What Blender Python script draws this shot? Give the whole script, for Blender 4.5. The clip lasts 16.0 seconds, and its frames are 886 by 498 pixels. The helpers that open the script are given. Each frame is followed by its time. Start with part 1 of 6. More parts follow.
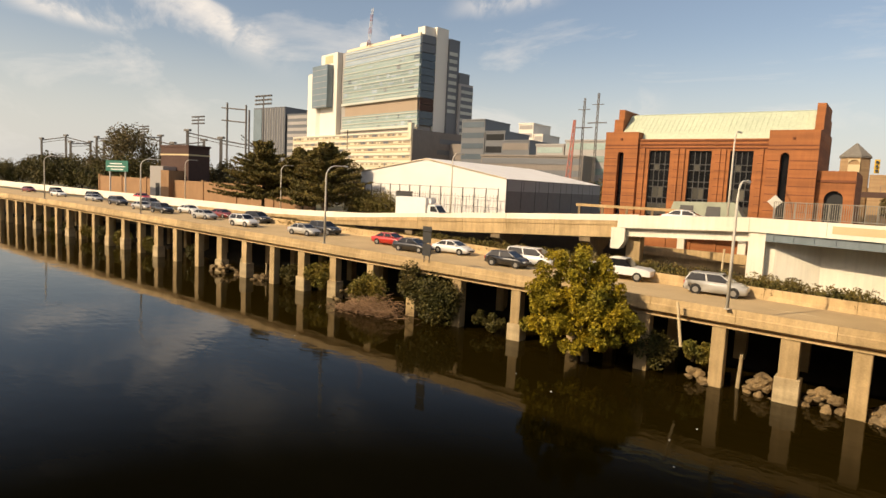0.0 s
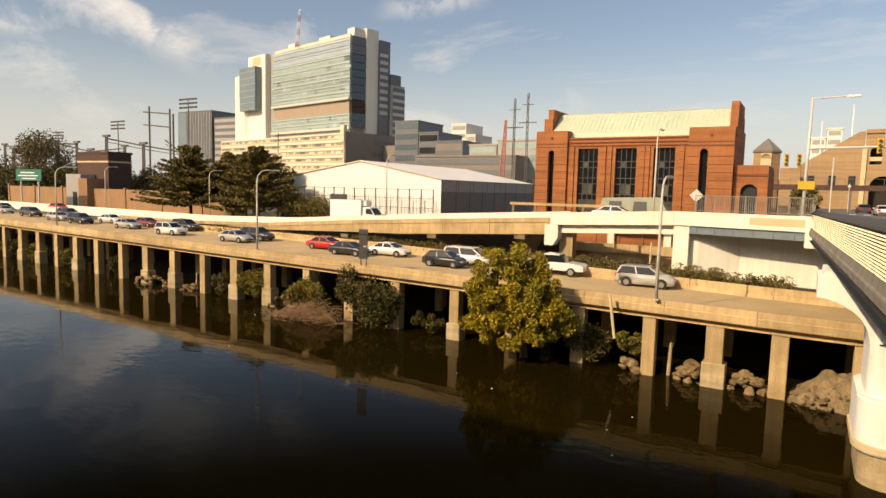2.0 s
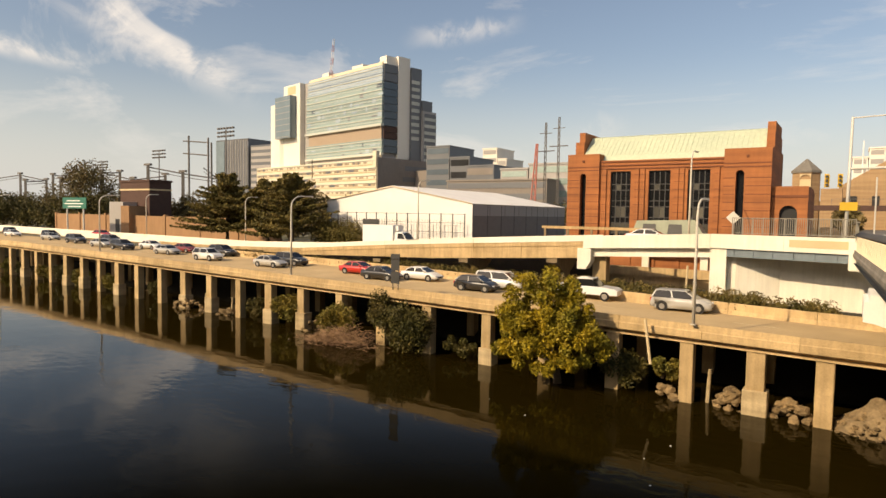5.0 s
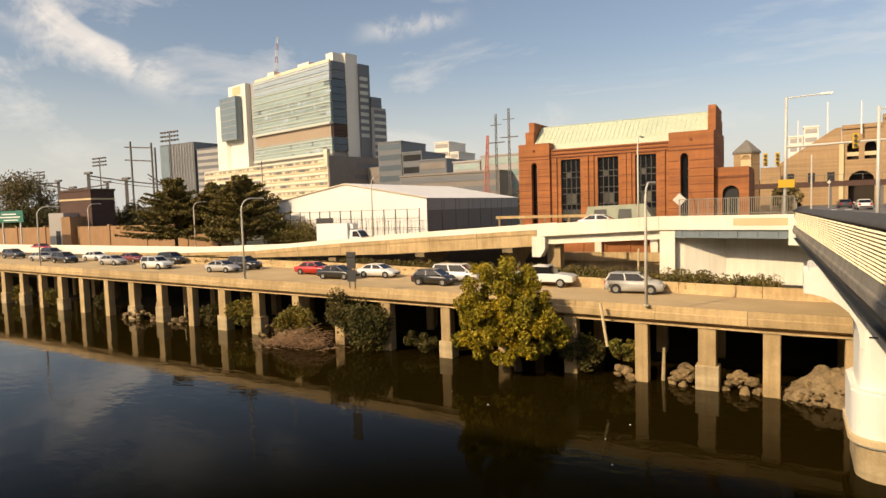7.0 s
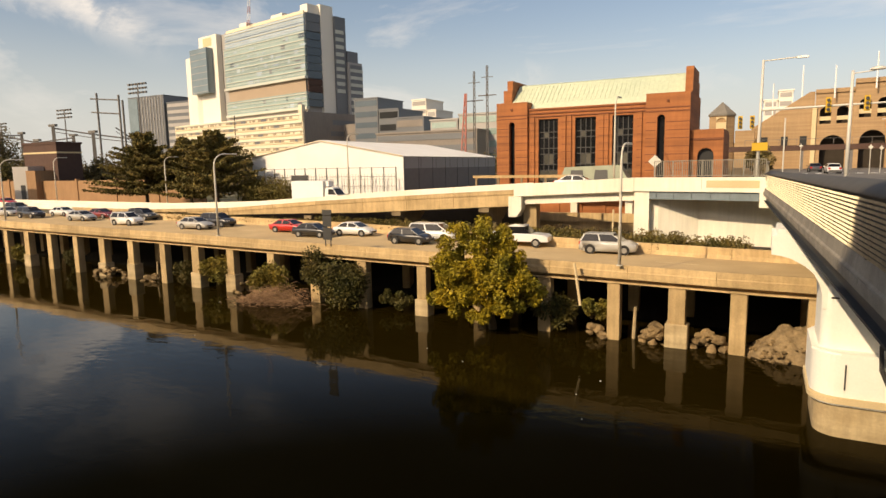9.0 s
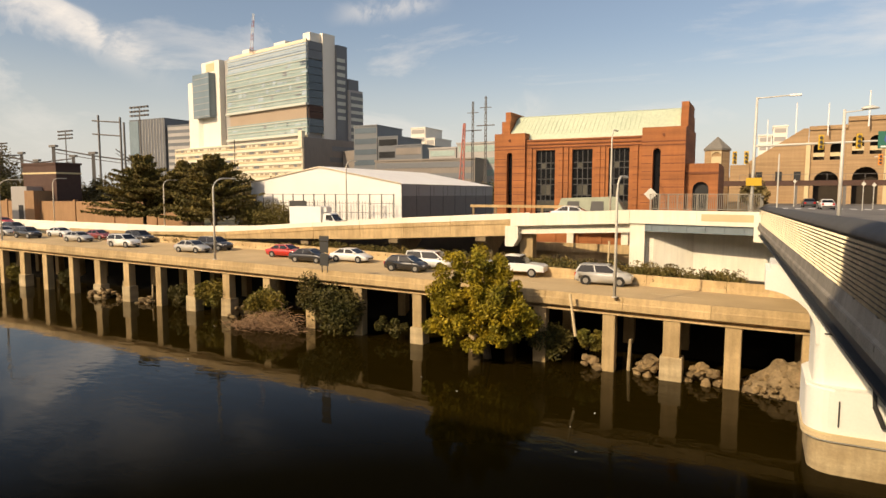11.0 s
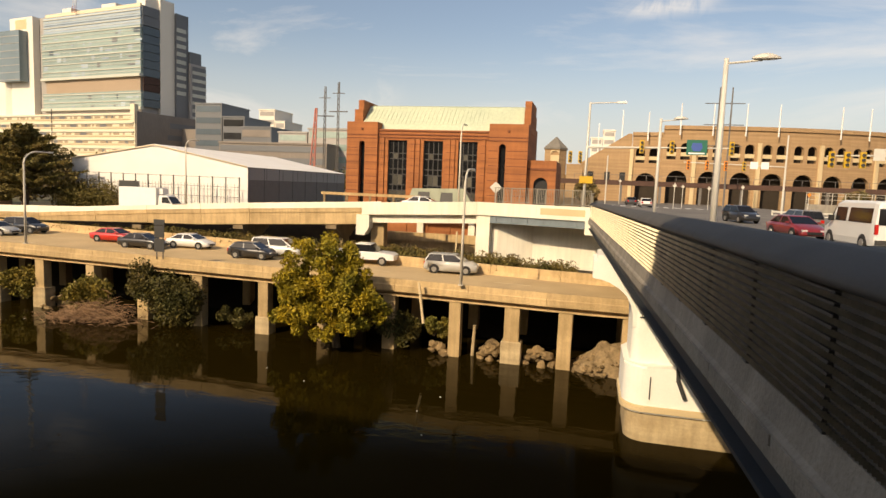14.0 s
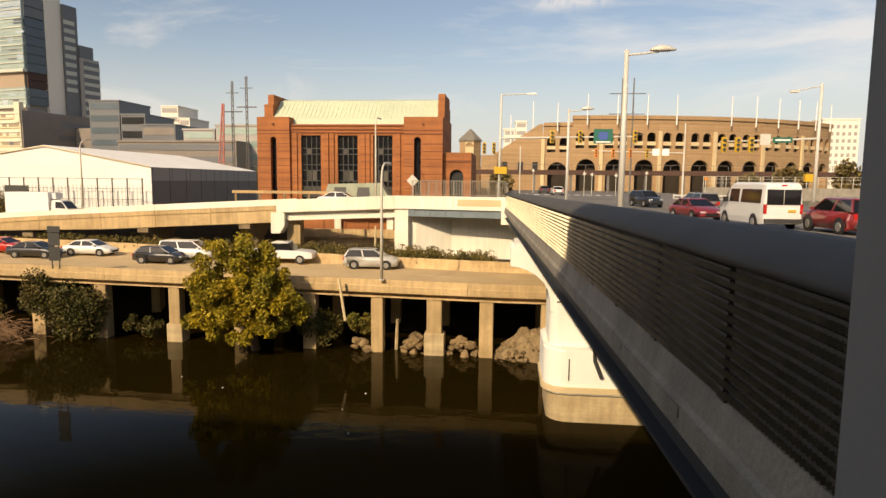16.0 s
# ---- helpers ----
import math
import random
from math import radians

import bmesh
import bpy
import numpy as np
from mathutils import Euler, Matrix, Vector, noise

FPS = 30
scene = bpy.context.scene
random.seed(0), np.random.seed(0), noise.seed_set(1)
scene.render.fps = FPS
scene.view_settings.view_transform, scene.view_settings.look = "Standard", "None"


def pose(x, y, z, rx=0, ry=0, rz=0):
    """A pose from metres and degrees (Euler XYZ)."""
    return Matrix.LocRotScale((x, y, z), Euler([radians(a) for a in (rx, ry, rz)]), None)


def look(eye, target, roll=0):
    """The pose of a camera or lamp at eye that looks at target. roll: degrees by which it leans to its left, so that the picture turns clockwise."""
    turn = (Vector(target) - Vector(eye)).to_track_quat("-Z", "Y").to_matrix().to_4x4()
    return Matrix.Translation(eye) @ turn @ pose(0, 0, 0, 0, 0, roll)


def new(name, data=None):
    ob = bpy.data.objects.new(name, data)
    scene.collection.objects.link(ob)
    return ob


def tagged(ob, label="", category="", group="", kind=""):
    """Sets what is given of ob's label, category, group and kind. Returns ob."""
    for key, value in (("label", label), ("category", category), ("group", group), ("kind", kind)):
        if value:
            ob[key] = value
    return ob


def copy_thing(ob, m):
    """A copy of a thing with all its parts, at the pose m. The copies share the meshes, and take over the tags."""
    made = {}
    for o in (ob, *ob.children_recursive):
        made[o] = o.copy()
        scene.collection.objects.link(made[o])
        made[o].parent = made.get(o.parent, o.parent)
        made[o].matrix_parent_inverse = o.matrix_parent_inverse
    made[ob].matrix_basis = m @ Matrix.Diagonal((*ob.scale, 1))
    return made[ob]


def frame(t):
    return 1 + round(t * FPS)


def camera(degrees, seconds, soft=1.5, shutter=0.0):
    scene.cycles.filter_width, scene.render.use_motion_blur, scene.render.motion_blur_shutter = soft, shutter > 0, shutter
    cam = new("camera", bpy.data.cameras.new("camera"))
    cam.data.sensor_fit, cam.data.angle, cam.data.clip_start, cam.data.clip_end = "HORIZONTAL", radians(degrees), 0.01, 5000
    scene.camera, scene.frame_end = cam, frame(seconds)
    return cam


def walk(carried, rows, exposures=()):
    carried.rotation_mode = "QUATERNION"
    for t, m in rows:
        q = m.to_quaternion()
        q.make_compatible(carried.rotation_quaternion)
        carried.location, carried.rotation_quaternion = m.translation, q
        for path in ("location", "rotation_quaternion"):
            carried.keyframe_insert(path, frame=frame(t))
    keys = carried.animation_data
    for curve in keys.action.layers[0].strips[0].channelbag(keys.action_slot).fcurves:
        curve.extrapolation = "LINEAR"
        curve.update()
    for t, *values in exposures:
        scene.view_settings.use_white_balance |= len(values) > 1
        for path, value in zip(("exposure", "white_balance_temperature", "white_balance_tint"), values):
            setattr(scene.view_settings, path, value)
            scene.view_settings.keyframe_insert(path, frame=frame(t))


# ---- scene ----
cam = camera(71.63, 16.0)
PATH = [
    (0.0, -0.071, 0.013, 11.999, 84.141, -2.779, 36.942),
    (0.5, -0.075, 0.029, 11.941, 85.21, -1.264, 33.476),
    (1.0, -0.142, 0.09, 11.949, 83.07, -0.435, 28.884),
    (1.5, -0.16, 0.097, 11.991, 84.523, -1.106, 32.457),
    (2.0, -0.093, 0.086, 12.002, 84.479, -1.419, 30.928),
    (2.5, -0.129, 0.068, 11.997, 85.612, -0.847, 30.587),
    (3.0, -0.104, 0.04, 12.016, 84.749, 0.644, 32.726),
    (3.5, -0.109, 0.013, 12.065, 86.216, 0.387, 34.179),
    (4.0, -0.118, 0.037, 12.07, 86.559, -0.413, 34.493),
    (6.5, 0.009, 0.175, 11.978, 86.913, -0.452, 32.129),
    (7.0, -0.014, 0.211, 11.978, 86.153, 1.791, 29.679),
    (7.5, -0.018, 0.199, 11.951, 85.759, 1.527, 29.566),
    (8.0, -0.028, 0.206, 11.966, 83.962, 1.105, 29.671),
    (8.5, 0.001, 0.211, 11.948, 82.966, 1.19, 28.479),
    (9.0, -0.011, 0.201, 11.953, 82.305, 1.031, 27.539),
    (11.5, 0.067, 0.038, 12.057, 85.154, -0.179, 27.329),
    (12.0, 0.064, 0.096, 11.995, 84.565, 0.087, 26.152),
    (12.5, 0.071, 0.043, 12.011, 85.322, -0.754, 21.81),
    (13.0, 0.094, 0.022, 12.011, 84.581, -1.601, 19.61),
    (13.5, 0.099, 0.043, 12.014, 85.161, -2.38, 16.783),
    (14.0, 0.113, 0.019, 12.007, 84.109, -2.324, 13.651),
    (14.5, 0.129, 0.062, 12.003, 83.468, -1.857, 10.268),
    (15.0, 0.139, 0.077, 12.004, 83.046, -1.29, 7.534),
    (15.5, 0.141, 0.073, 12.005, 83.217, -0.704, 6.945),
    (16.0, 0.142, 0.075, 12.005, 83.701, -0.577, 5.969),
]
walk(cam, [(r[0], pose(*r[1:])) for r in PATH], [(0.0, -0.12, 7600, 14.0), (16.0, -0.12, 7600, 14.0)])

# world, sun and exposure
SUN_DIR = Vector((0.40, 0.917, 0.0)).normalized()
SUN_ELEV = 33.0
world = bpy.data.worlds.new("world")
scene.world = world
world.use_nodes = True
wn, wl = world.node_tree.nodes, world.node_tree.links
bg = wn["Background"]
sky = wn.new("ShaderNodeTexSky")
sky.sky_type, sky.sun_disc = "NISHITA", False
sky.sun_elevation = radians(SUN_ELEV)
sky.sun_rotation = math.atan2(-SUN_DIR.x, -SUN_DIR.y)
sky.air_density, sky.dust_density, sky.ozone_density = 1.0, 2.2, 1.3
tc = wn.new("ShaderNodeTexCoord")
mp = wn.new("ShaderNodeMapping")
mp.inputs["Rotation"].default_value = (0.0, radians(24), radians(-28))
mp.inputs["Scale"].default_value = (1.0, 3.4, 5.5)
cn = wn.new("ShaderNodeTexNoise")
cn.inputs["Scale"].default_value, cn.inputs["Detail"].default_value = 1.55, 9.0
cn.inputs["Roughness"].default_value, cn.inputs["Distortion"].default_value = 0.62, 0.5
cr = wn.new("ShaderNodeValToRGB")
cr.color_ramp.elements[0].position, cr.color_ramp.elements[1].position = 0.53, 0.72
mixw = wn.new("ShaderNodeMix")
mixw.data_type = "RGBA"
mixw.inputs["B"].default_value = (7.0, 6.9, 6.7, 1)
wl.new(tc.outputs["Generated"], mp.inputs["Vector"])
wl.new(mp.outputs["Vector"], cn.inputs["Vector"])
wl.new(cn.outputs["Fac"], cr.inputs["Fac"])
damp = wn.new("ShaderNodeMath")
damp.operation = "MULTIPLY"
damp.inputs[1].default_value = 0.55
wl.new(cr.outputs["Color"], damp.inputs[0])
# long feathered streaks of high cloud
fibre = wn.new("ShaderNodeTexNoise")
fibre.inputs["Scale"].default_value, fibre.inputs["Detail"].default_value = 7.0, 9.0
fibre.inputs["Roughness"].default_value, fibre.inputs["Distortion"].default_value = 0.6, 0.9
fm = wn.new("ShaderNodeMapping")
fm.inputs["Rotation"].default_value = (radians(20), radians(18), radians(30))
fm.inputs["Scale"].default_value = (2.6, 0.8, 2.2)
wl.new(tc.outputs["Generated"], fm.inputs["Vector"])
wl.new(fm.outputs["Vector"], fibre.inputs["Vector"])


def wmath(op, a, b):
    k = wn.new("ShaderNodeMath")
    k.operation = op
    k.use_clamp = op == "ADD"
    for i, v in enumerate((a, b)):
        if isinstance(v, (int, float)):
            k.inputs[i].default_value = v
        elif v is not None:
            wl.new(v, k.inputs[i])
    return k.outputs[0]


def wramp(sock, x0, x1, y0, y1):
    k = wn.new("ShaderNodeMapRange")
    k.interpolation_type = "SMOOTHSTEP"
    for nm, v in (("From Min", x0), ("From Max", x1), ("To Min", y0), ("To Max", y1)):
        k.inputs[nm].default_value = v
    wl.new(sock, k.inputs["Value"])
    return k.outputs["Result"]


def wdot(v):
    k = wn.new("ShaderNodeVectorMath")
    k.operation = "DOT_PRODUCT"
    k.inputs[1].default_value = v
    wl.new(tc.outputs["Generated"], k.inputs[0])
    return k.outputs["Value"]


def wsum(a, b):
    k = wn.new("ShaderNodeMath")
    k.operation = "ADD"
    wl.new(a, k.inputs[0])
    if isinstance(b, float):
        k.inputs[1].default_value = b
    else:
        wl.new(b, k.inputs[1])
    return k.outputs[0]


def wisp(a, b, width, strength):
    """A streak of cloud between two directions of the sky."""
    a, b = Vector(a).normalized(), Vector(b).normalized()
    off = wmath("MULTIPLY_ADD", fibre.outputs["Fac"], width * 1.6)
    off.node.inputs[2].default_value = -width * 0.8
    across = wmath("ABSOLUTE", wsum(wdot(a.cross(b).normalized()), off), None)
    mid, half = (a + b).normalized(), (b - a).length / 2
    along = wmath("ABSOLUTE", wsum(wdot((b - a).normalized()), -mid.dot((b - a).normalized())), None)
    body = wmath("MULTIPLY", wramp(across, 0.0, width, 1.0, 0.0), wramp(along, half * 0.3, half * 1.3, 1.0, 0.0))
    return wmath("MULTIPLY", wmath("MULTIPLY", body, wramp(fibre.outputs["Fac"], 0.36, 0.62, 0.12, 1.0)), strength)


cover = damp.outputs[0]
for streak in (((-0.885, 0.39, 0.285), (-0.770, 0.615, 0.172), 0.040, 0.72), ((-0.93, 0.30, 0.21), (-0.88, 0.43, 0.194), 0.020, 0.8), ((-0.58, 0.77, 0.262), (-0.44, 0.85, 0.288), 0.022, 0.45), ((-0.80, 0.59, 0.06), (-0.66, 0.74, 0.075), 0.03, 0.3), ((-0.42, 0.90, 0.10), (-0.30, 0.94, 0.14), 0.03, 0.3), ((0.02, 0.96, 0.26), (0.16, 0.95, 0.27), 0.022, 0.5)):
    cover = wmath("ADD", cover, wisp(*streak))
wl.new(cover, mixw.inputs["Factor"])
wl.new(sky.outputs["Color"], mixw.inputs["A"])
# pale haze all round the horizon
sep = wn.new("ShaderNodeSeparateXYZ")
wl.new(tc.outputs["Generated"], sep.inputs[0])
hz = wn.new("ShaderNodeMapRange")
hz.interpolation_type = "SMOOTHERSTEP"
hz.inputs["From Min"].default_value, hz.inputs["From Max"].default_value = -0.03, 0.27
hz.inputs["To Min"].default_value, hz.inputs["To Max"].default_value = 0.80, 0.0
wl.new(sep.outputs["Z"], hz.inputs["Value"])
mixh = wn.new("ShaderNodeMix")
mixh.data_type = "RGBA"
mixh.inputs["B"].default_value = (5.2, 5.6, 5.85, 1)
wl.new(hz.outputs["Result"], mixh.inputs["Factor"])
wl.new(mixw.outputs["Result"], mixh.inputs["A"])
wl.new(mixh.outputs["Result"], bg.inputs["Color"])
bg.inputs["Strength"].default_value = 0.151
sun = new("sun", bpy.data.lights.new("sun", "SUN"))
sun.data.energy, sun.data.angle, sun.data.color = 4.9, radians(0.53), (1.0, 0.86, 0.64)
ce = math.cos(radians(SUN_ELEV))
sun_travel = Vector((SUN_DIR.x * ce, SUN_DIR.y * ce, -math.sin(radians(SUN_ELEV))))
sun.matrix_world = look((-60, -120, 120), Vector((-60, -120, 120)) + sun_travel)


# materials
def mat(name, col, rough=0.85, metal=0.0, var=0.18, scale=1.2, bump=0.0, fine=14.0, other=None, rand=0.0, streak=0.0, bands=0.0, island=0.0, coat=0.0, spec=0.5):
    m = bpy.data.materials.new(name)
    m.use_nodes = True
    n, l = m.node_tree.nodes, m.node_tree.links
    b = n["Principled BSDF"]
    b.inputs["Roughness"].default_value, b.inputs["Metallic"].default_value = rough, metal
    b.inputs["Coat Weight"].default_value = coat
    b.inputs["Specular IOR Level"].default_value = spec
    c = n.new("ShaderNodeTexCoord")
    big, small = n.new("ShaderNodeTexNoise"), n.new("ShaderNodeTexNoise")
    big.inputs["Scale"].default_value, big.inputs["Detail"].default_value = scale, 6.0
    small.inputs["Scale"].default_value, small.inputs["Detail"].default_value = fine, 5.0
    l.new(c.outputs["Object"], big.inputs["Vector"])
    l.new(c.outputs["Object"], small.inputs["Vector"])
    mx = n.new("ShaderNodeMix")
    mx.data_type = "RGBA"
    o = other or tuple(v * 0.6 for v in col)
    mx.inputs["A"].default_value, mx.inputs["B"].default_value = (*col, 1), (*o, 1)
    r = n.new("ShaderNodeMapRange")
    r.inputs["From Min"].default_value, r.inputs["From Max"].default_value = 0.35, 0.75
    r.inputs["To Max"].default_value = min(1.0, var * 3) if other is None else 1.0
    l.new(big.outputs["Fac"], r.inputs["Value"])
    l.new(r.outputs["Result"], mx.inputs["Factor"])
    val = n.new("ShaderNodeMath")
    val.operation = "MULTIPLY_ADD"
    val.inputs[1].default_value, val.inputs[2].default_value = var * 2, 1.0 - var
    l.new(small.outputs["Fac"], val.inputs[0])
    last = val.outputs[0]

    def times(sock, amount):
        k = n.new("ShaderNodeMath")
        k.operation = "MULTIPLY_ADD"
        k.inputs[1].default_value, k.inputs[2].default_value = amount * 2, 1.0 - amount
        l.new(sock, k.inputs[0])
        q = n.new("ShaderNodeMath")
        q.operation = "MULTIPLY"
        l.new(k.outputs[0], q.inputs[0])
        return q

    if streak:
        ms = n.new("ShaderNodeMapping")
        ms.inputs["Scale"].default_value = (2.2, 2.2, 0.16)
        sn = n.new("ShaderNodeTexNoise")
        sn.inputs["Scale"].default_value, sn.inputs["Detail"].default_value = 1.6, 7.0
        l.new(c.outputs["Object"], ms.inputs["Vector"])
        l.new(ms.outputs["Vector"], sn.inputs["Vector"])
        q = times(sn.outputs["Fac"], streak)
        l.new(last, q.inputs[1])
        last = q.outputs[0]
    if bands:
        ms = n.new("ShaderNodeMapping")
        ms.inputs["Scale"].default_value = (0.05, 0.05, 1.5)
        sn = n.new("ShaderNodeTexNoise")
        sn.inputs["Scale"].default_value, sn.inputs["Detail"].default_value = 1.3, 4.0
        l.new(c.outputs["Object"], ms.inputs["Vector"])
        l.new(ms.outputs["Vector"], sn.inputs["Vector"])
        q = times(sn.outputs["Fac"], bands)
        l.new(last, q.inputs[1])
        last = q.outputs[0]
    if rand:
        q = times(n.new("ShaderNodeObjectInfo").outputs["Random"], rand)
        l.new(last, q.inputs[1])
        last = q.outputs[0]
    if island:
        q = times(n.new("ShaderNodeNewGeometry").outputs["Random Per Island"], island)
        l.new(last, q.inputs[1])
        last = q.outputs[0]
    sc = n.new("ShaderNodeVectorMath")
    sc.operation = "SCALE"
    l.new(mx.outputs["Result"], sc.inputs[0])
    l.new(last, sc.inputs["Scale"])
    l.new(sc.outputs["Vector"], b.inputs["Base Color"])
    if bump:
        bp = n.new("ShaderNodeBump")
        bp.inputs["Strength"].default_value, bp.inputs["Distance"].default_value = bump, 0.05
        l.new(small.outputs["Fac"], bp.inputs["Height"])
        l.new(bp.outputs["Normal"], b.inputs["Normal"])
    return m


def leaf_mat(name, col, other, rough=0.6):
    m = mat(name, col, rough, var=0.15, scale=0.5, other=other, island=0.45, spec=0.25)
    b = m.node_tree.nodes["Principled BSDF"]
    b.inputs["Subsurface Weight"].default_value = 0.0
    return m


CONC = mat("viaduct concrete", (0.54, 0.38, 0.195), 0.9, var=0.2, scale=0.55, bump=0.5, fine=9, other=(0.36, 0.25, 0.12), streak=0.32, rand=0.12)
CONC_W = mat("pale painted concrete", (0.80, 0.755, 0.635), 0.85, var=0.06, scale=0.3, bump=0.2, fine=8, other=(0.70, 0.64, 0.51), streak=0.16)
CONC_G = mat("grey bridge concrete", (0.30, 0.265, 0.215), 0.9, var=0.24, scale=0.9, bump=0.4, fine=18, other=(0.19, 0.17, 0.14), streak=0.3)
PIERW = mat("white pier concrete", (0.88, 0.86, 0.79), 0.85, var=0.05, scale=0.4, bump=0.15, fine=9, other=(0.80, 0.77, 0.68))
PIERB = mat("water-stained pier concrete", (0.50, 0.385, 0.225), 0.9, var=0.18, scale=0.7, bump=0.5, fine=8, other=(0.33, 0.235, 0.12), streak=0.35, bands=0.5)
ASPH = mat("pale worn road concrete", (0.54, 0.385, 0.20), 0.92, var=0.14, scale=0.25, bump=0.2, fine=20, other=(0.43, 0.305, 0.155))
ASPH_D = mat("grey asphalt", (0.18, 0.165, 0.145), 0.9, var=0.14, scale=0.2, bump=0.2, fine=20, other=(0.10, 0.092, 0.085))
BRICK = mat("red brick", (0.37, 0.132, 0.044), 0.9, var=0.2, scale=0.35, bump=0.4, fine=14, other=(0.27, 0.10, 0.036), streak=0.15, bands=0.5)
BRICK_D = mat("dark brick trim", (0.19, 0.066, 0.03), 0.9, var=0.15, bump=0.3, fine=12)
BRICK_S = mat("stadium tan brick", (0.37, 0.24, 0.127), 0.9, var=0.15, scale=0.12, fine=5, other=(0.32, 0.20, 0.10), streak=0.15, bands=0.45)
STONE = mat("buff stone", (0.62, 0.48, 0.28), 0.9, var=0.1, scale=0.3)
COPPER = mat("pale green metal roof", (0.52, 0.56, 0.40), 0.6, var=0.08, scale=0.25, other=(0.45, 0.50, 0.36), streak=0.2)
TENT = mat("white tent fabric", (0.80, 0.77, 0.72), 0.7, var=0.04, scale=0.2, other=(0.74, 0.70, 0.64))
# brown-grey tone with the shade of unlit walls put into it
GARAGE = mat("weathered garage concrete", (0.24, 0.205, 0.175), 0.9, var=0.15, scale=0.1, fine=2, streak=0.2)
# grey holds the shade of the tent's unlit side
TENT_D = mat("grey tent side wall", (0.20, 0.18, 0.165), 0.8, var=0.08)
GLASS_D = mat("dark window glass", (0.012, 0.012, 0.013), 0.08, var=0.3, scale=0.7, fine=3, spec=0.4, rand=0.5)
GLASS_T = mat("pale green curtain glass", (0.27, 0.345, 0.31), 0.15, var=0.2, scale=0.10, fine=1.2, other=(0.22, 0.28, 0.25), spec=0.9, rand=0.2)
GLASS_P = mat("pale blue crown glass", (0.38, 0.45, 0.48), 0.15, var=0.2, scale=0.06, fine=0.8, other=(0.27, 0.34, 0.42), spec=0.9, rand=0.15)
SPAN = mat("pale spandrel", (0.50, 0.50, 0.43), 0.5, var=0.08, rand=0.08)
FACADE_B = mat("beige stone cladding", (0.69, 0.605, 0.44), 0.8, var=0.06, scale=0.1, fine=3)
FACADE_W = mat("white cladding", (0.77, 0.71, 0.61), 0.7, var=0.04, scale=0.1, fine=3)
FACADE_G = mat("grey cladding", (0.36, 0.335, 0.31), 0.8, var=0.08, scale=0.1, fine=3)
WALL_T = mat("tan brick wall", (0.33, 0.185, 0.09), 0.9, var=0.15, scale=0.3, fine=4, bump=0.2, streak=0.2, rand=0.08)
BAND_P = mat("brown window band", (0.34, 0.265, 0.175), 0.6, var=0.2, scale=0.3, fine=2, rand=0.15)
FACADE_T = mat("brown terrace cladding", (0.36, 0.27, 0.19), 0.8, var=0.08, scale=0.1, fine=3)
# base colour is lightened to hold the distance haze
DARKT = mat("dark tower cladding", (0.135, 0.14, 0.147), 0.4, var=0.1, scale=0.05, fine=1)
STEEL = mat("galvanised steel", (0.60, 0.57, 0.50), 0.55, 0.1, var=0.08, scale=3)
STEEL_D = mat("dark metal", (0.06, 0.058, 0.055), 0.6, 0.3, var=0.12)
LATTICE = mat("weathered lattice steel", (0.17, 0.155, 0.14), 0.8, 0.2, var=0.1)
BLUEG = mat("blue-grey girder paint", (0.16, 0.20, 0.22), 0.6, var=0.15, scale=1, streak=0.2)
GIRD = mat("dark girder paint", (0.030, 0.036, 0.042), 0.55, var=0.2)
RAILCAP = mat("grey anodised rail cap", (0.085, 0.080, 0.074), 0.75, 0.0, var=0.15, scale=1.5, fine=40, spec=0.3)
# slat colour is darkened to hold the railing's shade
MESHM = mat("dusty grey railing slats", (0.050, 0.041, 0.031), 0.7, 0.0, var=0.25, scale=3, streak=0.4)
WIREM = mat("pale galvanised tabs", (0.27, 0.24, 0.175), 0.50, 1.0, var=0.25, scale=4)
PILLAR = mat("grey painted steel post", (0.28, 0.265, 0.25), 0.6, var=0.06, fine=40)
# red with distance haze mixed into the colour
RED_HAZE = mat("faded lattice red", (0.46, 0.17, 0.13), 0.7, var=0.1)
WHITE = mat("white paint", (0.80, 0.78, 0.74), 0.6, var=0.05)
YELLOW = mat("signal yellow", (0.60, 0.36, 0.02), 0.5, var=0.08)
ORANGE = mat("orange sign", (0.8, 0.25, 0.02), 0.5, var=0.05)
GREENS = mat("green sign face", (0.012, 0.13, 0.085), 0.5, var=0.05)
BLUES = mat("blue shield face", (0.05, 0.10, 0.35), 0.5, var=0.05)
BLACK = mat("black", (0.012, 0.012, 0.012), 0.6, var=0.1)
# near-black soil: the shade under the deck is in the colour
SOIL_SHADE = mat("bank soil", (0.022, 0.016, 0.009), 0.95, var=0.3, scale=0.4, bump=0.8, fine=3, other=(0.014, 0.012, 0.006))
GROUND = mat("city ground", (0.15, 0.125, 0.085), 0.95, var=0.2, scale=0.03, fine=1, other=(0.10, 0.105, 0.05))
ROCK = mat("pale riprap", (0.245, 0.165, 0.078), 0.95, var=0.35, scale=3.0, bump=1.0, fine=9, rand=0.35)
BARK = mat("bark", (0.11, 0.075, 0.045), 0.95, var=0.3, scale=3, bump=0.8)
TWIG = mat("dead twigs", (0.29, 0.17, 0.09), 0.95, var=0.2, island=0.4)
LEAF_Y = leaf_mat("yellowing leaves", (0.38, 0.265, 0.017), (0.125, 0.125, 0.014))
LEAF_G = leaf_mat("dark shrub leaves", (0.058, 0.056, 0.013), (0.105, 0.074, 0.017))
LEAF_O = leaf_mat("autumn shrub leaves", (0.20, 0.14, 0.022), (0.10, 0.11, 0.02))
LEAF_V = leaf_mat("dry verge weeds", (0.085, 0.075, 0.018), (0.19, 0.125, 0.035))
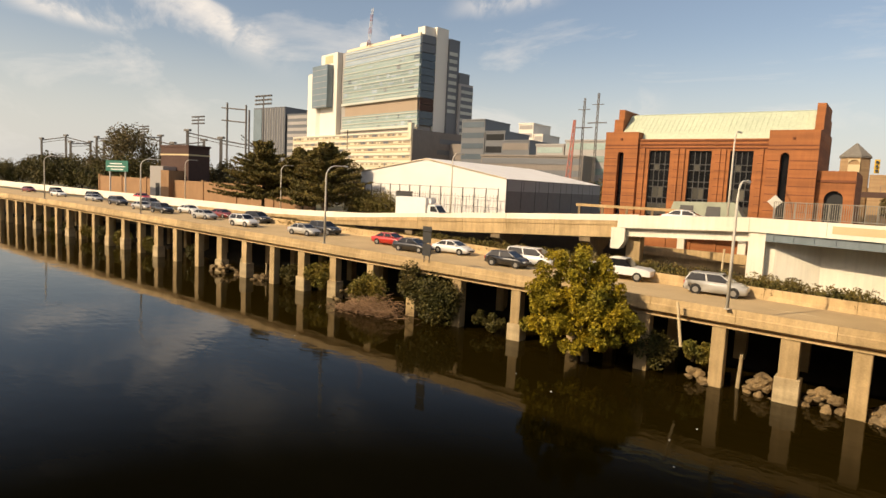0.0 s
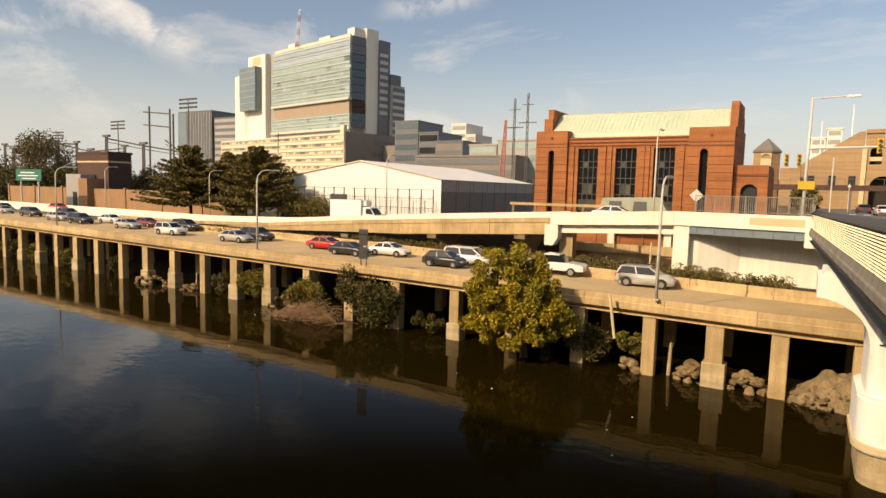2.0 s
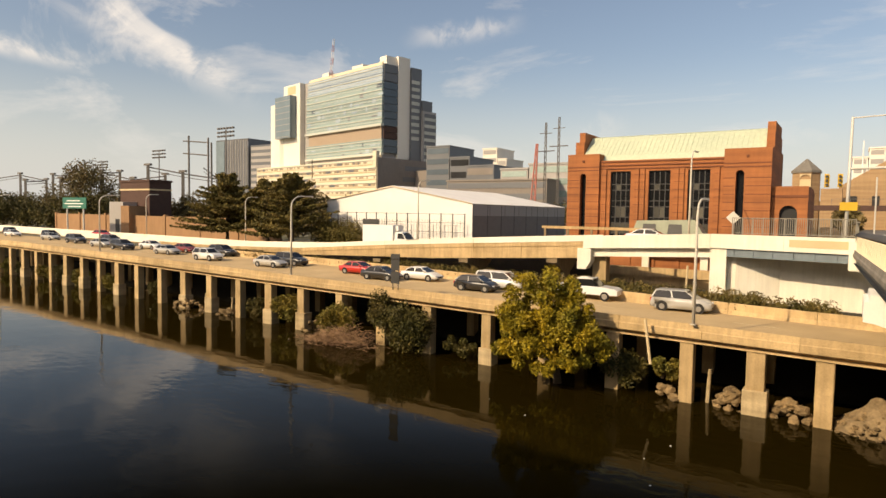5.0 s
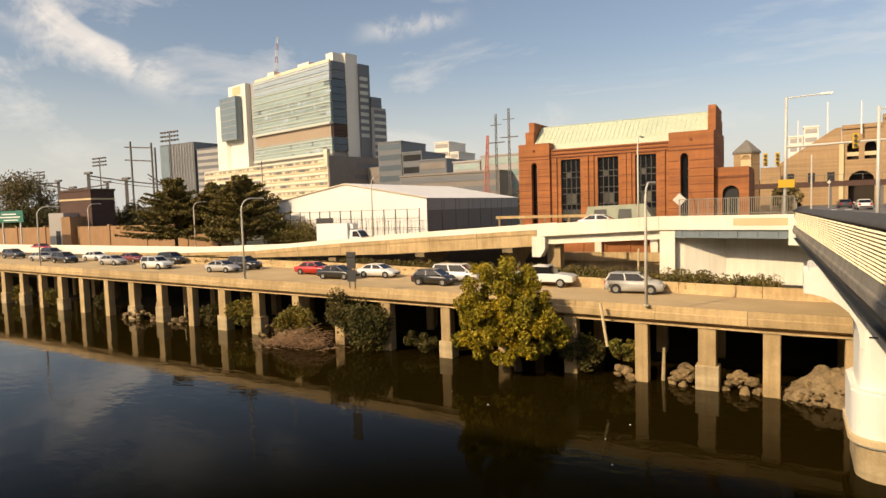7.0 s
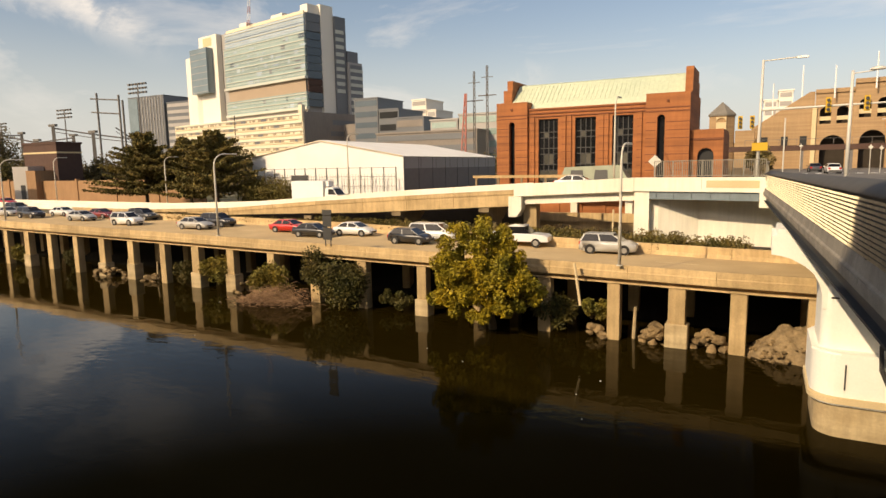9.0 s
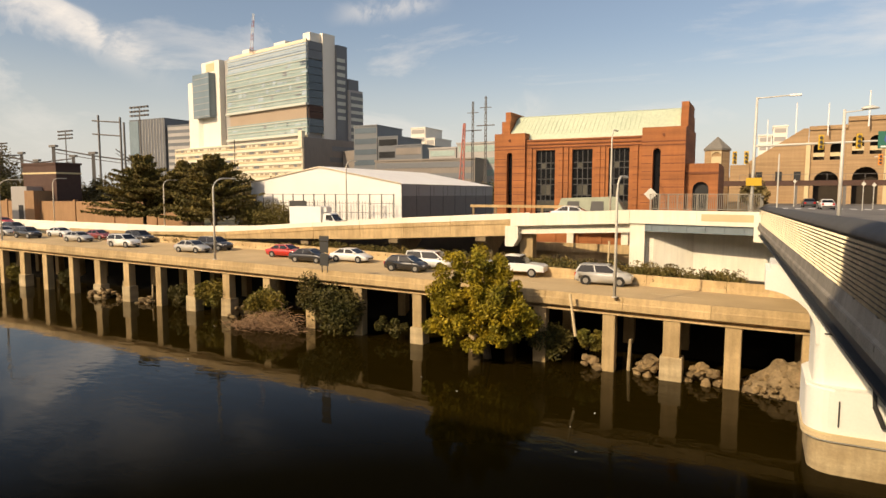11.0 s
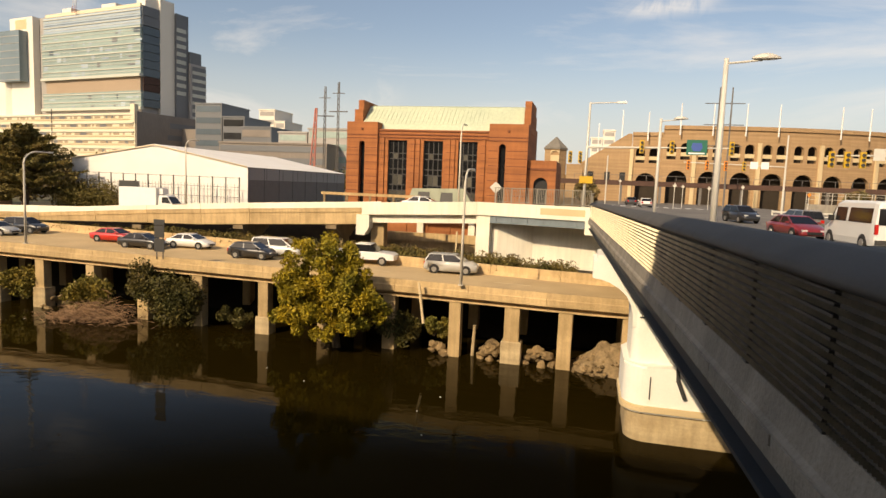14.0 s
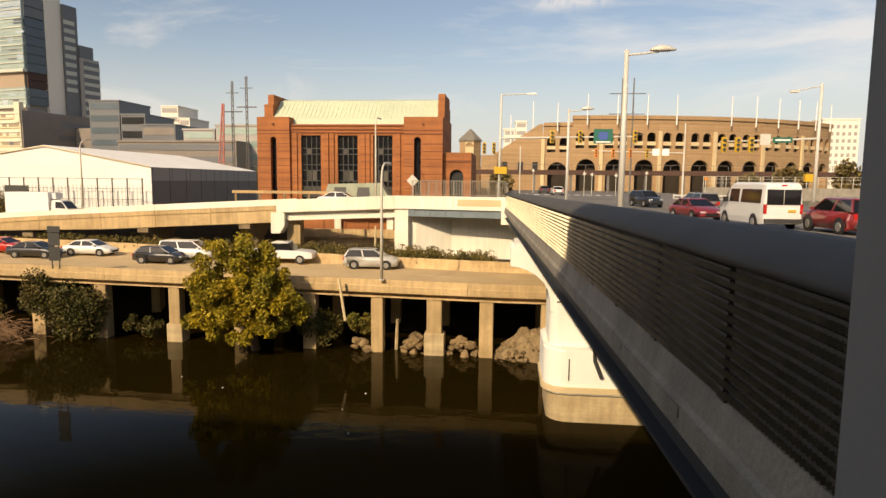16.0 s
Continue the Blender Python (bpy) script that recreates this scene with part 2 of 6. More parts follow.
LEAF_C = leaf_mat("cedar needles", (0.125, 0.105, 0.026), (0.18, 0.125, 0.034))
LEAF_F = leaf_mat("far foliage", (0.11, 0.095, 0.034), (0.17, 0.105, 0.038))
TYRE = mat("tyre rubber", (0.018, 0.017, 0.016), 0.85, var=0.1)
RIM = mat("alloy rim", (0.42, 0.41, 0.39), 0.35, 0.7, var=0.05)
LAMPR = mat("tail lamp", (0.45, 0.015, 0.01), 0.25, var=0.05)
LAMPW = mat("head lamp", (0.65, 0.65, 0.62), 0.15, var=0.05)
BRICK_K = mat("sooty brick", (0.085, 0.045, 0.032), 0.9, var=0.15)
BUSY = mat("school bus yellow", (0.80, 0.42, 0.015), 0.4, var=0.05, coat=0.5)


def paint(name, col):
    return mat(name, col, 0.35, var=0.04, scale=0.8, coat=0.8)


P_WHITE = paint("white car paint", (0.75, 0.74, 0.71))
P_SILVER = paint("silver car paint", (0.42, 0.41, 0.38))
P_BLACK = paint("black car paint", (0.016, 0.016, 0.018))
P_GREY = paint("dark grey car paint", (0.045, 0.045, 0.05))
P_RED = paint("bright red car paint", (0.50, 0.016, 0.012))
P_MAROON = paint("maroon car paint", (0.20, 0.015, 0.018))
P_GREY2 = paint("taupe car paint", (0.17, 0.155, 0.14))

# river water: dark, glossy, small ripples
WATER = bpy.data.materials.new("river water")
WATER.use_nodes = True
n_, l_ = WATER.node_tree.nodes, WATER.node_tree.links
b_ = n_["Principled BSDF"]
b_.inputs["Base Color"].default_value = (0.0120, 0.0078, 0.0010, 1)
lw_ = n_.new("ShaderNodeLayerWeight")
lw_.inputs["Blend"].default_value = 0.5
gl_ = n_.new("ShaderNodeMapRange")
gl_.interpolation_type = "SMOOTHSTEP"
gl_.inputs["From Min"].default_value, gl_.inputs["From Max"].default_value = 0.57, 0.89
gl_.inputs["To Min"].default_value, gl_.inputs["To Max"].default_value = 0.004, 0.40
l_.new(lw_.outputs["Facing"], gl_.inputs["Value"])
l_.new(gl_.outputs["Result"], b_.inputs["Specular IOR Level"])
b_.inputs["Roughness"].default_value, b_.inputs["IOR"].default_value = 0.04, 1.33
c_ = n_.new("ShaderNodeTexCoord")
w1, w2, w3 = (n_.new("ShaderNodeTexNoise") for _ in range(3))
m1 = n_.new("ShaderNodeMapping")
m1.inputs["Scale"].default_value = (0.5, 1.0, 1.0)
m1.inputs["Rotation"].default_value = (0, 0, radians(20))
l_.new(c_.outputs["Object"], m1.inputs["Vector"])
for w, s, d in ((w1, 1.5, 3.0), (w2, 0.10, 2.0), (w3, 0.35, 3.0)):
    w.inputs["Scale"].default_value, w.inputs["Detail"].default_value = s, d
    l_.new(m1.outputs["Vector"], w.inputs["Vector"])
mr = n_.new("ShaderNodeMapRange")
mr.inputs["From Min"].default_value, mr.inputs["From Max"].default_value = 0.40, 0.70
mr.inputs["To Min"].default_value, mr.inputs["To Max"].default_value = 0.15, 1.0
l_.new(w2.outputs["Fac"], mr.inputs["Value"])
ad = n_.new("ShaderNodeMath")
ad.operation = "MULTIPLY"
l_.new(w1.outputs["Fac"], ad.inputs[0])
l_.new(mr.outputs["Result"], ad.inputs[1])
ad2 = n_.new("ShaderNodeMath")
ad2.operation = "ADD"
l_.new(ad.outputs[0], ad2.inputs[0])
l_.new(w3.outputs["Fac"], ad2.inputs[1])
bp_ = n_.new("ShaderNodeBump")
bp_.inputs["Strength"].default_value, bp_.inputs["Distance"].default_value = 0.075, 0.25
l_.new(ad2.outputs[0], bp_.inputs["Height"])
l_.new(bp_.outputs["Normal"], b_.inputs["Normal"])


# mesh helpers
def box(bm, x0, x1, y0, y1, z0, z1):
    v = [bm.verts.new((x, y, z)) for z in (z0, z1) for x, y in ((x0, y0), (x1, y0), (x1, y1), (x0, y1))]
    for f in ((3, 2, 1, 0), (4, 5, 6, 7), (0, 1, 5, 4), (1, 2, 6, 5), (2, 3, 7, 6), (3, 0, 4, 7)):
        bm.faces.new([v[i] for i in f])
    return v


def loft(bm, rings, caps=True):
    rows = [[bm.verts.new(p) for p in ring] for ring in rings]
    k = len(rows[0])
    for a, b in zip(rows, rows[1:]):
        for i in range(k):
            bm.faces.new((a[i], a[(i + 1) % k], b[(i + 1) % k], b[i]))
    if caps:
        bm.faces.new(rows[0][::-1])
        bm.faces.new(rows[-1])


def prism_y(bm, pts, y0, y1):
    loft(bm, [[(x, y0, z) for x, z in pts], [(x, y1, z) for x, z in pts]])


def prism_z(bm, pts, z0, z1):
    loft(bm, [[(x, y, z0) for x, y in pts], [(x, y, z1) for x, y in pts]])


def sweep_x(bm, xs, profile):
    loft(bm, [[(x, y, z) for y, z in profile(x)] for x in xs])


def tube(bm, pts, radii, seg=8):
    rings = []
    for i, p in enumerate(pts):
        p = Vector(p)
        d = Vector(pts[min(i + 1, len(pts) - 1)]) - Vector(pts[max(i - 1, 0)])
        d.normalize()
        a = d.cross(Vector((0, 0, 1)) if abs(d.z) < 0.9 else Vector((1, 0, 0))).normalized()
        b = d.cross(a)
        r = radii[i] if isinstance(radii, (list, tuple)) else radii
        rings.append([p + (a * math.cos(t) + b * math.sin(t)) * r for t in (2 * math.pi * k / seg for k in range(seg))])
    loft(bm, rings)


def finish(bm, name, smooth=False):
    bmesh.ops.recalc_face_normals(bm, faces=bm.faces)
    me = bpy.data.meshes.new(name)
    bm.to_mesh(me)
    bm.free()
    if smooth:
        for p in me.polygons:
            p.use_smooth = True
    return me


def part(name, bm, material, parent, label="", smooth=False):
    me = finish(bm, name, smooth) if isinstance(bm, bmesh.types.BMesh) else bm
    if not me.materials:
        me.materials.append(material)
    ob = new(name, me)
    ob.parent = parent
    if label:
        ob["label"] = label
    return ob


def thing(name, label, category, at=(0, 0, 0), turn=0.0, group="", kind=""):
    ob = new(name)
    ob.empty_display_size = 0.3
    ob.matrix_world = pose(*at, 0, 0, turn)
    return tagged(ob, label, category, group, kind)


def whole(name, bm, material, label, category, kind="", group="", smooth=False):
    me = finish(bm, name, smooth)
    me.materials.append(material)
    return tagged(new(name, me), label, category, group, kind)


def B():
    return bmesh.new()


def walled(bm, x0, x1, y0, y1, z0, z1, holes):
    """A wall with rectangular openings (xa, xb, za, zb), built of blocks."""
    xs = sorted({x0, x1, *(h[0] for h in holes), *(h[1] for h in holes)})
    zs = sorted({z0, z1, *(h[2] for h in holes), *(h[3] for h in holes)})
    for xa, xb in zip(xs, xs[1:]):
        run = None
        for za, zb in [*zip(zs, zs[1:]), (z1, z1)]:
            xm, zm = (xa + xb) / 2, (za + zb) / 2
            solid = za < zb and not any(h[0] < xm < h[1] and h[2] < zm < h[3] for h in holes)
            if solid:
                run = (run[0], zb) if run else (za, zb)
            elif run:
                box(bm, xa, xb, y0, y1, *run)
                run = None


def spandrel(bm, xc, w, zs, y0, y1, top=None, n=8):
    """Fills a square-headed opening above the springing zs to a round arch of width w."""
    r = w / 2
    top = top or zs + r
    for i in range(n):
        a0, a1 = math.pi * i / n, math.pi * (i + 1) / n
        p0, p1 = (xc - r * math.cos(a0), zs + r * math.sin(a0)), (xc - r * math.cos(a1), zs + r * math.sin(a1))
        pts = [p0, p1, (p1[0], top + 0.01), (p0[0], top + 0.01)]
        prism_y(bm, pts, y0, y1)


def leaves(name, centres, count, size, spread, material, parent=None, seed=1, flat=1.0):
    """Many small leaves strewn round clump centres (x, y, z, r)."""
    rng = np.random.default_rng(seed)
    cs = np.array(centres, float)
    wts = cs[:, 3] ** 2
    pick = rng.choice(len(cs), count, p=wts / wts.sum())
    d = rng.normal(size=(count, 3))
    d /= np.linalg.norm(d, axis=1, keepdims=True)
    d *= (rng.random((count, 1)) ** 0.45) * spread
    d[:, 2] *= flat
    p = cs[pick, :3] + d * cs[pick, 3:4]
    u = rng.normal(size=(count, 3))
    u /= np.linalg.norm(u, axis=1, keepdims=True)
    w = np.cross(u, rng.normal(size=(count, 3)))
    w /= np.linalg.norm(w, axis=1, keepdims=True)
    s = size * (0.6 + 0.8 * rng.random((count, 1)))
    v = np.stack([p - u * s, p + w * s * 0.45, p + u * s, p - w * s * 0.45], 1).reshape(-1, 3)
    me = bpy.data.meshes.new(name)
    me.from_pydata(v.tolist(), [], np.arange(count * 4).reshape(-1, 4).tolist())
    me.materials.append(material)
    ob = new(name, me)
    ob.parent = parent
    return ob


# plan of the roads
def zd(x):
    return 4.5 - 0.0075 * max(min(x, 0.0), -120.0)


def yp(x):
    return 41.0 - 0.048 * min(x, 0.0)


def interp(x, table):
    xs, ys = [t[0] for t in table], [t[1] for t in table]
    return float(np.interp(x, xs, ys))


def yb(x):
    return interp(x, [(-300, 70.0), (-80, 59.4), (-60, 59.0), (-44, 58.0), (-19, 53.6), (0, 51.0), (60, 48.0)])


def ry(x):
    return 60.0 if x > -80 else 60.0 + (-80 - x) * 0.05


def rz(x):
    """Top of the front barrier of the ramp."""
    return interp(x, [(-320, 6.7), (-115, 6.9), (-82, 6.9), (-64, 7.4), (-49, 8.45), (-36, 9.2), (-23, 9.9), (-10, 10.5)])

# ---- river, ground and banks
bm = B()
box(bm, -900, 500, -500, 60, -3.0, 0.0)
whole("water", bm, WATER, "dark calm brown river water with small ripples", "river", "structure")

bm = B()
gx = [-3000, -600, -320, -200, -120, -60, -30, -12, -6, -2, 4, 30, 80, 300, 3000]
prev = None
for x in gx:
    hi = min(max((x + 9) / 6, 0), 1)
    zl = 4.0 + 5.1 * hi
    row = [(x, 57.4, -1.5), (x, 58.0, 3.6), (x, 62.0, 4.0), (x, 70.0, zl), (x, 150, zl), (x, 400, zl), (x, 3000, zl)]
    row = [bm.verts.new(p) for p in row]
    if prev:
        for i in range(len(row) - 1):
            bm.faces.new((prev[i], row[i], row[i + 1], prev[i + 1]))
    prev = row
whole("ground", bm, GROUND, "dusty city ground beyond the river bank", "ground", "structure")

# ---- the riverside viaduct
via = thing("road_1", "riverside highway viaduct of tan weathered concrete on columns", "highway viaduct", kind="structure")
xs = [60, 30, 10, 0, -10, -20, -30, -44, -60, -80, -100, -130, -160, -200, -250, -300]
bm = B()
sweep_x(bm, xs, lambda x: [(yp(x) + 0.1, zd(x) - 0.30), (yp(x) + 0.1, zd(x)), (yb(x), zd(x)), (yb(x), zd(x) - 0.30)])
part("deck", bm, ASPH, via, "pale worn concrete road deck")
bm = B()
sweep_x(bm, xs, lambda x: [(yp(x) + 0.34, zd(x) - 0.50), (yp(x) + 0.34, zd(x) - 0.305), (yp(x) + 0.7, zd(x) - 0.305), (yp(x) + 0.7, zd(x) - 0.50)])
part("edge_beam", bm, CONC, via)
bm = B()
sweep_x(bm, xs, lambda x: [(yp(x) + 0.02, zd(x) - 0.62), (yp(x) + 0.02, zd(x) - 0.52), (yp(x) + 0.75, zd(x) - 0.502), (yp(x) + 0.75, zd(x) - 0.62)])
part("beam_flange", bm, CONC, via, "thin concrete bottom flange")
# columns, each with its plinth
COLS = [16.0, 11.5, 7.2, 3.0, -1.1, -4.7, -8.75, -13.7, -18.9, -24.1, -30.1, -35.4, -40.8, -46.3, -51.5, -56.8, -62.4, -67.9, -73.3, -79.1, -84.5, -89.8, -95.2, -100.8]
COLS += [-106.3 - 5.5 * k for k in range(26)]
for k, x in enumerate(COLS):
    y, zt, w = yp(x), zd(x) - 0.62, 0.47 + 0.05 * ((k * 7) % 3 - 1)
    bm = B()
    box(bm, x - w, x + w, y + 0.12, y + 0.95, -0.6, zt)
    bmesh.ops.bevel(bm, geom=bm.edges[:], offset=0.03, segments=1, affect="EDGES")
    c = part("column", bm, CONC, via)
    if k in (5, 9, 13, 14, 16, 17, 20, 22, 23, 26, 29):
        bm = B()
        box(bm, x - w - 0.16, x + w + 0.2, y - 0.02, y + 1.1, -0.6, 1.55 + 0.2 * ((k * 5) % 3 - 1))
        bmesh.ops.bevel(bm, geom=bm.edges[:], offset=0.05, segments=1, affect="EDGES")
        part("plinth", bm, PIERB, c)
# second row of columns in the shade under the deck
for k, x in enumerate(COLS[:40]):
    bm = B()
    box(bm, x - 0.4, x + 0.4, yp(x) + 7.4, yp(x) + 8.2, 0.2, zd(x) - 0.32)
    part("inner_column", bm, CONC, via)
# near parapet, panel by panel
x = 30.0
while x > -295:
    x2 = x - 5.4
    bm = B()
    rings = []
    for xx in (x - 0.012, x2 + 0.012):
        z, y = zd(xx), yp(xx)
        rings.append([(xx, y - 0.22, z - 0.24), (xx, y - 0.22, z + 0.20), (xx, y - 0.16, z + 0.26), (xx, y - 0.12, z + 0.66), (xx, y + 0.14, z + 0.66), (xx, y + 0.24, z + 0.25), (xx, y + 0.30, z + 0.002), (xx, y + 0.06, z + 0.002), (xx, y + 0.06, z - 0.24)])
    loft(bm, rings)
    part("parapet_panel", bm, CONC, via)
    x = x2
# far barrier of the carriageway
x = 40.0
while x > -78:
    x2 = x - 6.0
    bm = B()
    loft(bm, [[(xx, yb(xx) - 0.32, zd(xx) + 0.004), (xx, yb(xx) - 0.16, zd(xx) + 0.3), (xx, yb(xx) - 0.10, zd(xx) + 0.85), (xx, yb(xx) + 0.10, zd(xx) + 0.85), (xx, yb(xx) + 0.15, zd(xx) - 0.5), (xx, yb(xx) - 0.32, zd(xx) - 0.5)] for xx in (x - 0.015, x2 + 0.015)])
    part("barrier_panel", bm, CONC, via)
    x = x2
# lane lines
for off in (0.3, 0.62):
    x = 20.0
    while x > -160:
        bm = B()
        q = lambda xx: yp(xx) + 0.6 + (yb(xx) - yp(xx) - 1) * off
        loft(bm, [[(xx, q(xx) - 0.07, zd(xx) + 0.003), (xx, q(xx) + 0.07, zd(xx) + 0.003), (xx, q(xx) + 0.07, zd(xx) + 0.008), (xx, q(xx) - 0.07, zd(xx) + 0.008)] for xx in (x, x - 3)])
        part("lane_line", bm, STONE, via, "worn pale lane line")
        x -= 12.0
# soil bank under the deck, whose shade is put into the near-black colour
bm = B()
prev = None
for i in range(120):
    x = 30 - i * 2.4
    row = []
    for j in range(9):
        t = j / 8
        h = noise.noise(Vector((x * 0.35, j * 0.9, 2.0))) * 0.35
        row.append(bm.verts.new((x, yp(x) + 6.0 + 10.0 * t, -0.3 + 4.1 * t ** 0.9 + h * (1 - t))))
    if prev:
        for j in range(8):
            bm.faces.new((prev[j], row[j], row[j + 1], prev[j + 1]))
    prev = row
whole("river_bank", bm, SOIL_SHADE, "bare earth bank darkened for the highway deck's shade", "river bank", "structure")

# ---- the ramp
CONC_D = mat("damp stained concrete", (0.24, 0.175, 0.10), 0.95, var=0.25, scale=0.5, bump=0.4, fine=8, streak=0.4)
# near-black concrete colour that stands for shade
SHADE_DARK = mat("soot-dark concrete", (0.075, 0.055, 0.035), 0.95, var=0.25, scale=0.5, bump=0.4, fine=6)
ramp = thing("road_2", "elevated ramp of tan concrete rising to the bridge", "ramp", kind="structure")
RW = 6.0
xr = [-23, -30, -36, -42, -49, -56, -64, -72, -82, -100, -115, -160, -220, -320]
bm = B()
sweep_x(bm, xr, lambda x: [(ry(x) + 0.3, rz(x) - 1.2), (ry(x) + 0.3, rz(x) - 0.85), (ry(x) + RW, rz(x) - 0.85), (ry(x) + RW, rz(x) - 1.2)])
part("deck", bm, ASPH, ramp)
for a, b in zip(xr, xr[1:]):
    bm = B()
    dz = 0.5 if a > -84 else 0.95
    loft(bm, [[(x, ry(x) - 0.05, rz(x) - dz), (x, ry(x), rz(x)), (x, ry(x) + 0.25, rz(x)), (x, ry(x) + 0.35, rz(x) - dz)] for x in (a - 0.02, b + 0.02)])
    part("barrier_panel", bm, CONC_W, ramp, "sun-bleached concrete barrier")
    if a > -84:
        bm = B()
        loft(bm, [[(x, ry(x) - 0.02, rz(x) - 0.95), (x, ry(x) - 0.02, rz(x) - 0.503), (x, ry(x) + 0.28, rz(x) - 0.503), (x, ry(x) + 0.29, rz(x) - 0.95)] for x in (a - 0.02, b + 0.02)])
        part("fascia", bm, CONC, ramp, "tan stained concrete fascia")
    bm = B()
    loft(bm, [[(x, ry(x) + RW - 0.2, rz(x) - 0.9), (x, ry(x) + RW - 0.1, rz(x) + 0.05), (x, ry(x) + RW + 0.15, rz(x) + 0.05), (x, ry(x) + RW + 0.2, rz(x) - 0.9)] for x in (a - 0.02, b + 0.02)])
    part("barrier_panel", bm, CONC_W, ramp)
    if a > -72:
        bm = B()
        g = lambda x: max(0.2, min(1.25, 0.2 + (x + 72) * 0.036))
        loft(bm, [[(x, ry(x) + 0.06, rz(x) - 0.955), (x, ry(x) + 0.10, rz(x) - 0.95 - g(x)), (x, ry(x) + 0.75, rz(x) - 0.95 - g(x)), (x, ry(x) + 0.75, rz(x) - 1.21), (x, ry(x) + 0.3, rz(x) - 1.21), (x, ry(x) + 0.3, rz(x) - 0.955)] for x in (a - 0.02, b + 0.02)])
        part("girder", bm, CONC, ramp)
        bm = B()
        loft(bm, [[(x, ry(x) + 5.0, rz(x) - 1.21), (x, ry(x) + 5.0, rz(x) - 0.95 - g(x)), (x, ry(x) + 5.6, rz(x) - 0.95 - g(x)), (x, ry(x) + 5.6, rz(x) - 1.21)] for x in (a - 0.02, b + 0.02)])
        part("girder", bm, CONC, ramp)
for x in (-50.5, -37.5, -26.5):
    bm = B()
    z = rz(x) - 2.22
    prism_pts = [(60.2, z), (60.2, z - 0.5), (61.9, z - 1.5), (64.2, z - 1.5), (65.9, z - 0.5), (65.9, z)]
    loft(bm, [[(x - 0.6, y, zz) for y, zz in prism_pts], [(x + 0.6, y, zz) for y, zz in prism_pts]])
    c = part("pier_cap", bm, CONC_D, ramp)
    bm = B()
    box(bm, x - 0.55, x + 0.55, 62.1, 64.0, 3.0, z - 1.5)
    part("pier_shaft", bm, CONC_D, c)

# white span between the ramp and the abutment
span = thing("road_3", "white painted concrete span between ramp and bridge", "ramp span", kind="structure")
def wy(x):
    return interp(x, [(-23, 60.0), (-10.6, 58.0), (0.6, 55.6), (14, 53.0)])
def wz(x):
    return interp(x, [(-23, 9.95), (-10.6, 10.6), (0, 10.62), (14, 10.6)])
xw = [-22.97, -16.5, -10.6]
bm = B()
sweep_x(bm, xw, lambda x: [(wy(x) - 0.1, wz(x) - 1.25), (wy(x) - 0.1, wz(x)), (wy(x) + 0.25, wz(x)), (wy(x) + 0.3, wz(x) - 1.25)])
part("barrier", bm, CONC_W, span)
bm = B()
sweep_x(bm, xw, lambda x: [(wy(x) + 0.5, wz(x) - 2.1), (wy(x) + 0.5, wz(x) - 1.26), (wy(x) + 1.0, wz(x) - 1.26), (wy(x) + 1.0, wz(x) - 2.1)])
part("edge_beam", bm, CONC_W, span)
bm = B()
sweep_x(bm, xw, lambda x: [(wy(x) + 0.3, wz(x) - 1.24), (wy(x) + 0.3, wz(x) - 0.9), (wy(x) + 6.2, wz(x) - 0.9), (wy(x) + 6.2, wz(x) - 1.24)])
part("deck", bm, ASPH, span)
bm = B()
prism_y(bm, [(-23.5, 6.6), (-23.5, 8.7), (-22.1, 8.7), (-22.1, 7.4), (-22.6, 6.6)], 59.75, 61.0)
part("end_block", bm, CONC_W, span)
bm = B()
box(bm, -22.3, -20.9, 61.0, 62.2, 3.2, 8.0)
part("column", bm, CONC, span)

# abutment with its cantilevered top
abut = thing("wall_abutment", "tall pale concrete abutment wall of the bridge", "abutment", kind="structure")
bm = B()
f = lambda x: wy(x) + interp(x, [(-10.55, 0.7), (-8.5, 1.0), (-5.2, 2.9), (1, 3.3), (14, 3.4)])
prism_z(bm, [(-10.55, f(-10.55)), (-8.5, f(-8.5)), (-5.2, f(-5.2)), (1, f(1)), (3, f(3)), (14, f(14)), (14, 72), (-10.55, 72)], 3.0, 9.2)
part("wall", bm, CONC_W, abut)
for a, b in ((-10.58, -4.8), (-4.78, 0.55)):
    bm = B()
    loft(bm, [[(x, wy(x) - 0.1, 9.38), (x, wy(x) - 0.1, wz(x)), (x, wy(x) + 0.3, wz(x)), (x, wy(x) + 0.3, 9.38)] for x in (a, b)])
    part("parapet", bm, CONC_W, abut)
bm = B()
loft(bm, [[(x, wy(x) - 0.13, 9.75), (x, wy(x) - 0.13, 10.35), (x, wy(x) - 0.095, 10.35), (x, wy(x) - 0.095, 9.75)] for x in (-4.4, -0.4)])
part("inset_panel", bm, STONE, abut, "buff recessed parapet panel")
bm = B()
loft(bm, [[(x, wy(x) + 0.1, 8.72), (x, wy(x) + 0.1, 9.36), (x, wy(x) + 0.16, 9.36), (x, wy(x) + 0.16, 8.72)] for x in (-9.2, 0.7)])
loft(bm, [[(x, wy(x) - 0.05, 8.68), (x, wy(x) - 0.05, 8.74), (x, wy(x) + 0.35, 8.74), (x, wy(x) + 0.35, 8.68)] for x in (-9.2, 0.7)])
for k in range(7):
    x = -8.6 + k * 1.5
    box(bm, x - 0.03, x + 0.03, wy(x) + 0.0, wy(x) + 0.1, 8.74, 9.36)
part("steel_girder", bm, BLUEG, abut, "blue-grey painted steel edge girder")
bm = B()
prism_z(bm, [(-10.5, wy(-10.5) + 0.31), (0.6, wy(0.6) + 0.31), (0.6, 75), (-10.5, 75)], 9.22, 9.34)
part("slab", bm, ASPH_D, abut)
bm = B()
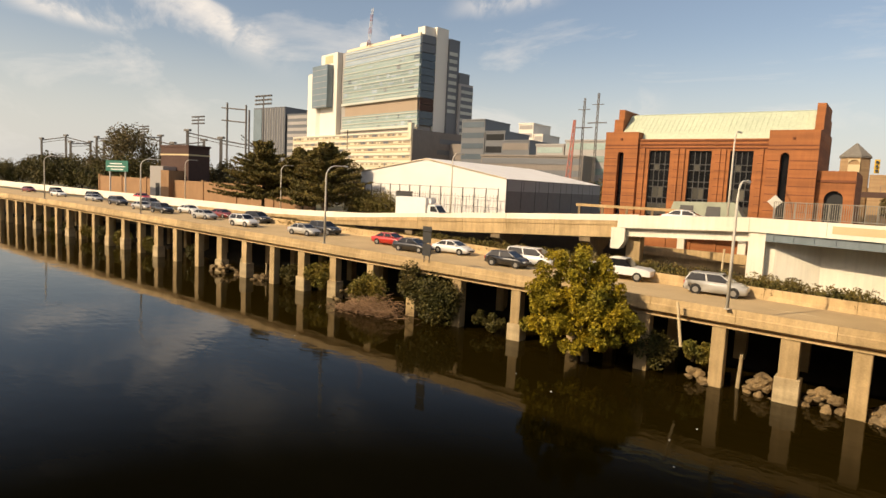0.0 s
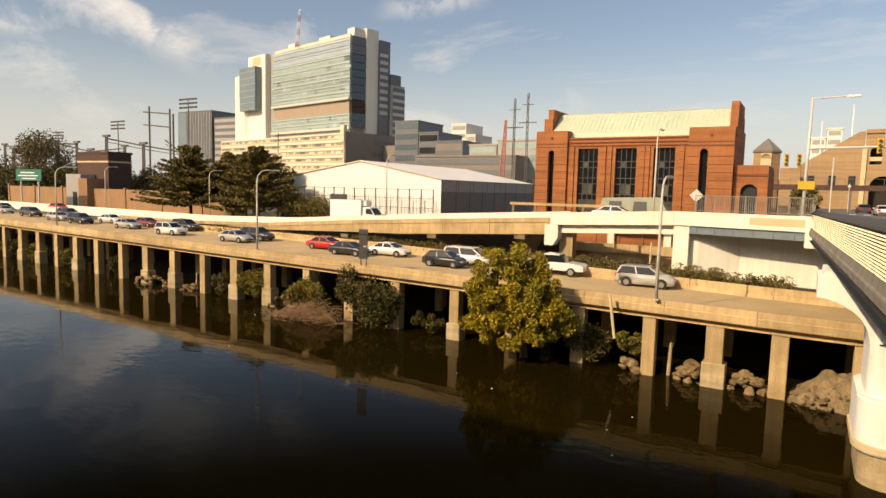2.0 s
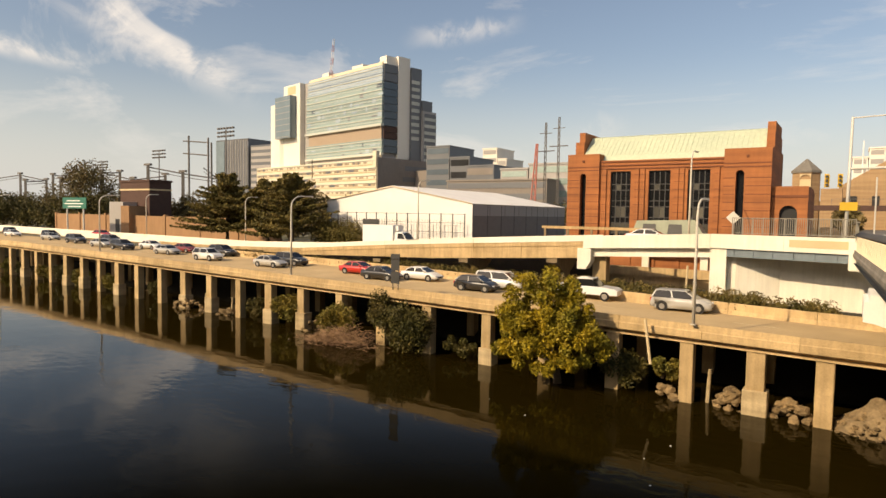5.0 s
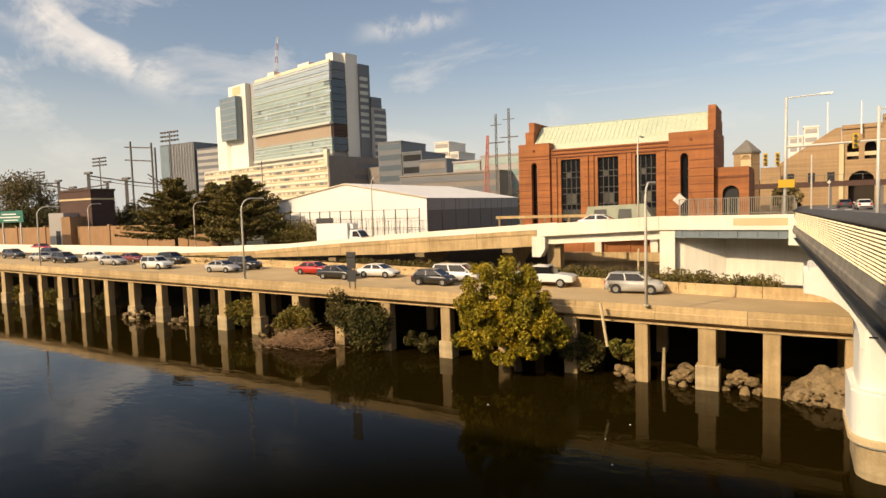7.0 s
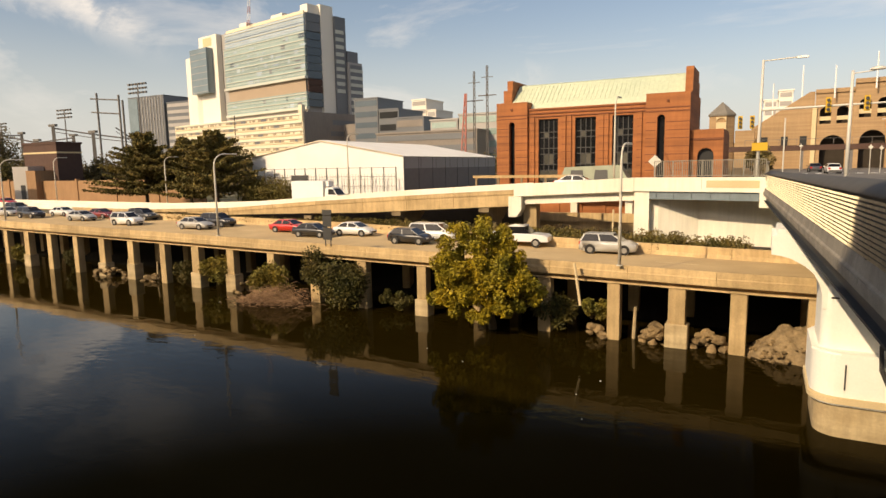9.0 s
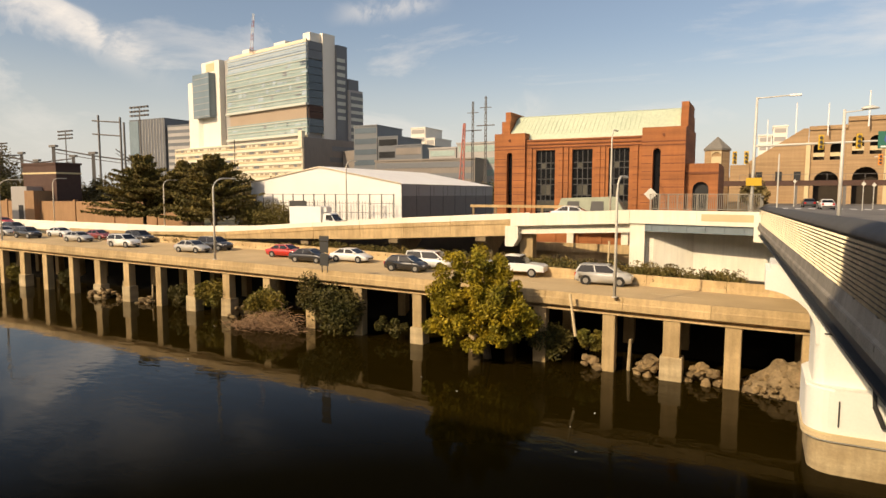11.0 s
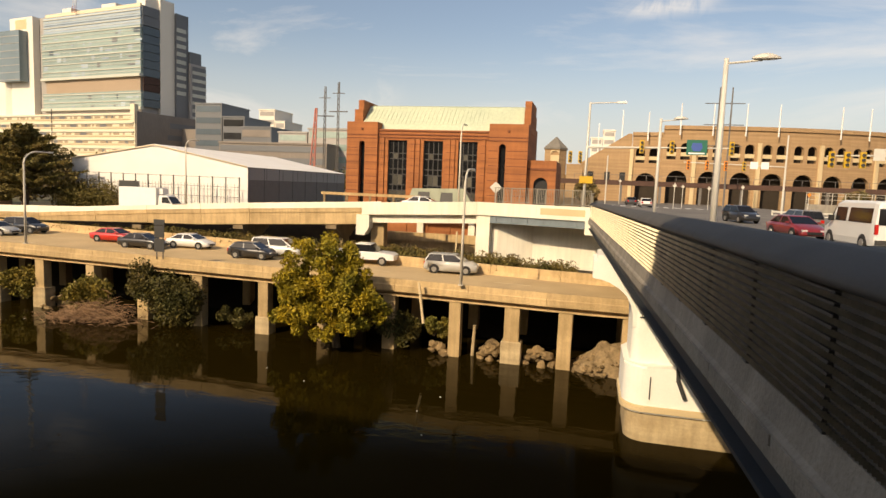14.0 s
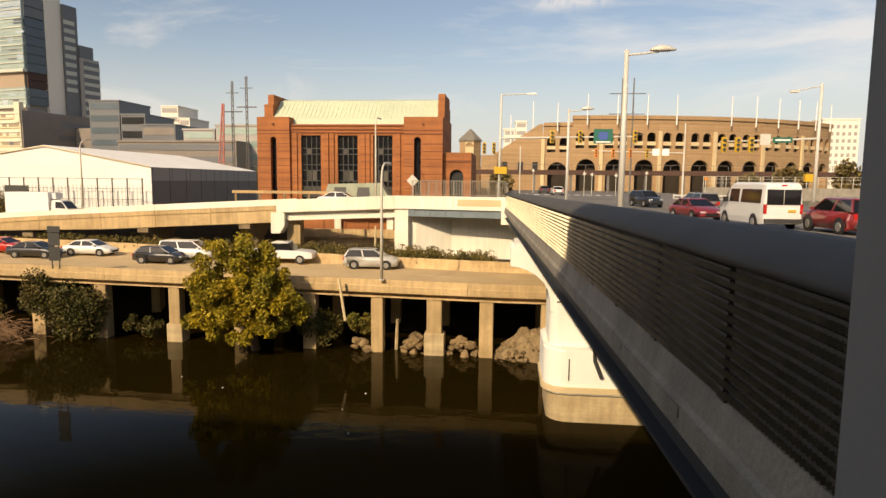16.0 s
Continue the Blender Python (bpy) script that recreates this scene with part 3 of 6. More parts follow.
prism_z(bm, [(-10.55, f(-10.55)), (-9.2, f(-9.2)), (-9.2, wy(-9.2) + 0.1), (-10.55, wy(-10.55) + 0.08)], 3.0, 9.36)
part("end_pilaster", bm, CONC_W, abut)

# ---- the bridge
SLOPE = 0.0115
ROADS = 0.0118
def bx(y):
    return 2.0 - 0.0362 * y
bridge = thing("bridge", "road bridge of grey concrete with dark steel girders", "bridge", kind="structure")
ysb = [-25, 0, 20, 40, 56]
bm = B()
loft(bm, [[(bx(y) - 0.10, y, 9.87 - SLOPE * y), (bx(y) - 0.10, y, 10.12 - SLOPE * y), (bx(y) - 0.06, y, 10.16 - SLOPE * y), (bx(y) - 0.02, y, 10.43 - SLOPE * y), (bx(y) + 0.32, y, 10.43 - SLOPE * y), (bx(y) + 0.32, y, 9.87 - SLOPE * y)] for y in ysb])
part("kerb_beam", bm, CONC_G, bridge, "grey concrete edge beam")
for k in range(27):
    y = -6 + k * 2.3
    bm = B()
    loft(bm, [[(bx(q) - 0.115, q, 10.0 - SLOPE * q), (bx(q) - 0.115, q, 10.10 - SLOPE * q), (bx(q) - 0.098, q, 10.10 - SLOPE * q), (bx(q) - 0.098, q, 10.0 - SLOPE * q)] for q in (y + 0.03, y + 2.27)])
    part("drip_moulding", bm, CONC_G, bridge)
bm = B()
loft(bm, [[(bx(y) + 0.45, y, 9.75 - SLOPE * y), (bx(y) + 0.45, y, 10.26 - ROADS * y), (bx(y) + 3.6, y, 10.26 - ROADS * y), (bx(y) + 3.6, y, 9.75 - SLOPE * y)] for y in ysb])
part("sidewalk", bm, CONC_G, bridge)
bm = B()
loft(bm, [[(bx(y) + 3.6, y, 9.75 - SLOPE * y), (bx(y) + 3.6, y, 10.10 - ROADS * y), (bx(y) + 26, y, 10.10 - ROADS * y), (bx(y) + 26, y, 9.75 - SLOPE * y)] for y in ysb])
part("carriageway", bm, ASPH_D, bridge)
bm = B()
for off in (0.12, 3.4, 7.0, 11.0, 15.0):
    loft(bm, [[(bx(y) + off, y, 9.45 - SLOPE * y), (bx(y) + off, y, 9.86 - SLOPE * y), (bx(y) + off + 0.04, y, 9.86 - SLOPE * y), (bx(y) + off + 0.04, y, 9.45 - SLOPE * y)] for y in ysb])
    loft(bm, [[(bx(y) + off - 0.16, y, 9.40 - SLOPE * y), (bx(y) + off - 0.16, y, 9.45 - SLOPE * y), (bx(y) + off + 0.2, y, 9.45 - SLOPE * y), (bx(y) + off + 0.2, y, 9.40 - SLOPE * y)] for y in ysb])
part("girder", bm, GIRD, bridge, "dark painted steel girders")
# lookout platform carrying the viewer
bm = B()
prism_z(bm, [(1.8, 1.9), (0.6, 1.6), (-0.5, 0.8), (-0.8, -1), (-0.8, -6), (1.8, -8)], 9.8, 10.26)
part("lookout", bm, CONC_G, bridge)
# far side parapet
bm = B()
loft(bm, [[(bx(y) + 26, y, 9.7 - SLOPE * y), (bx(y) + 26, y, 11.2 - ROADS * y), (bx(y) + 26.3, y, 11.2 - ROADS * y), (bx(y) + 26.3, y, 9.7 - SLOPE * y)] for y in ysb])
part("far_parapet", bm, CONC_G, bridge)

# bridge pier in the river
pier = thing("bridge_pier", "white concrete bridge pier with a stained footing", "bridge pier", kind="structure")
def nose(x0, y0, y1, r, xe=20.0):
    ym = (y0 + y1) / 2
    pts = [(xe, y0), (xe, y1)]
    for k in range(9):
        a = math.pi / 2 + math.pi / 2 * k / 8
        pts.append((x0 + r + r * math.cos(a), y1 - r + r * math.sin(a)))
    for k in range(9):
        a = math.pi + math.pi / 2 * k / 8
        pts.append((x0 + r + r * math.cos(a), y0 + r + r * math.sin(a)))
    return pts
bm = B()
prism_z(bm, nose(2.35, 30.4, 35.2, 1.0), -2, 1.48)
part("footing", bm, PIERB, pier, "brown tide-stained concrete footing")
bm = B()
prism_z(bm, nose(2.15, 30.25, 35.35, 1.05), 1.48, 3.78)
bmesh.ops.bevel(bm, geom=[e for e in bm.edges if abs(e.verts[0].co.z - e.verts[1].co.z) < 0.01 and e.verts[0].co.z > 3.7], offset=0.10, segments=2, affect="EDGES")
part("base_block", bm, PIERW, pier)
bm = B()
prism_z(bm, nose(2.06, 30.16, 35.44, 1.12), 1.56, 1.86)
bmesh.ops.bevel(bm, geom=[e for e in bm.edges if abs(e.verts[0].co.z - e.verts[1].co.z) < 0.01 and e.verts[0].co.z > 1.8], offset=0.08, segments=2, affect="EDGES")
part("collar", bm, STONE, pier, "cream moulded collar over the footing")
bm = B()
prism_z(bm, nose(2.25, 30.34, 35.26, 1.0), 1.475, 1.565)
part("shadow_joint", bm, STEEL_D, pier, "dark recessed joint")
bm = B()
prism_z(bm, nose(2.42, 30.9, 34.4, 0.5), 3.78, 8.9)
part("shaft", bm, PIERW, pier)
bm = B()
pts = [(0.38, 7.78), (0.38, 8.62), (0.55, 8.66), (0.58, 8.92), (3.2, 8.95), (3.2, 5.5), (2.45, 5.5), (2.41, 6.1), (2.30, 6.55), (2.05, 7.0), (1.7, 7.32), (1.2, 7.6), (0.8, 7.72)]
prism_y(bm, pts, 31.0, 34.3)
part("bracket", bm, PIERW, pier, "curved white cantilever bracket")
bm = B()
tube(bm, [(4.55, 30.15, 4.3), (4.6, 30.15, 3.3)], 0.09, 6)
tube(bm, [(4.6, 30.12, 3.3), (4.95, 30.1, 2.45)], 0.11, 6)
part("drain_pipe", bm, STEEL_D, pier)
bm = B()
box(bm, 3.35, 3.40, 30.2, 30.27, 2.2, 3.3)
part("seam", bm, STEEL_D, pier)
bm = B()
box(bm, 2.75, 3.05, 30.86, 30.92, 6.0, 6.06)
part("slot", bm, STEEL_D, pier)

# railing of the bridge
rail = thing("railing", "grey metal mesh railing with a wide rounded cap", "railing", kind="structure")
bm = B()
prof = [(-0.03, 11.46), (-0.03, 11.52), (0.03, 11.59), (0.14, 11.66), (0.28, 11.72), (0.38, 11.735), (0.42, 11.68), (0.40, 11.58), (0.30, 11.50)]
loft(bm, [[(bx(y) + a, y, z - SLOPE * y) for a, z in prof] for y in ysb])
part("rail_cap", bm, RAILCAP, rail, "wide dark grey rounded rail cap", smooth=True)
PAN = 1.9
slat_bm = B()
prof = [(0.0, 0.0), (0.07, 0.028), (0.05, 0.045), (-0.012, 0.062), (-0.02, 0.03)]
loft(slat_bm, [[(a, y, z) for a, z in prof] for y in (0.01, PAN - 0.01)])
slat_me = finish(slat_bm, "slat")
slat_me.materials.append(MESHM)
NS = 12
far = B()
for k in range(-3, 27):
    y = 1.0 + k * PAN
    bm = B()
    box(bm, bx(y) + 0.04, bx(y) + 0.10, y - 0.02, y + 0.02, 10.43 - SLOPE * y, 11.47 - SLOPE * y)
    box(bm, bx(y) - 0.04, bx(y) + 0.16, y - 0.09, y + 0.09, 10.43 - SLOPE * y, 10.455 - SLOPE * y)
    part("post", bm, STEEL_D, rail)
    for i in range(NS):
        z = 10.45 + i * 0.084
        if -1 <= k <= 22:
            s = part("slat", slat_me, MESHM, rail)
            s.matrix_basis = Matrix(((1, -0.0362, 0, bx(y)), (0, 1, 0, y), (0, -SLOPE, 1, z - SLOPE * y), (0, 0, 0, 1)))
        else:
            loft(far, [[(bx(q) + a, q, z + b - SLOPE * q) for a, b in prof] for q in (y + 0.01, y + PAN - 0.01)])
tagged(part("slats_beyond", far, MESHM, rail), kind="stuff")
# rows of small tilted tabs on the slats, each turned along the bridge
def tab_rows(y0, y1, step):
    ys = np.arange(y0, y1, step)
    zs = 10.452 + 0.084 * np.arange(NS)
    yy, zz = (v.ravel() for v in np.meshgrid(ys, zs))
    corner = np.array([(a, b, c) for c in (0.0, 0.043) for a, b in ((-0.040, -0.0012), (-0.004, -0.0012), (-0.004, 0.0012), (-0.040, 0.0012))])
    v = np.zeros((len(yy), 8, 3))
    v[:, :, 0] = (bx(yy))[:, None] + corner[:, 0]
    v[:, :, 1] = yy[:, None] + corner[:, 1] - 0.215 * corner[:, 0] + 0.333 * corner[:, 2]
    v[:, :, 2] = (zz - SLOPE * yy)[:, None] + corner[:, 2]
    quad = np.array(((3, 2, 1, 0), (4, 5, 6, 7), (0, 1, 5, 4), (1, 2, 6, 5), (2, 3, 7, 6), (3, 0, 4, 7)))
    faces = (np.arange(len(yy))[:, None, None] * 8 + quad).reshape(-1, 4)
    me = bpy.data.meshes.new("slat_tabs")
    me.from_pydata(v.reshape(-1, 3).tolist(), [], faces.tolist())
    return me


tagged(part("slat_tabs", tab_rows(-3.0, 52.0, 0.055), WIREM, rail, "rows of small upright metal tabs"), kind="stuff")
# black sheet added behind the slats for the shade seen between them
bm = B()
loft(bm, [[(bx(y) + 0.12, y, 10.41 - SLOPE * y), (bx(y) + 0.12, y, 11.45 - SLOPE * y), (bx(y) + 0.13, y, 11.45 - SLOPE * y), (bx(y) + 0.13, y, 10.41 - SLOPE * y)] for y in ysb])
part("backing_sheet", bm, BLACK, rail)
# end pier of the railing at the abutment
bm = B()
prism_z(bm, [(-0.35, 55.2), (0.9, 54.9), (1.2, 57.5), (0.2, 62.0), (-0.5, 62.0)], 8.2, 10.35)
whole("rail_end_block", bm, CONC_W, "pale concrete end block where railing meets abutment", "end block", "structure")
# lookout tower post beside the viewer
bm = B()
prism_z(bm, [(1.037, 1.75), (1.10, 1.45), (1.6, 1.5), (1.6, 1.8)], 10.26, 14.5)
whole("lookout_post", bm, PILLAR, "grey painted steel post of the bridge lookout", "post")
# dark wall added out of view behind the viewer to shade the near railing
bm = B()
box(bm, -5.6, 2.4, -2.9, -2.5, 10.2, 22.5)
whole("wall_lookout", bm, SHADE_DARK, "unseen dark wall added to shade the near railing", "wall", "structure")
bm = B()
prism_z(bm, [(-6, -2.2), (1.8, -2.2), (1.8, -6), (-6, -6)], 9.6, 10.2)
whole("lookout_slab", bm, CONC_G, "grey concrete slab of the bridge lookout", "slab", "structure")
# wall added under the ramp, its dark colour standing for the shade there
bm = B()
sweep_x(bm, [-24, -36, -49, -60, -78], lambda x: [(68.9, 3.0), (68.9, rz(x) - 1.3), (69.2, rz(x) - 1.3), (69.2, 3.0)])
whole("wall_under_ramp", bm, SHADE_DARK, "dark wall added for the shade under the ramp", "wall", "structure")
bm = B()
prism_z(bm, [(-80, 62.0), (-9, 62.0), (-9, 75), (-80, 75)], 3.9, 4.06)
whole("road_5", bm, ASPH_D, "shaded service road under the ramp", "service road", "structure")

# tall plain building added unseen behind the viewer to shade the near water
bm = B()
box(bm, -110.0, -4.0, -48.0, -30.0, -1.5, 41.5)
whole("wall_near_bank", bm, FACADE_B, "unseen plain pale building added to shade the near water", "building", "structure")

# ---- streets at bridge level
bm = B()
loft(bm, [[(0.6, y, z - 0.6), (0.6, y, z), (34, y, z), (34, y, z - 0.6)] for y, z in ((56.05, 9.43), (100, 9.9), (400, 10.3))])
whole("road_4", bm, ASPH_D, "grey asphalt street running on from the bridge", "street", "structure")

# ---- brick power station
PANE = mat("grey panes", (0.075, 0.068, 0.05), 0.4, var=0.2, scale=2, rand=0.5)


def brick_hall():
    t = thing("brick_hall", "red brick industrial hall with tall windows and pale green roof", "brick building")
    y0, y1, x0, x1 = 75.0, 86.5, -30.9, -7.8
    wins = [(-25.45, -22.95), (-20.8, -18.3), (-16.35, -13.95)]
    holes = [(a, b, 8.6, 17.5) for a, b in wins] + [(-29.25, -28.5, 9.0, 17.3), (-11.25, -10.4, 9.0, 17.3)]
    bm = B()
    walled(bm, x0, x1, y0, y0 + 0.6, 4.0, 18.85, holes)
    for xc, w in ((-28.875, 0.75), (-10.825, 0.85)):
        spandrel(bm, xc, w, 17.3 - w / 2, y0, y0 + 0.6, 17.3)
    part("front_wall", bm, BRICK, t)
    bm = B()
    box(bm, x0, x0 + 0.6, y0 + 0.6, y1, 4.0, 18.85)
    part("side_wall", bm, BRICK, t)
    bm = B()
    box(bm, x1 - 0.6, x1, y0 + 0.6, y1, 4.0, 18.85)
    part("side_wall", bm, BRICK, t)
    bm = B()
    box(bm, x0, x1, y1 - 0.6, y1 + 0.2, 4.0, 18.85)
    part("back_wall", bm, BRICK, t)
    for a, b in ((x0 - 0.05, -26.8), (-12.5, x1 + 0.05)):
        bm = B()
        cut = (-29.25, -28.5) if a < -20 else (-11.25, -10.4)
        walled(bm, a, b, y0 - 0.35, y0 - 0.002, 4.0, 19.7, [(*cut, 9.0, 17.3)])
        spandrel(bm, sum(cut) / 2, cut[1] - cut[0], 17.3 - (cut[1] - cut[0]) / 2, y0 - 0.35, y0 - 0.002, 17.3)
        box(bm, a, b, y0 - 0.002, y0 + 1.4, 18.86, 19.7)
        part("corner_block", bm, BRICK, t)
    # pilasters between the windows with a corbelled band over them
    for xx in (-26.2, -22.2, -21.5, -17.6, -17.0, -13.2):
        bm = B()
        box(bm, xx - 0.26, xx + 0.26, y0 - 0.18, y0 - 0.003, 4.0, 17.7)
        part("pilaster", bm, BRICK, t)
    bm = B()
    for z in (17.75, 18.15, 18.6):
        box(bm, -26.78, -12.52, y0 - 0.12, y0 - 0.003, z, z + 0.14)
    part("brick_band", bm, BRICK_D, t)
    for a, b in ((x0 - 0.06, -26.79), (-12.51, x1 + 0.06)):
        bm = B()
        for z in (17.6, 18.0):
            box(bm, a, b, y0 - 0.39, y0 - 0.352, z, z + 0.12)
        box(bm, (a + b) / 2 - 0.12, (a + b) / 2 + 0.12, y0 - 0.5, y0 - 0.352, 18.7, 18.95)
        part("brick_band", bm, BRICK_D, t)
    # horizontal rustication courses on pilasters
    course = finish(B_box(-0.27, 0.27, y0 - 0.20, y0 - 0.181, 0, 0.07), "brick_course")
    course.materials.append(BRICK_D)
    for z in np.arange(8.0, 17.4, 0.9):
        for xx in (-26.2, -22.2, -21.5, -17.6, -17.0, -13.2):
            part("brick_course", course, BRICK_D, t).matrix_basis = pose(xx, 0, z)
    for a, b, p, q in ((x0 - 0.06, -26.8, -29.35, -28.4), (-12.5, x1 + 0.06, -11.35, -10.3)):
        for z in np.arange(7.4, 17.3, 0.9):
            for u, v in ((a, p), (q, b)):
                part("brick_course", B_box(u, v, y0 - 0.372, y0 - 0.352, z, z + 0.09), BRICK_D, t)
    for a, b in wins:
        w = part("window", *(lambda q: (q, GLASS_D))(B_box(a, b, y0 + 0.35, y0 + 0.40, 8.6, 17.5)), t)
        bm = B()
        n = 4
        for i in range(n + 1):
            x = a + (b - a) * i / n
            box(bm, x - 0.045, x + 0.045, y0 + 0.26, y0 + 0.345, 8.6, 17.5)
        for z in (8.65, 9.9, 11.2, 11.9, 13.2, 13.9, 15.2, 15.9, 17.45):
            box(bm, a, b, y0 + 0.27, y0 + 0.34, z - 0.05, z + 0.05)
        part("window_frame", bm, STEEL_D, w)
        for i in range(n):
            x = a + (b - a) * i / n
            for z0, z1, keep in ((9.9, 11.2, True), (11.9, 13.2, i in (1, 2)), (15.2, 15.9, i == 1)):
                if keep:
                    part("blind", B_box(x + 0.06, x + (b - a) / n - 0.06, y0 + 0.32, y0 + 0.345, z0 + 0.06, z1 - 0.06), PANE, w)
        part("window_sill", B_box(a - 0.05, b + 0.05, y0 - 0.08, y0 + 0.2, 8.45, 8.6), STONE, w)
    for a, b in ((-29.25, -28.5), (-11.25, -10.4)):
        part("window", B_box(a, b, y0 + 0.3, y0 + 0.35, 9.0, 17.3), GLASS_D, t)
    # roof and stepped gable parapets
    bm = B()
    pr = [(y0 + 0.9, 18.86), (y0 + 1.6, 19.6), (y0 + 4.6, 22.2), (80.8, 22.5), (y1 - 4.6, 22.2), (y1, 18.86)]
    loft(bm, [[(x, y, z) for y, z in pr] for x in (x0 + 1.25, x1 - 0.85)])
    part("roof", bm, COPPER, t, "pale green standing seam roof")
    bm = B()
    for k in range(40):
        x = x0 + 1.6 + k * 0.55
        if x < x1 - 1:
            loft(bm, [[(x + d, pr[1][0] - 0.0, pr[1][1] + e) for d, e in ((-0.02, 0), (0.02, 0), (0.02, 0.05), (-0.02, 0.05))], [(x + d, pr[2][0], pr[2][1] + e) for d, e in ((-0.02, 0), (0.02, 0), (0.02, 0.05), (-0.02, 0.05))]])
    part("roof_seams", bm, COPPER, t)
    for a, b in ((x0 + 0.05, x0 + 1.2), (x1 - 0.8, x1 + 0.02)):
        bm = B()
        box(bm, a, b, y0 + 1.41, y1, 18.86, 19.9)
        box(bm, a, b, y0 + 1.9, y1 - 2, 19.9, 21.5)
        box(bm, a + (0.4 if a < -20 else 0), b, y0 + 2.2, y1 - 3, 21.5, 22.75)
        part("gable_parapet", bm, BRICK, t)
    # low annex with an arched doorway
    bm = B()
    walled(bm, x1 + 0.07, -4.3, y0 + 0.5, y0 + 1.1, 4.0, 15.5, [(-6.95, -5.25, 8.0, 13.45)])
    spandrel(bm, -6.1, 1.7, 12.6, y0 + 0.5, y0 + 1.1, 13.45)
    box(bm, x1 + 0.07, -4.3, y0 + 1.1, y0 + 11, 15.2, 15.5)
    box(bm, -4.9, -4.3, y0 + 1.1, y0 + 12, 4.0, 15.2)
    part("annex", bm, BRICK, t)
    bm = B()
    box(bm, x1 + 0.07, -4.25, y0 + 0.42, y0 + 0.497, 14.3, 14.55)
    part("brick_band", bm, BRICK_D, t)
    part("doorway", B_box(-6.95, -5.25, y0 + 1.0, y0 + 1.05, 8.0, 13.45), BLACK, t, "dark arched doorway")
    # service yard wall in front
    return t


def B_box(*a):
    bm = B()
    box(bm, *a)
    return bm


brick_hall()
bm = B()
box(bm, -31.0, -10.8, 73.5, 73.9, 3.6, 8.6)
for k in range(8):
    box(bm, -30.8 + k * 2.8 - 0.2, -30.8 + k * 2.8 + 0.2, 73.38, 73.498, 3.6, 8.6)
yard = whole("yard_wall", bm, BRICK, "low red brick yard wall under the ramp", "brick wall")
for x in (-26.2, -20.3, -13.85):
    part("column", B_box(x - 0.4, x + 0.4, 72.9, 73.37, 3.6, 8.6), CONC_W, yard, "pale concrete column against the brick")
bm = B()
box(bm, -30, -11.0, 71.7, 72.1, 3.8, 5.2)
box(bm, -30, -11.0, 71.4, 72.1, 5.2, 6.2)
whole("service_kerb", bm, CONC, "tan concrete kerb wall of the service road", "kerb wall", "structure")

# guard wall at roof level by the hall and the ribbed service hut behind the ramp
t = thing("roof_vent", "pale green sloped vent housing with dark louvres", "vent housing")
bm = B()
loft(bm, [[(-21.6, 70.5, 9.0), (-12.9, 70.5, 9.0), (-12.9, 73, 9.0), (-21.6, 73, 9.0)], [(-20.9, 71.0, 11.55), (-14.6, 71.0, 11.75), (-14.6, 72.5, 11.75), (-20.9, 72.5, 11.55)]])
part("housing", bm, mat("pale green sheet", (0.30, 0.32, 0.23), 0.7, var=0.15), t)
for a, b in ((-20.2, -18.6), (-17.4, -15.8)):
    bm = B()
    loft(bm, [[(a, 70.66, 9.9), (b, 70.66, 9.9), (b, 70.76, 9.9), (a, 70.76, 9.9)], [(a + 0.1, 70.9, 11.2), (b - 0.1, 70.9, 11.2), (b - 0.1, 71.0, 11.2), (a + 0.1, 71.0, 11.2)]])
    part("louvre", bm, STEEL_D, t)
bm = B()
sweep_x(bm, [-23.0, -10.6], lambda x: [(wy(x) + 6.22, 8.7), (wy(x) + 6.22, 9.4), (wy(x) + 6.45, 9.4), (wy(x) + 6.45, 8.7)])
whole("rear_kerb", bm, CONC, "low concrete kerb along the span's rear edge", "kerb", "structure")
guard = thing("guard_beam", "tan concrete guard beam on short posts at the ramp's rear", "guard rail")
part("beam", B_box(-30.4, -18.4, 66.02, 66.2, 10.48, 10.78), CONC, guard)
for k in range(5):
    x = -30.0 + k * 2.8
    part("post", B_box(x - 0.12, x + 0.12, 66.04, 66.17, rz(x) + 0.04 if x < -23 else 8.9, 10.479), CONC_D, guard)

# ---- white storage tent
t = thing("tent_hall", "white fabric storage hall with shade-grey side walls", "tent hall")
x0, x1, xa, ya, yz = -77.8, -47.7, -63.0, 79.0, 114.0
bm = B()
loft(bm, [[(x0, y, 14.0), (xa, y, 16.4), (x1, y, 13.55), (x1 + 0.15, y, 13.5), (xa, y, 16.15), (x0 - 0.15, y, 13.9)] for y in (ya - 0.15, yz)])
part("roof", bm, TENT, t, "bright white fabric roof")
bm = B()
prism_y(bm, [(x0 + 0.02, 4.0), (x1 - 0.02, 4.0), (x1 - 0.02, 13.5), (xa, 16.14), (x0 + 0.02, 13.85)], ya, ya + 0.12)
part("gable_wall", bm, TENT, t)
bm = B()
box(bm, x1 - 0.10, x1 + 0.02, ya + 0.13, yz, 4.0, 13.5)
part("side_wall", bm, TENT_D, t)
bm = B()
for k in range(1, 8):
    y = ya + k * 4.5
    box(bm, x1 + 0.02, x1 + 0.05, y - 0.04, y + 0.04, 4.0, 13.5)
part("side_seam", bm, STEEL_D, t)
for k in range(7):
    part("upper_panel", B_box(x1 + 0.021, x1 + 0.035, ya + 0.3 + k * 5.0, ya + 5.1 + k * 5.0, 11.7, 13.45), FACADE_G, t, "lighter grey panel under the eaves")
bm = B()
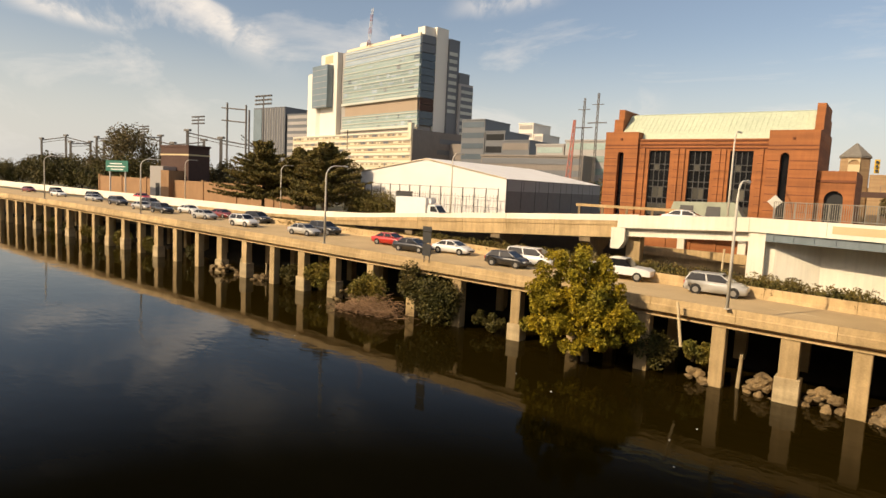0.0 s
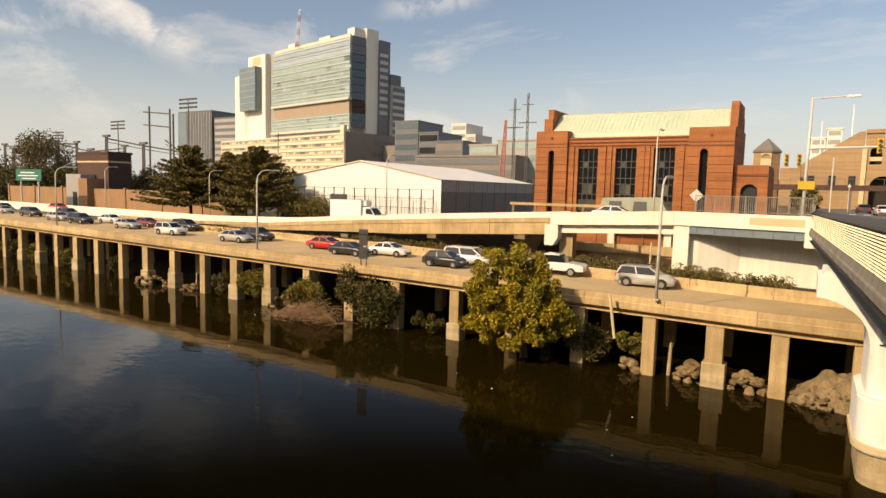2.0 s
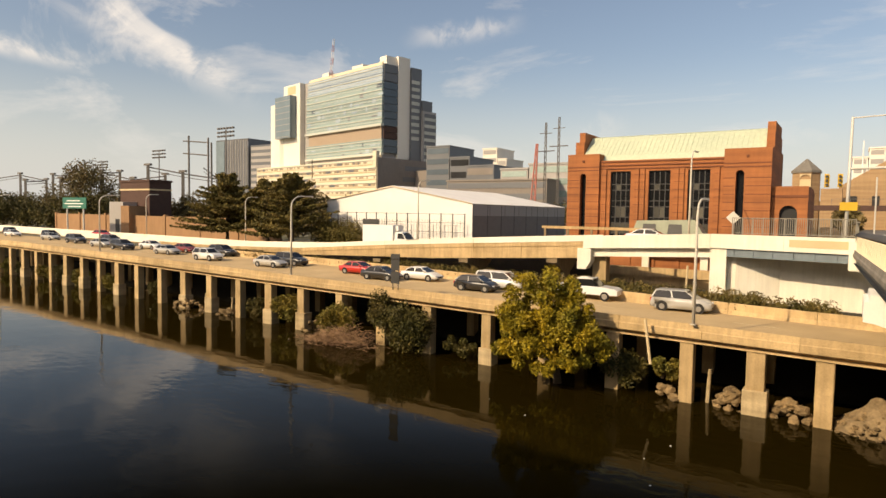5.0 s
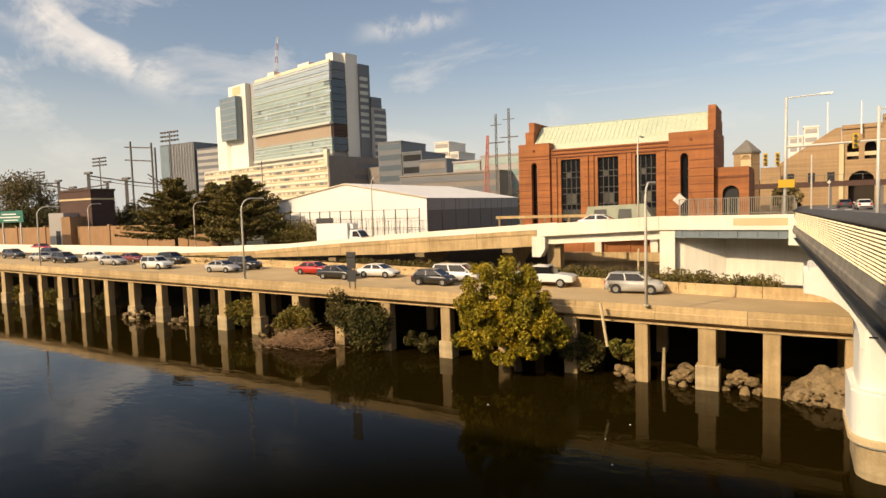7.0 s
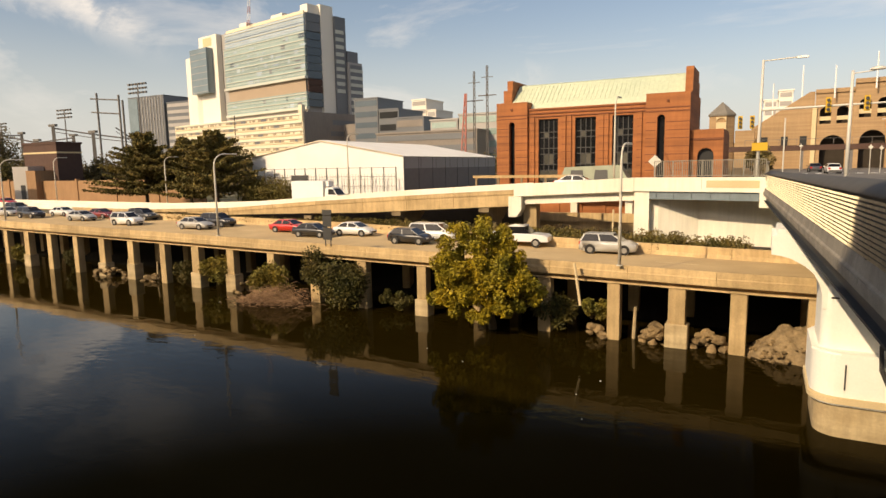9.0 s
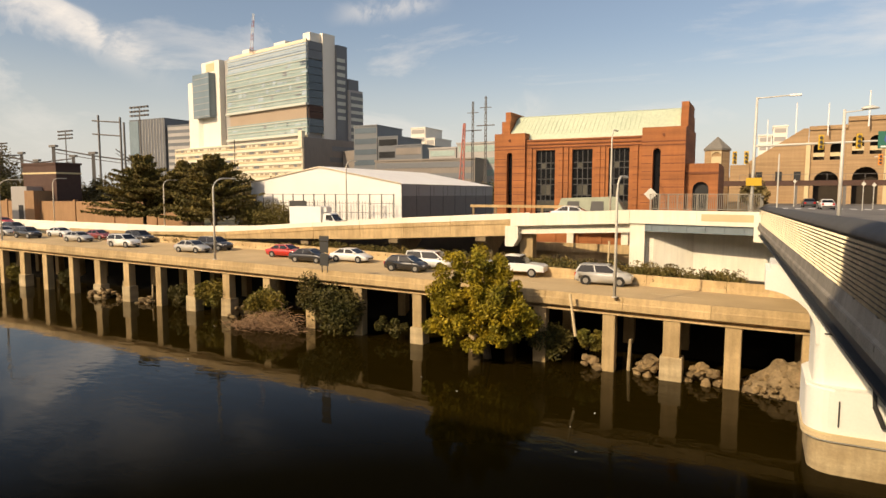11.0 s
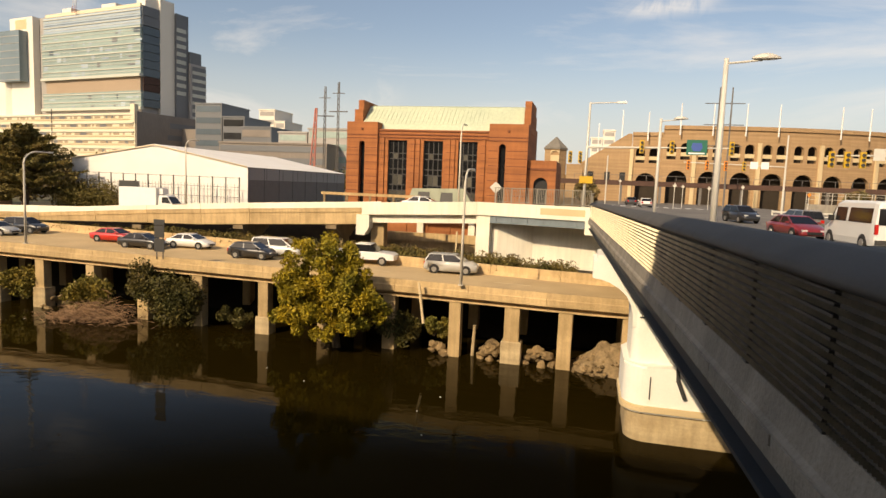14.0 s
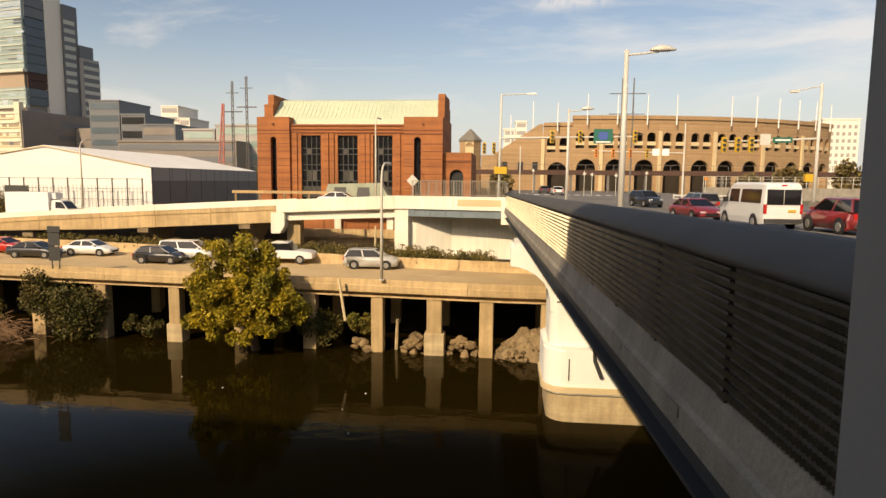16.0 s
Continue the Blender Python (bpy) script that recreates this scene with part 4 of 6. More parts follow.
for p, q in (((x0, 13.95), (xa, 16.32)), ((xa, 16.32), (x1, 13.58))):
    loft(bm, [[(p[0], ya - 0.2, p[1] - 0.10), (q[0], ya - 0.2, q[1] - 0.10), (q[0], ya - 0.2, q[1] + 0.02), (p[0], ya - 0.2, p[1] + 0.02)], [(p[0], ya - 0.16, p[1] - 0.10), (q[0], ya - 0.16, q[1] - 0.10), (q[0], ya - 0.16, q[1] + 0.02), (p[0], ya - 0.16, p[1] + 0.02)]])
part("gable_trim", bm, STONE, t, "thin buff gable edge")
# tall fence before the tent
fence = thing("fence", "tall wire fence with thin dark posts", "fence")
post_me = finish(B_box(-0.06, 0.06, -0.06, 0.06, 0, 8.0), "post")
post_me.materials.append(STEEL_D)
for k in range(16):
    p = part("post", post_me, STEEL_D, fence)
    p.matrix_basis = pose(-79.0 + k * 2.1, 76.5, 4.0)
bm = B()
for z in (9.2, 10.6, 11.9):
    box(bm, -79, -47.4, 76.48, 76.52, z - 0.025, z + 0.025)
for k in range(60):
    x = -79 + k * 0.53
    box(bm, x - 0.012, x + 0.012, 76.485, 76.515, 4.0, 11.0)
part("wire_mesh", bm, STEEL_D, fence)
part("notice", B_box(-67.0, -63.6, 76.3, 76.4, 9.9, 10.9), STEEL_D, fence, "plain dark notice board")

# ---- hospital tower group
ang = 12.0
BAYG = mat("blue-grey bay glass", (0.17, 0.22, 0.245), 0.2, var=0.15, scale=0.1, fine=1)
# darker than the front glass: the side's shade is in the colour
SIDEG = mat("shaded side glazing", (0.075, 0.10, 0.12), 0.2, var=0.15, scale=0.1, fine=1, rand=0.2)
C = Vector((-215.56, 260.47))
hosp = thing("hospital_tower", "tall hospital of pale green glass bands and cream stone", "hospital", (C.x, C.y, 0), -ang)
def hb(name, x0, x1, y0, y1, z0, z1, m, label="", parent=hosp):
    return part(name, B_box(x0, x1, y0, y1, z0, z1), m, parent, label)
hb("core_block", -75, -0.6, 0.6, 24, 36, 92.4, FACADE_G)
FH = 3.83
rng = random.Random(5)


def storey(z, m, x0=-75.5, y=-0.4, panes=True):
    """One storey of the curtain wall: glass strip, pale slab edge, sun-blind line and odd panes."""
    g = hb("glass_band", x0, 0.4, y, 0.58, z, z + FH * 0.66, m)
    hb("slab_edge", x0 - 0.1, 0.55, y - 0.35, 0.58, z + FH * 0.67, z + FH * 0.80, SPAN, parent=g)
    hb("spandrel", x0, 0.4, y - 0.05, 0.58, z + FH * 0.81, z + FH * 0.995, m, parent=g)
    hb("blind_rail", x0, 0.45, y - 0.16, y - 0.002, z + FH * 0.30, z + FH * 0.36, SPAN, parent=g)
    x = x0 + 1.2
    while panes and x < -3:
        w = rng.choice((1.4, 2.2, 3.4, 5.0))
        if rng.random() < 0.42:
            hb("pane", x, x + w, y - 0.06, y - 0.003, z + FH * 0.06, z + FH * rng.choice((0.28, 0.62)), rng.choice((SIDEG, DARKT, GLASS_P, GLASS_P)), parent=g)
        x += w + rng.choice((0.6, 1.8, 3.2))


for k in range(2):
    storey(44.4 + k * FH, GLASS_T)
hb("terrace_wall", -73.5, -0.6, 0.1, 0.598, 52.1, 58.6, FACADE_T, "recessed brown terrace storey")
hb("canopy_edge", -76.0, 0.9, -1.6, 0.58, 58.7, 60.0, SPAN, "pale canopy edge")
hb("base_edge", -76.5, 0.9, -1.2, 0.58, 43.0, 44.3, SPAN, "pale sill over the podium")
for k in range(6):
    storey(60.1 + k * FH, GLASS_T)
for k in range(2):
    storey(83.1 + k * 4.1, GLASS_P, -74.0, -0.3, False)
hb("roof_edge", -72.5, 0.3, -0.2, 0.59, 91.3, 93.0, FACADE_B)
# east side, with its shade put into darker glazing colours
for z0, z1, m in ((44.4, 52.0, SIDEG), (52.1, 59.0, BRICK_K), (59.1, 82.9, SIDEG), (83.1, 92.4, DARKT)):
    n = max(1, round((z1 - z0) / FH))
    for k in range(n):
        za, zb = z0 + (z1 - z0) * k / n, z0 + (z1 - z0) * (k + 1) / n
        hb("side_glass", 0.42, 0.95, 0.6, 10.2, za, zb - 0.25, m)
hb("lift_core", -5.6, 1.3, 10.25, 18.6, 30, 97.6, FACADE_W, "tall pale lift core")
hb("lift_core_cap", -5.7, -5.62, 10.2, 18.6, 92.5, 97.6, FACADE_W)
hb("roof_unit", -6.2, -0.3, 3, 10.2, 92.5, 97.0, FACADE_W)
hb("roof_unit", -29.2, -19, 1.0, 9, 92.5, 95.0, FACADE_W)
hb("roof_unit", -60, -53, 1.0, 9, 92.5, 95.4, FACADE_W)
hb("stair_tower", -100.6, -80.6, -2.0, 20, 38, 92.6, FACADE_W, "cream stair tower")
hb("stair_return", -80.5, -75.7, 1.5, 20, 38, 92.3, FACADE_G)
hb("stair_top_panel", -95.5, -86.0, -2.15, -2.01, 86.5, 91.5, STONE, "tan rooftop screen")
bay = hb("glass_bay", -104.0, -85.2, -6.5, -2.05, 58.5, 85.0, BAYG, "blue-grey glass bay")
for k in range(7):
    hb("bay_mullion", -103.9, -85.3, -6.6, -6.505, 59.2 + k * 3.8, 59.5 + k * 3.8, FACADE_G, parent=bay)
bm = B()
prism_z(bm, [(-100.7, 18), (-100.7, -1.0), (-104, -3.4), (-109, -4.4), (-114, -3.8), (-118.5, -1.6), (-121.3, 2.0), (-121.3, 18)], 10, 81.5)
part("end_slab", bm, FACADE_W, hosp, "blank cream rounded end slab")
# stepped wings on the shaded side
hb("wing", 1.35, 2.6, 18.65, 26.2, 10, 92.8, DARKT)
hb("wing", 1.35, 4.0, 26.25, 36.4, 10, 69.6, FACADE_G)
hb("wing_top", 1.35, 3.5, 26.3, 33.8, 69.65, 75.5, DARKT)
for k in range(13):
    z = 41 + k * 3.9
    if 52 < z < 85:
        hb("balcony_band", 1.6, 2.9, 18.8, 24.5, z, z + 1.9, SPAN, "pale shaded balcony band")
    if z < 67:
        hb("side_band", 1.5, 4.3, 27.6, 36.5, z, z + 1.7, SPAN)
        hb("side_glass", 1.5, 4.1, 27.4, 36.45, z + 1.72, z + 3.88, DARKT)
# podium
pod = thing("hospital_podium", "low cream stone podium with dark window bands", "building", (C.x, C.y, 0), -ang)
hb("podium_body", -128, 4.4, -7.0, 0.2, 4, 40.4, FACADE_B, parent=pod)
hb("corner_pier", 1.6, 4.6, -7.4, -5.2, 36, 44.5, FACADE_B, parent=pod)
for k in range(8):
    z = 8.4 + k * 4.0
    g = hb("window_band", -127, 3.4, -7.14, -7.01, z + 1.6, z + 2.7, BAND_P, parent=pod)
    hb("ledge", -127.5, 3.9, -7.5, -7.01, z + 3.0, z + 3.35, SPAN, parent=pod)
    hb("ledge", -127.5, 3.9, -7.35, -7.01, z + 0.9, z + 1.15, STONE, parent=pod)
    x = -125.0
    while x < 1:
        w = rng.choice((1.2, 2.4, 4.8))
        hb("mullion", x, x + w, -7.2, -7.145, z + 1.55, z + 2.75, rng.choice((FACADE_B, FACADE_B, DARKT)), parent=g)
        x += w + rng.choice((1.5, 3.0, 4.5))
hb("pod_seam", -58.4, -57.9, -7.3, -7.01, 4, 43, STEEL_D, "dark vertical joint", parent=pod)
# side wall colour carries the shade of the unlit side
sb = hb("side_body", 4.45, 5.0, -6.5, 48, 4, 41.2, GARAGE, "brown side wall darkened for shade", parent=pod)
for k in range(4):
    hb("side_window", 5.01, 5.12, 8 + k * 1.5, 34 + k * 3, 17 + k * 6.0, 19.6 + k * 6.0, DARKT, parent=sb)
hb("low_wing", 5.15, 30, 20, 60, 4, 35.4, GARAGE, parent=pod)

# mast crane behind the hospital
t = thing("crane_mast", "haze-paled red and white lattice crane jib over the roof", "crane", (-261.6, 268.9, 91.5))
for k in range(6):
    bm = B()
    a, b = Vector((k * 0.35, 0, k * 3.6)), Vector(((k + 1) * 0.35, 0, (k + 1) * 3.6))
    w = 0.85 - 0.06 * k
    for dx, dy in ((-1, -1), (1, -1), (0, 1)):
        tube(bm, [a + Vector((dx, dy, 0)) * w, b + Vector((dx, dy, 0)) * (w - 0.06)], 0.12, 5)
    for s in range(4):
        p, q = a.lerp(b, s / 4), a.lerp(b, (s + 1) / 4)
        tube(bm, [p + Vector((-w, -w, 0)), q + Vector((w, -w, 0))], 0.09, 4)
    part("jib_section", bm, RED_HAZE if k % 2 == 0 else WHITE, t)

# other far buildings
def far_block(name, label, x0, x1, y0, y1, z0, z1, m, bands=0, bm_m=None, group=""):
    t = thing(name, label, "building", group=group)
    part("body", B_box(x0, x1, y0, y1, z0, z1), m, t)
    if bands:
        h = (z1 - z0) / bands
        for k in range(bands):
            part("window_band", B_box(x0 + 0.5, x1 - 0.5, y0 - 0.15, y0 - 0.01, z0 + k * h + h * 0.35, z0 + k * h + h * 0.85), bm_m or GLASS_D, t)
    part("roof_edge", B_box(x0 - 0.3, x1 + 0.3, y0 - 0.3, y1 + 0.3, z1, z1 + 0.6), m, t)
    return t


t = far_block("dark_tower", "dark glass office tower in the distance", -441, -401, 320, 350, 5, 68, DARKT, 14, DARKT)
# paler strip that puts the glass reflection into colour
part("corner_glass", B_box(-441.2, -430.5, 319.6, 330, 5, 67.5), BAYG, t, "paler corner with glass reflection in its colour")
for k in range(9):
    part("mullion", B_box(-429 + k * 3.2, -428.5 + k * 3.2, 319.55, 319.84, 5, 68), FACADE_G, t)
far_block("dark_tower", "lower dark glass office tower in the distance", -398, -368, 320, 350, 5, 62, DARKT, 12, FACADE_G)
far_block("parking_garage", "long garage with pale concrete bands", -126, -86, 190, 215, 4, 23.6, GARAGE, 5, DARKT)
far_block("lab_block", "grey laboratory block beyond the tent", -171, -158, 240, 262, 4, 43, DARKT, 8, SIDEG)
far_block("lab_block", "dark stepped laboratory block", -157.5, -147, 240, 262, 4, 37.5, DARKT, 6)
far_block("lab_block", "low grey laboratory wing", -146, -132, 236, 255, 4, 33, DARKT, 5, GARAGE)
far_block("far_block", "pale apartment tower in the distance", -175, -166, 300, 320, 4, 48, FACADE_W, 10, FACADE_G)
far_block("far_block", "pale lower apartment tower in the distance", -165.5, -160, 300, 320, 4, 42, FACADE_W, 8, FACADE_G)
far_block("glass_block", "green glass office block", -109, -98, 200, 220, 4, 28.2, FACADE_G, 6, GLASS_T)
far_block("glass_block", "green glass office block", -97.5, -70, 200, 220, 4, 29.6, FACADE_G, 6, GLASS_T)
t = far_block("white_tower", "white concrete apartment tower in the distance", 124, 138, 262, 285, 8, 37.7, FACADE_W)
for k in range(9):
    for j in range(6):
        part("window", B_box(125.0 + j * 2.2, 126.1 + j * 2.2, 261.8, 261.99, 12 + k * 2.8, 13.4 + k * 2.8), FACADE_G, t)
far_block("white_block", "white stepped building beyond the street", -2, 3.0, 290, 305, 8, 36, FACADE_W, 8, FACADE_G)
far_block("white_block", "white stepped building with tall windows", 3.3, 8.4, 290, 305, 8, 39.5, FACADE_W, 9, FACADE_G)

# museum with a pyramid-roofed tower
t = thing("museum_tower", "octagonal brick tower with a grey pyramid roof", "museum", (-9, 150, 0))
def ring8(r, z, n=8):
    return [(r * math.cos(2 * math.pi * (k + 0.5) / n), r * math.sin(2 * math.pi * (k + 0.5) / n), z) for k in range(n)]
bm = B()
loft(bm, [ring8(2.7, 8), ring8(2.7, 21.6)])
part("drum", bm, BRICK_S, t)
bm = B()
loft(bm, [ring8(2.95, 21.6), ring8(2.95, 22.0), ring8(0.15, 24.6)])
part("roof", bm, mat("grey slate", (0.19, 0.17, 0.14), 0.8, var=0.15), t)
bm = B()
box(bm, -1.0, 1.0, -2.75, -2.52, 17.8, 20.2)
spandrel(bm, 0, 2.0, 20.2, -2.75, -2.52, 21.3)
part("arch_panel", bm, STONE, t)
part("base_wing", B_box(-6.5, -2.75, -2, 4, 8, 18.3), BRICK_S, t)
part("base_wing", B_box(2.75, 6.5, -2, 4, 8, 18.3), BRICK_S, t)

# ---- stadium of tan brick: a horseshoe of arched bays
st = thing("stadium", "large tan brick stadium with arched bays", "stadium", (25.2, 248.0, 0))
R, BW = 92.9, 7.0
bm = B()
lower = (-2.3, 2.3, 8.0, 17.8)
ups = [(-2.6, -0.5, 20.4, 24.3), (0.5, 2.6, 20.4, 24.3)]
walled(bm, -BW / 2, BW / 2, 0, 0.9, 8.0, 27.4, [lower, *ups])
spandrel(bm, 0, 4.6, 15.5, 0, 0.9, 17.8)
for a, b, *_ in ups:
    spandrel(bm, (a + b) / 2, 2.1, 23.25, 0, 0.9, 24.3, 8)
bay_me = finish(bm, "wall_bay")
bay_me.materials.append(BRICK_S)
bm = B()
box(bm, -BW / 2 - 0.42, -BW / 2 + 0.42, -0.5, -0.01, 8.0, 24.6)
pil_me = finish(bm, "pilaster")
pil_me.materials.append(STONE)
bm = B()
box(bm, -BW / 2, BW / 2, -0.35, 0.9, 27.4, 28.3)
cor_me = finish(bm, "cornice")
cor_me.materials.append(BRICK_S)
bm = B()
box(bm, -1.05, 1.05, 0.1, 0.4, 21.2, 22.1)
sill_me = finish(bm, "balustrade")
sill_me.materials.append(STONE)
# near-black sheet behind the openings stands for the interior's shade
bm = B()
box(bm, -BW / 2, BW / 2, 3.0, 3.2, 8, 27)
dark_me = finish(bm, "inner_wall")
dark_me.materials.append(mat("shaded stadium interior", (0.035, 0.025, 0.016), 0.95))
pole_me = finish((lambda b: (tube(b, [(0, 0, 26), (0, 0, 33.3)], [0.17, 0.12], 6), b)[1])(B()), "flagpole")
pole_me.materials.append(WHITE)
for k in range(0, 12):
    a = -1.711 + k * BW / R
    m = Matrix.Translation((R * math.cos(a), R * math.sin(a), 0)) @ Matrix.Rotation(a + math.pi / 2, 4, "Z")
    if k < 1:
        m = m @ Matrix.Translation((0, 0, 8)) @ Matrix.Diagonal((1, 1, 0.92, 1)) @ Matrix.Translation((0, 0, -8))
    w = part("wall_bay", bay_me, BRICK_S, st)
    w.matrix_basis = m
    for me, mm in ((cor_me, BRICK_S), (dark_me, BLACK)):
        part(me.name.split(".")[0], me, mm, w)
    for sx in (-1.55, 1.55):
        part("balustrade", sill_me, STONE, w).matrix_basis = Matrix.Translation((sx, 0, 0))
    if k % 2 == 0:
        part("pilaster", pil_me, STONE, w)
    if k != 5:
        f = part("flagpole", pole_me, WHITE, st, "white flagpole")
        f.matrix_basis = m @ Matrix.Translation((0, -1.2, 0))
# stadium gatehouse to the street
ea = -1.711 + 11.5 * BW / R
part("side_wall", (lambda b: (prism_z(b, [(R * math.cos(ea), R * math.sin(ea)), (R * math.cos(ea) + 3, R * math.sin(ea) + 70), (R * math.cos(ea) - 2, R * math.sin(ea) + 70), (R * math.cos(ea) - 2, R * math.sin(ea) + 1.5)], 8.0, 28.2), b)[1])(B()), BRICK_S, st)
part("end_wall", (lambda b: (prism_y(b, [(-28.5, 8), (-16.55, 8), (-16.55, 26.3), (-17.5, 26.3), (-28.5, 19.0)], -91.6, -90.7), b)[1])(B()), BRICK_S, st, "sloping brick end wall")
for gx in (-26.5, -22.6, -19.0):
    part("wall_opening", B_box(gx, gx + 1.3, -91.75, -91.62, 14.5, 17.0), BLACK, st, "dark opening")
for gx, gz in ((-19.0, 25.2), (-24.5, 21.8)):
    f = part("flagpole", (lambda b: (tube(b, [(0, 0, 0), (0, 0, 6.8)], [0.17, 0.12], 6), b)[1])(B()), WHITE, st, "white flagpole")
    f.matrix_basis = pose(gx, -91.2, gz)
part("gatehouse", B_box(-33, -28.6, -88, -70, 8, 16.0), BRICK_S, st)
part("gatehouse_gable", (lambda b: (prism_y(b, [(-37, 8), (-33.02, 8), (-33.02, 16), (-37, 13.5)], -88, -72), b)[1])(B()), BRICK_S, st)

# elevated railway before the stadium
t = thing("railway_viaduct", "dark steel elevated railway on posts", "railway viaduct")
part("deck", B_box(-16, 150, 138, 142, 13.7, 14.7), BRICK_K, t)
for k in range(20):
    part("post", B_box(-2 + k * 8 - 0.25, -2 + k * 8 + 0.25, 138.2, 138.8, 8, 13.7), LATTICE, t)
bm = B()
for k in range(52):
    box(bm, -4 + k * 3, -3.92 + k * 3, 138.0, 138.08, 14.8, 15.9)
box(bm, -4, 150, 138.0, 138.06, 15.85, 15.92)
part("handrail", bm, LATTICE, t)

# low walls and rails beside the street
bm = B()
box(bm, 36, 120, 118, 118.6, 8.4, 11.4)
whole("street_wall", bm, CONC_G, "grey concrete wall beside the street", "wall", "structure")
bm = B()
for k in range(40):
    box(bm, 36 + k * 2.0, 36.08 + k * 2.0, 118.2, 118.28, 11.4, 13.4)
for z in (12.2, 12.9, 13.35):
    box(bm, 36, 116, 118.22, 118.26, z, z + 0.05)
whole("street_fence", bm, STEEL, "pale metal fence on the wall", "fence")
bm = B()
for z in (9.2, 9.7, 10.2):
    box(bm, 24, 36, 92, 92.15, z, z + 0.22)
for k in range(7):
    box(bm, 24 + k * 2, 24.2 + k * 2, 92.16, 92.3, 8.6, 10.5)
whole("guard_rail", bm, STEEL, "grey steel guard rail", "guard rail")
# zebra crossing
for k in range(9):
    bm = B()
    box(bm, 3.0 + k * 1.7, 3.7 + k * 1.7, 104, 107, 9.91, 9.925)
    whole("crossing_stripe", bm, WHITE, "worn white crossing stripe on asphalt", "road marking", "structure", "crossing stripes")

# ---- vehicles: front towards +x, wheels on z = 0
def wheel(parent, x, y, r=0.33, w=0.22):
    bm = B()
    tube(bm, [(x, y - w / 2, r), (x, y - w / 2 + 0.03, r), (x, y + w / 2 - 0.03, r), (x, y + w / 2, r)], [r * 0.88, r, r, r * 0.88], 16)
    t = part("tyre", bm, TYRE, parent, smooth=False)
    bm = B()
    s = 1 if y > 0 else -1
    tube(bm, [(x, y + s * (w / 2 - 0.02), r), (x, y + s * (w / 2 + 0.012), r)], [r * 0.66, r * 0.60], 12)
    part("rim", bm, RIM, t)


SHAPES = {
    # length, width, belt z, roof z, belt x back/front, roof x back/front, hood nose z, wheel x, wheel r
    "sedan": (4.7, 1.80, 0.98, 1.45, -1.75, 1.15, -1.05, 0.25, 0.72, 1.38, 0.32),
    "suv": (4.6, 1.85, 1.08, 1.70, -2.18, 1.20, -1.85, 0.35, 0.92, 1.36, 0.36),
    "van": (5.0, 1.95, 1.08, 1.75, -2.38, 1.70, -2.15, 0.75, 0.85, 1.50, 0.34),
    "hatch": (4.3, 1.80, 0.98, 1.50, -1.98, 1.15, -1.45, 0.30, 0.76, 1.28, 0.33),
}


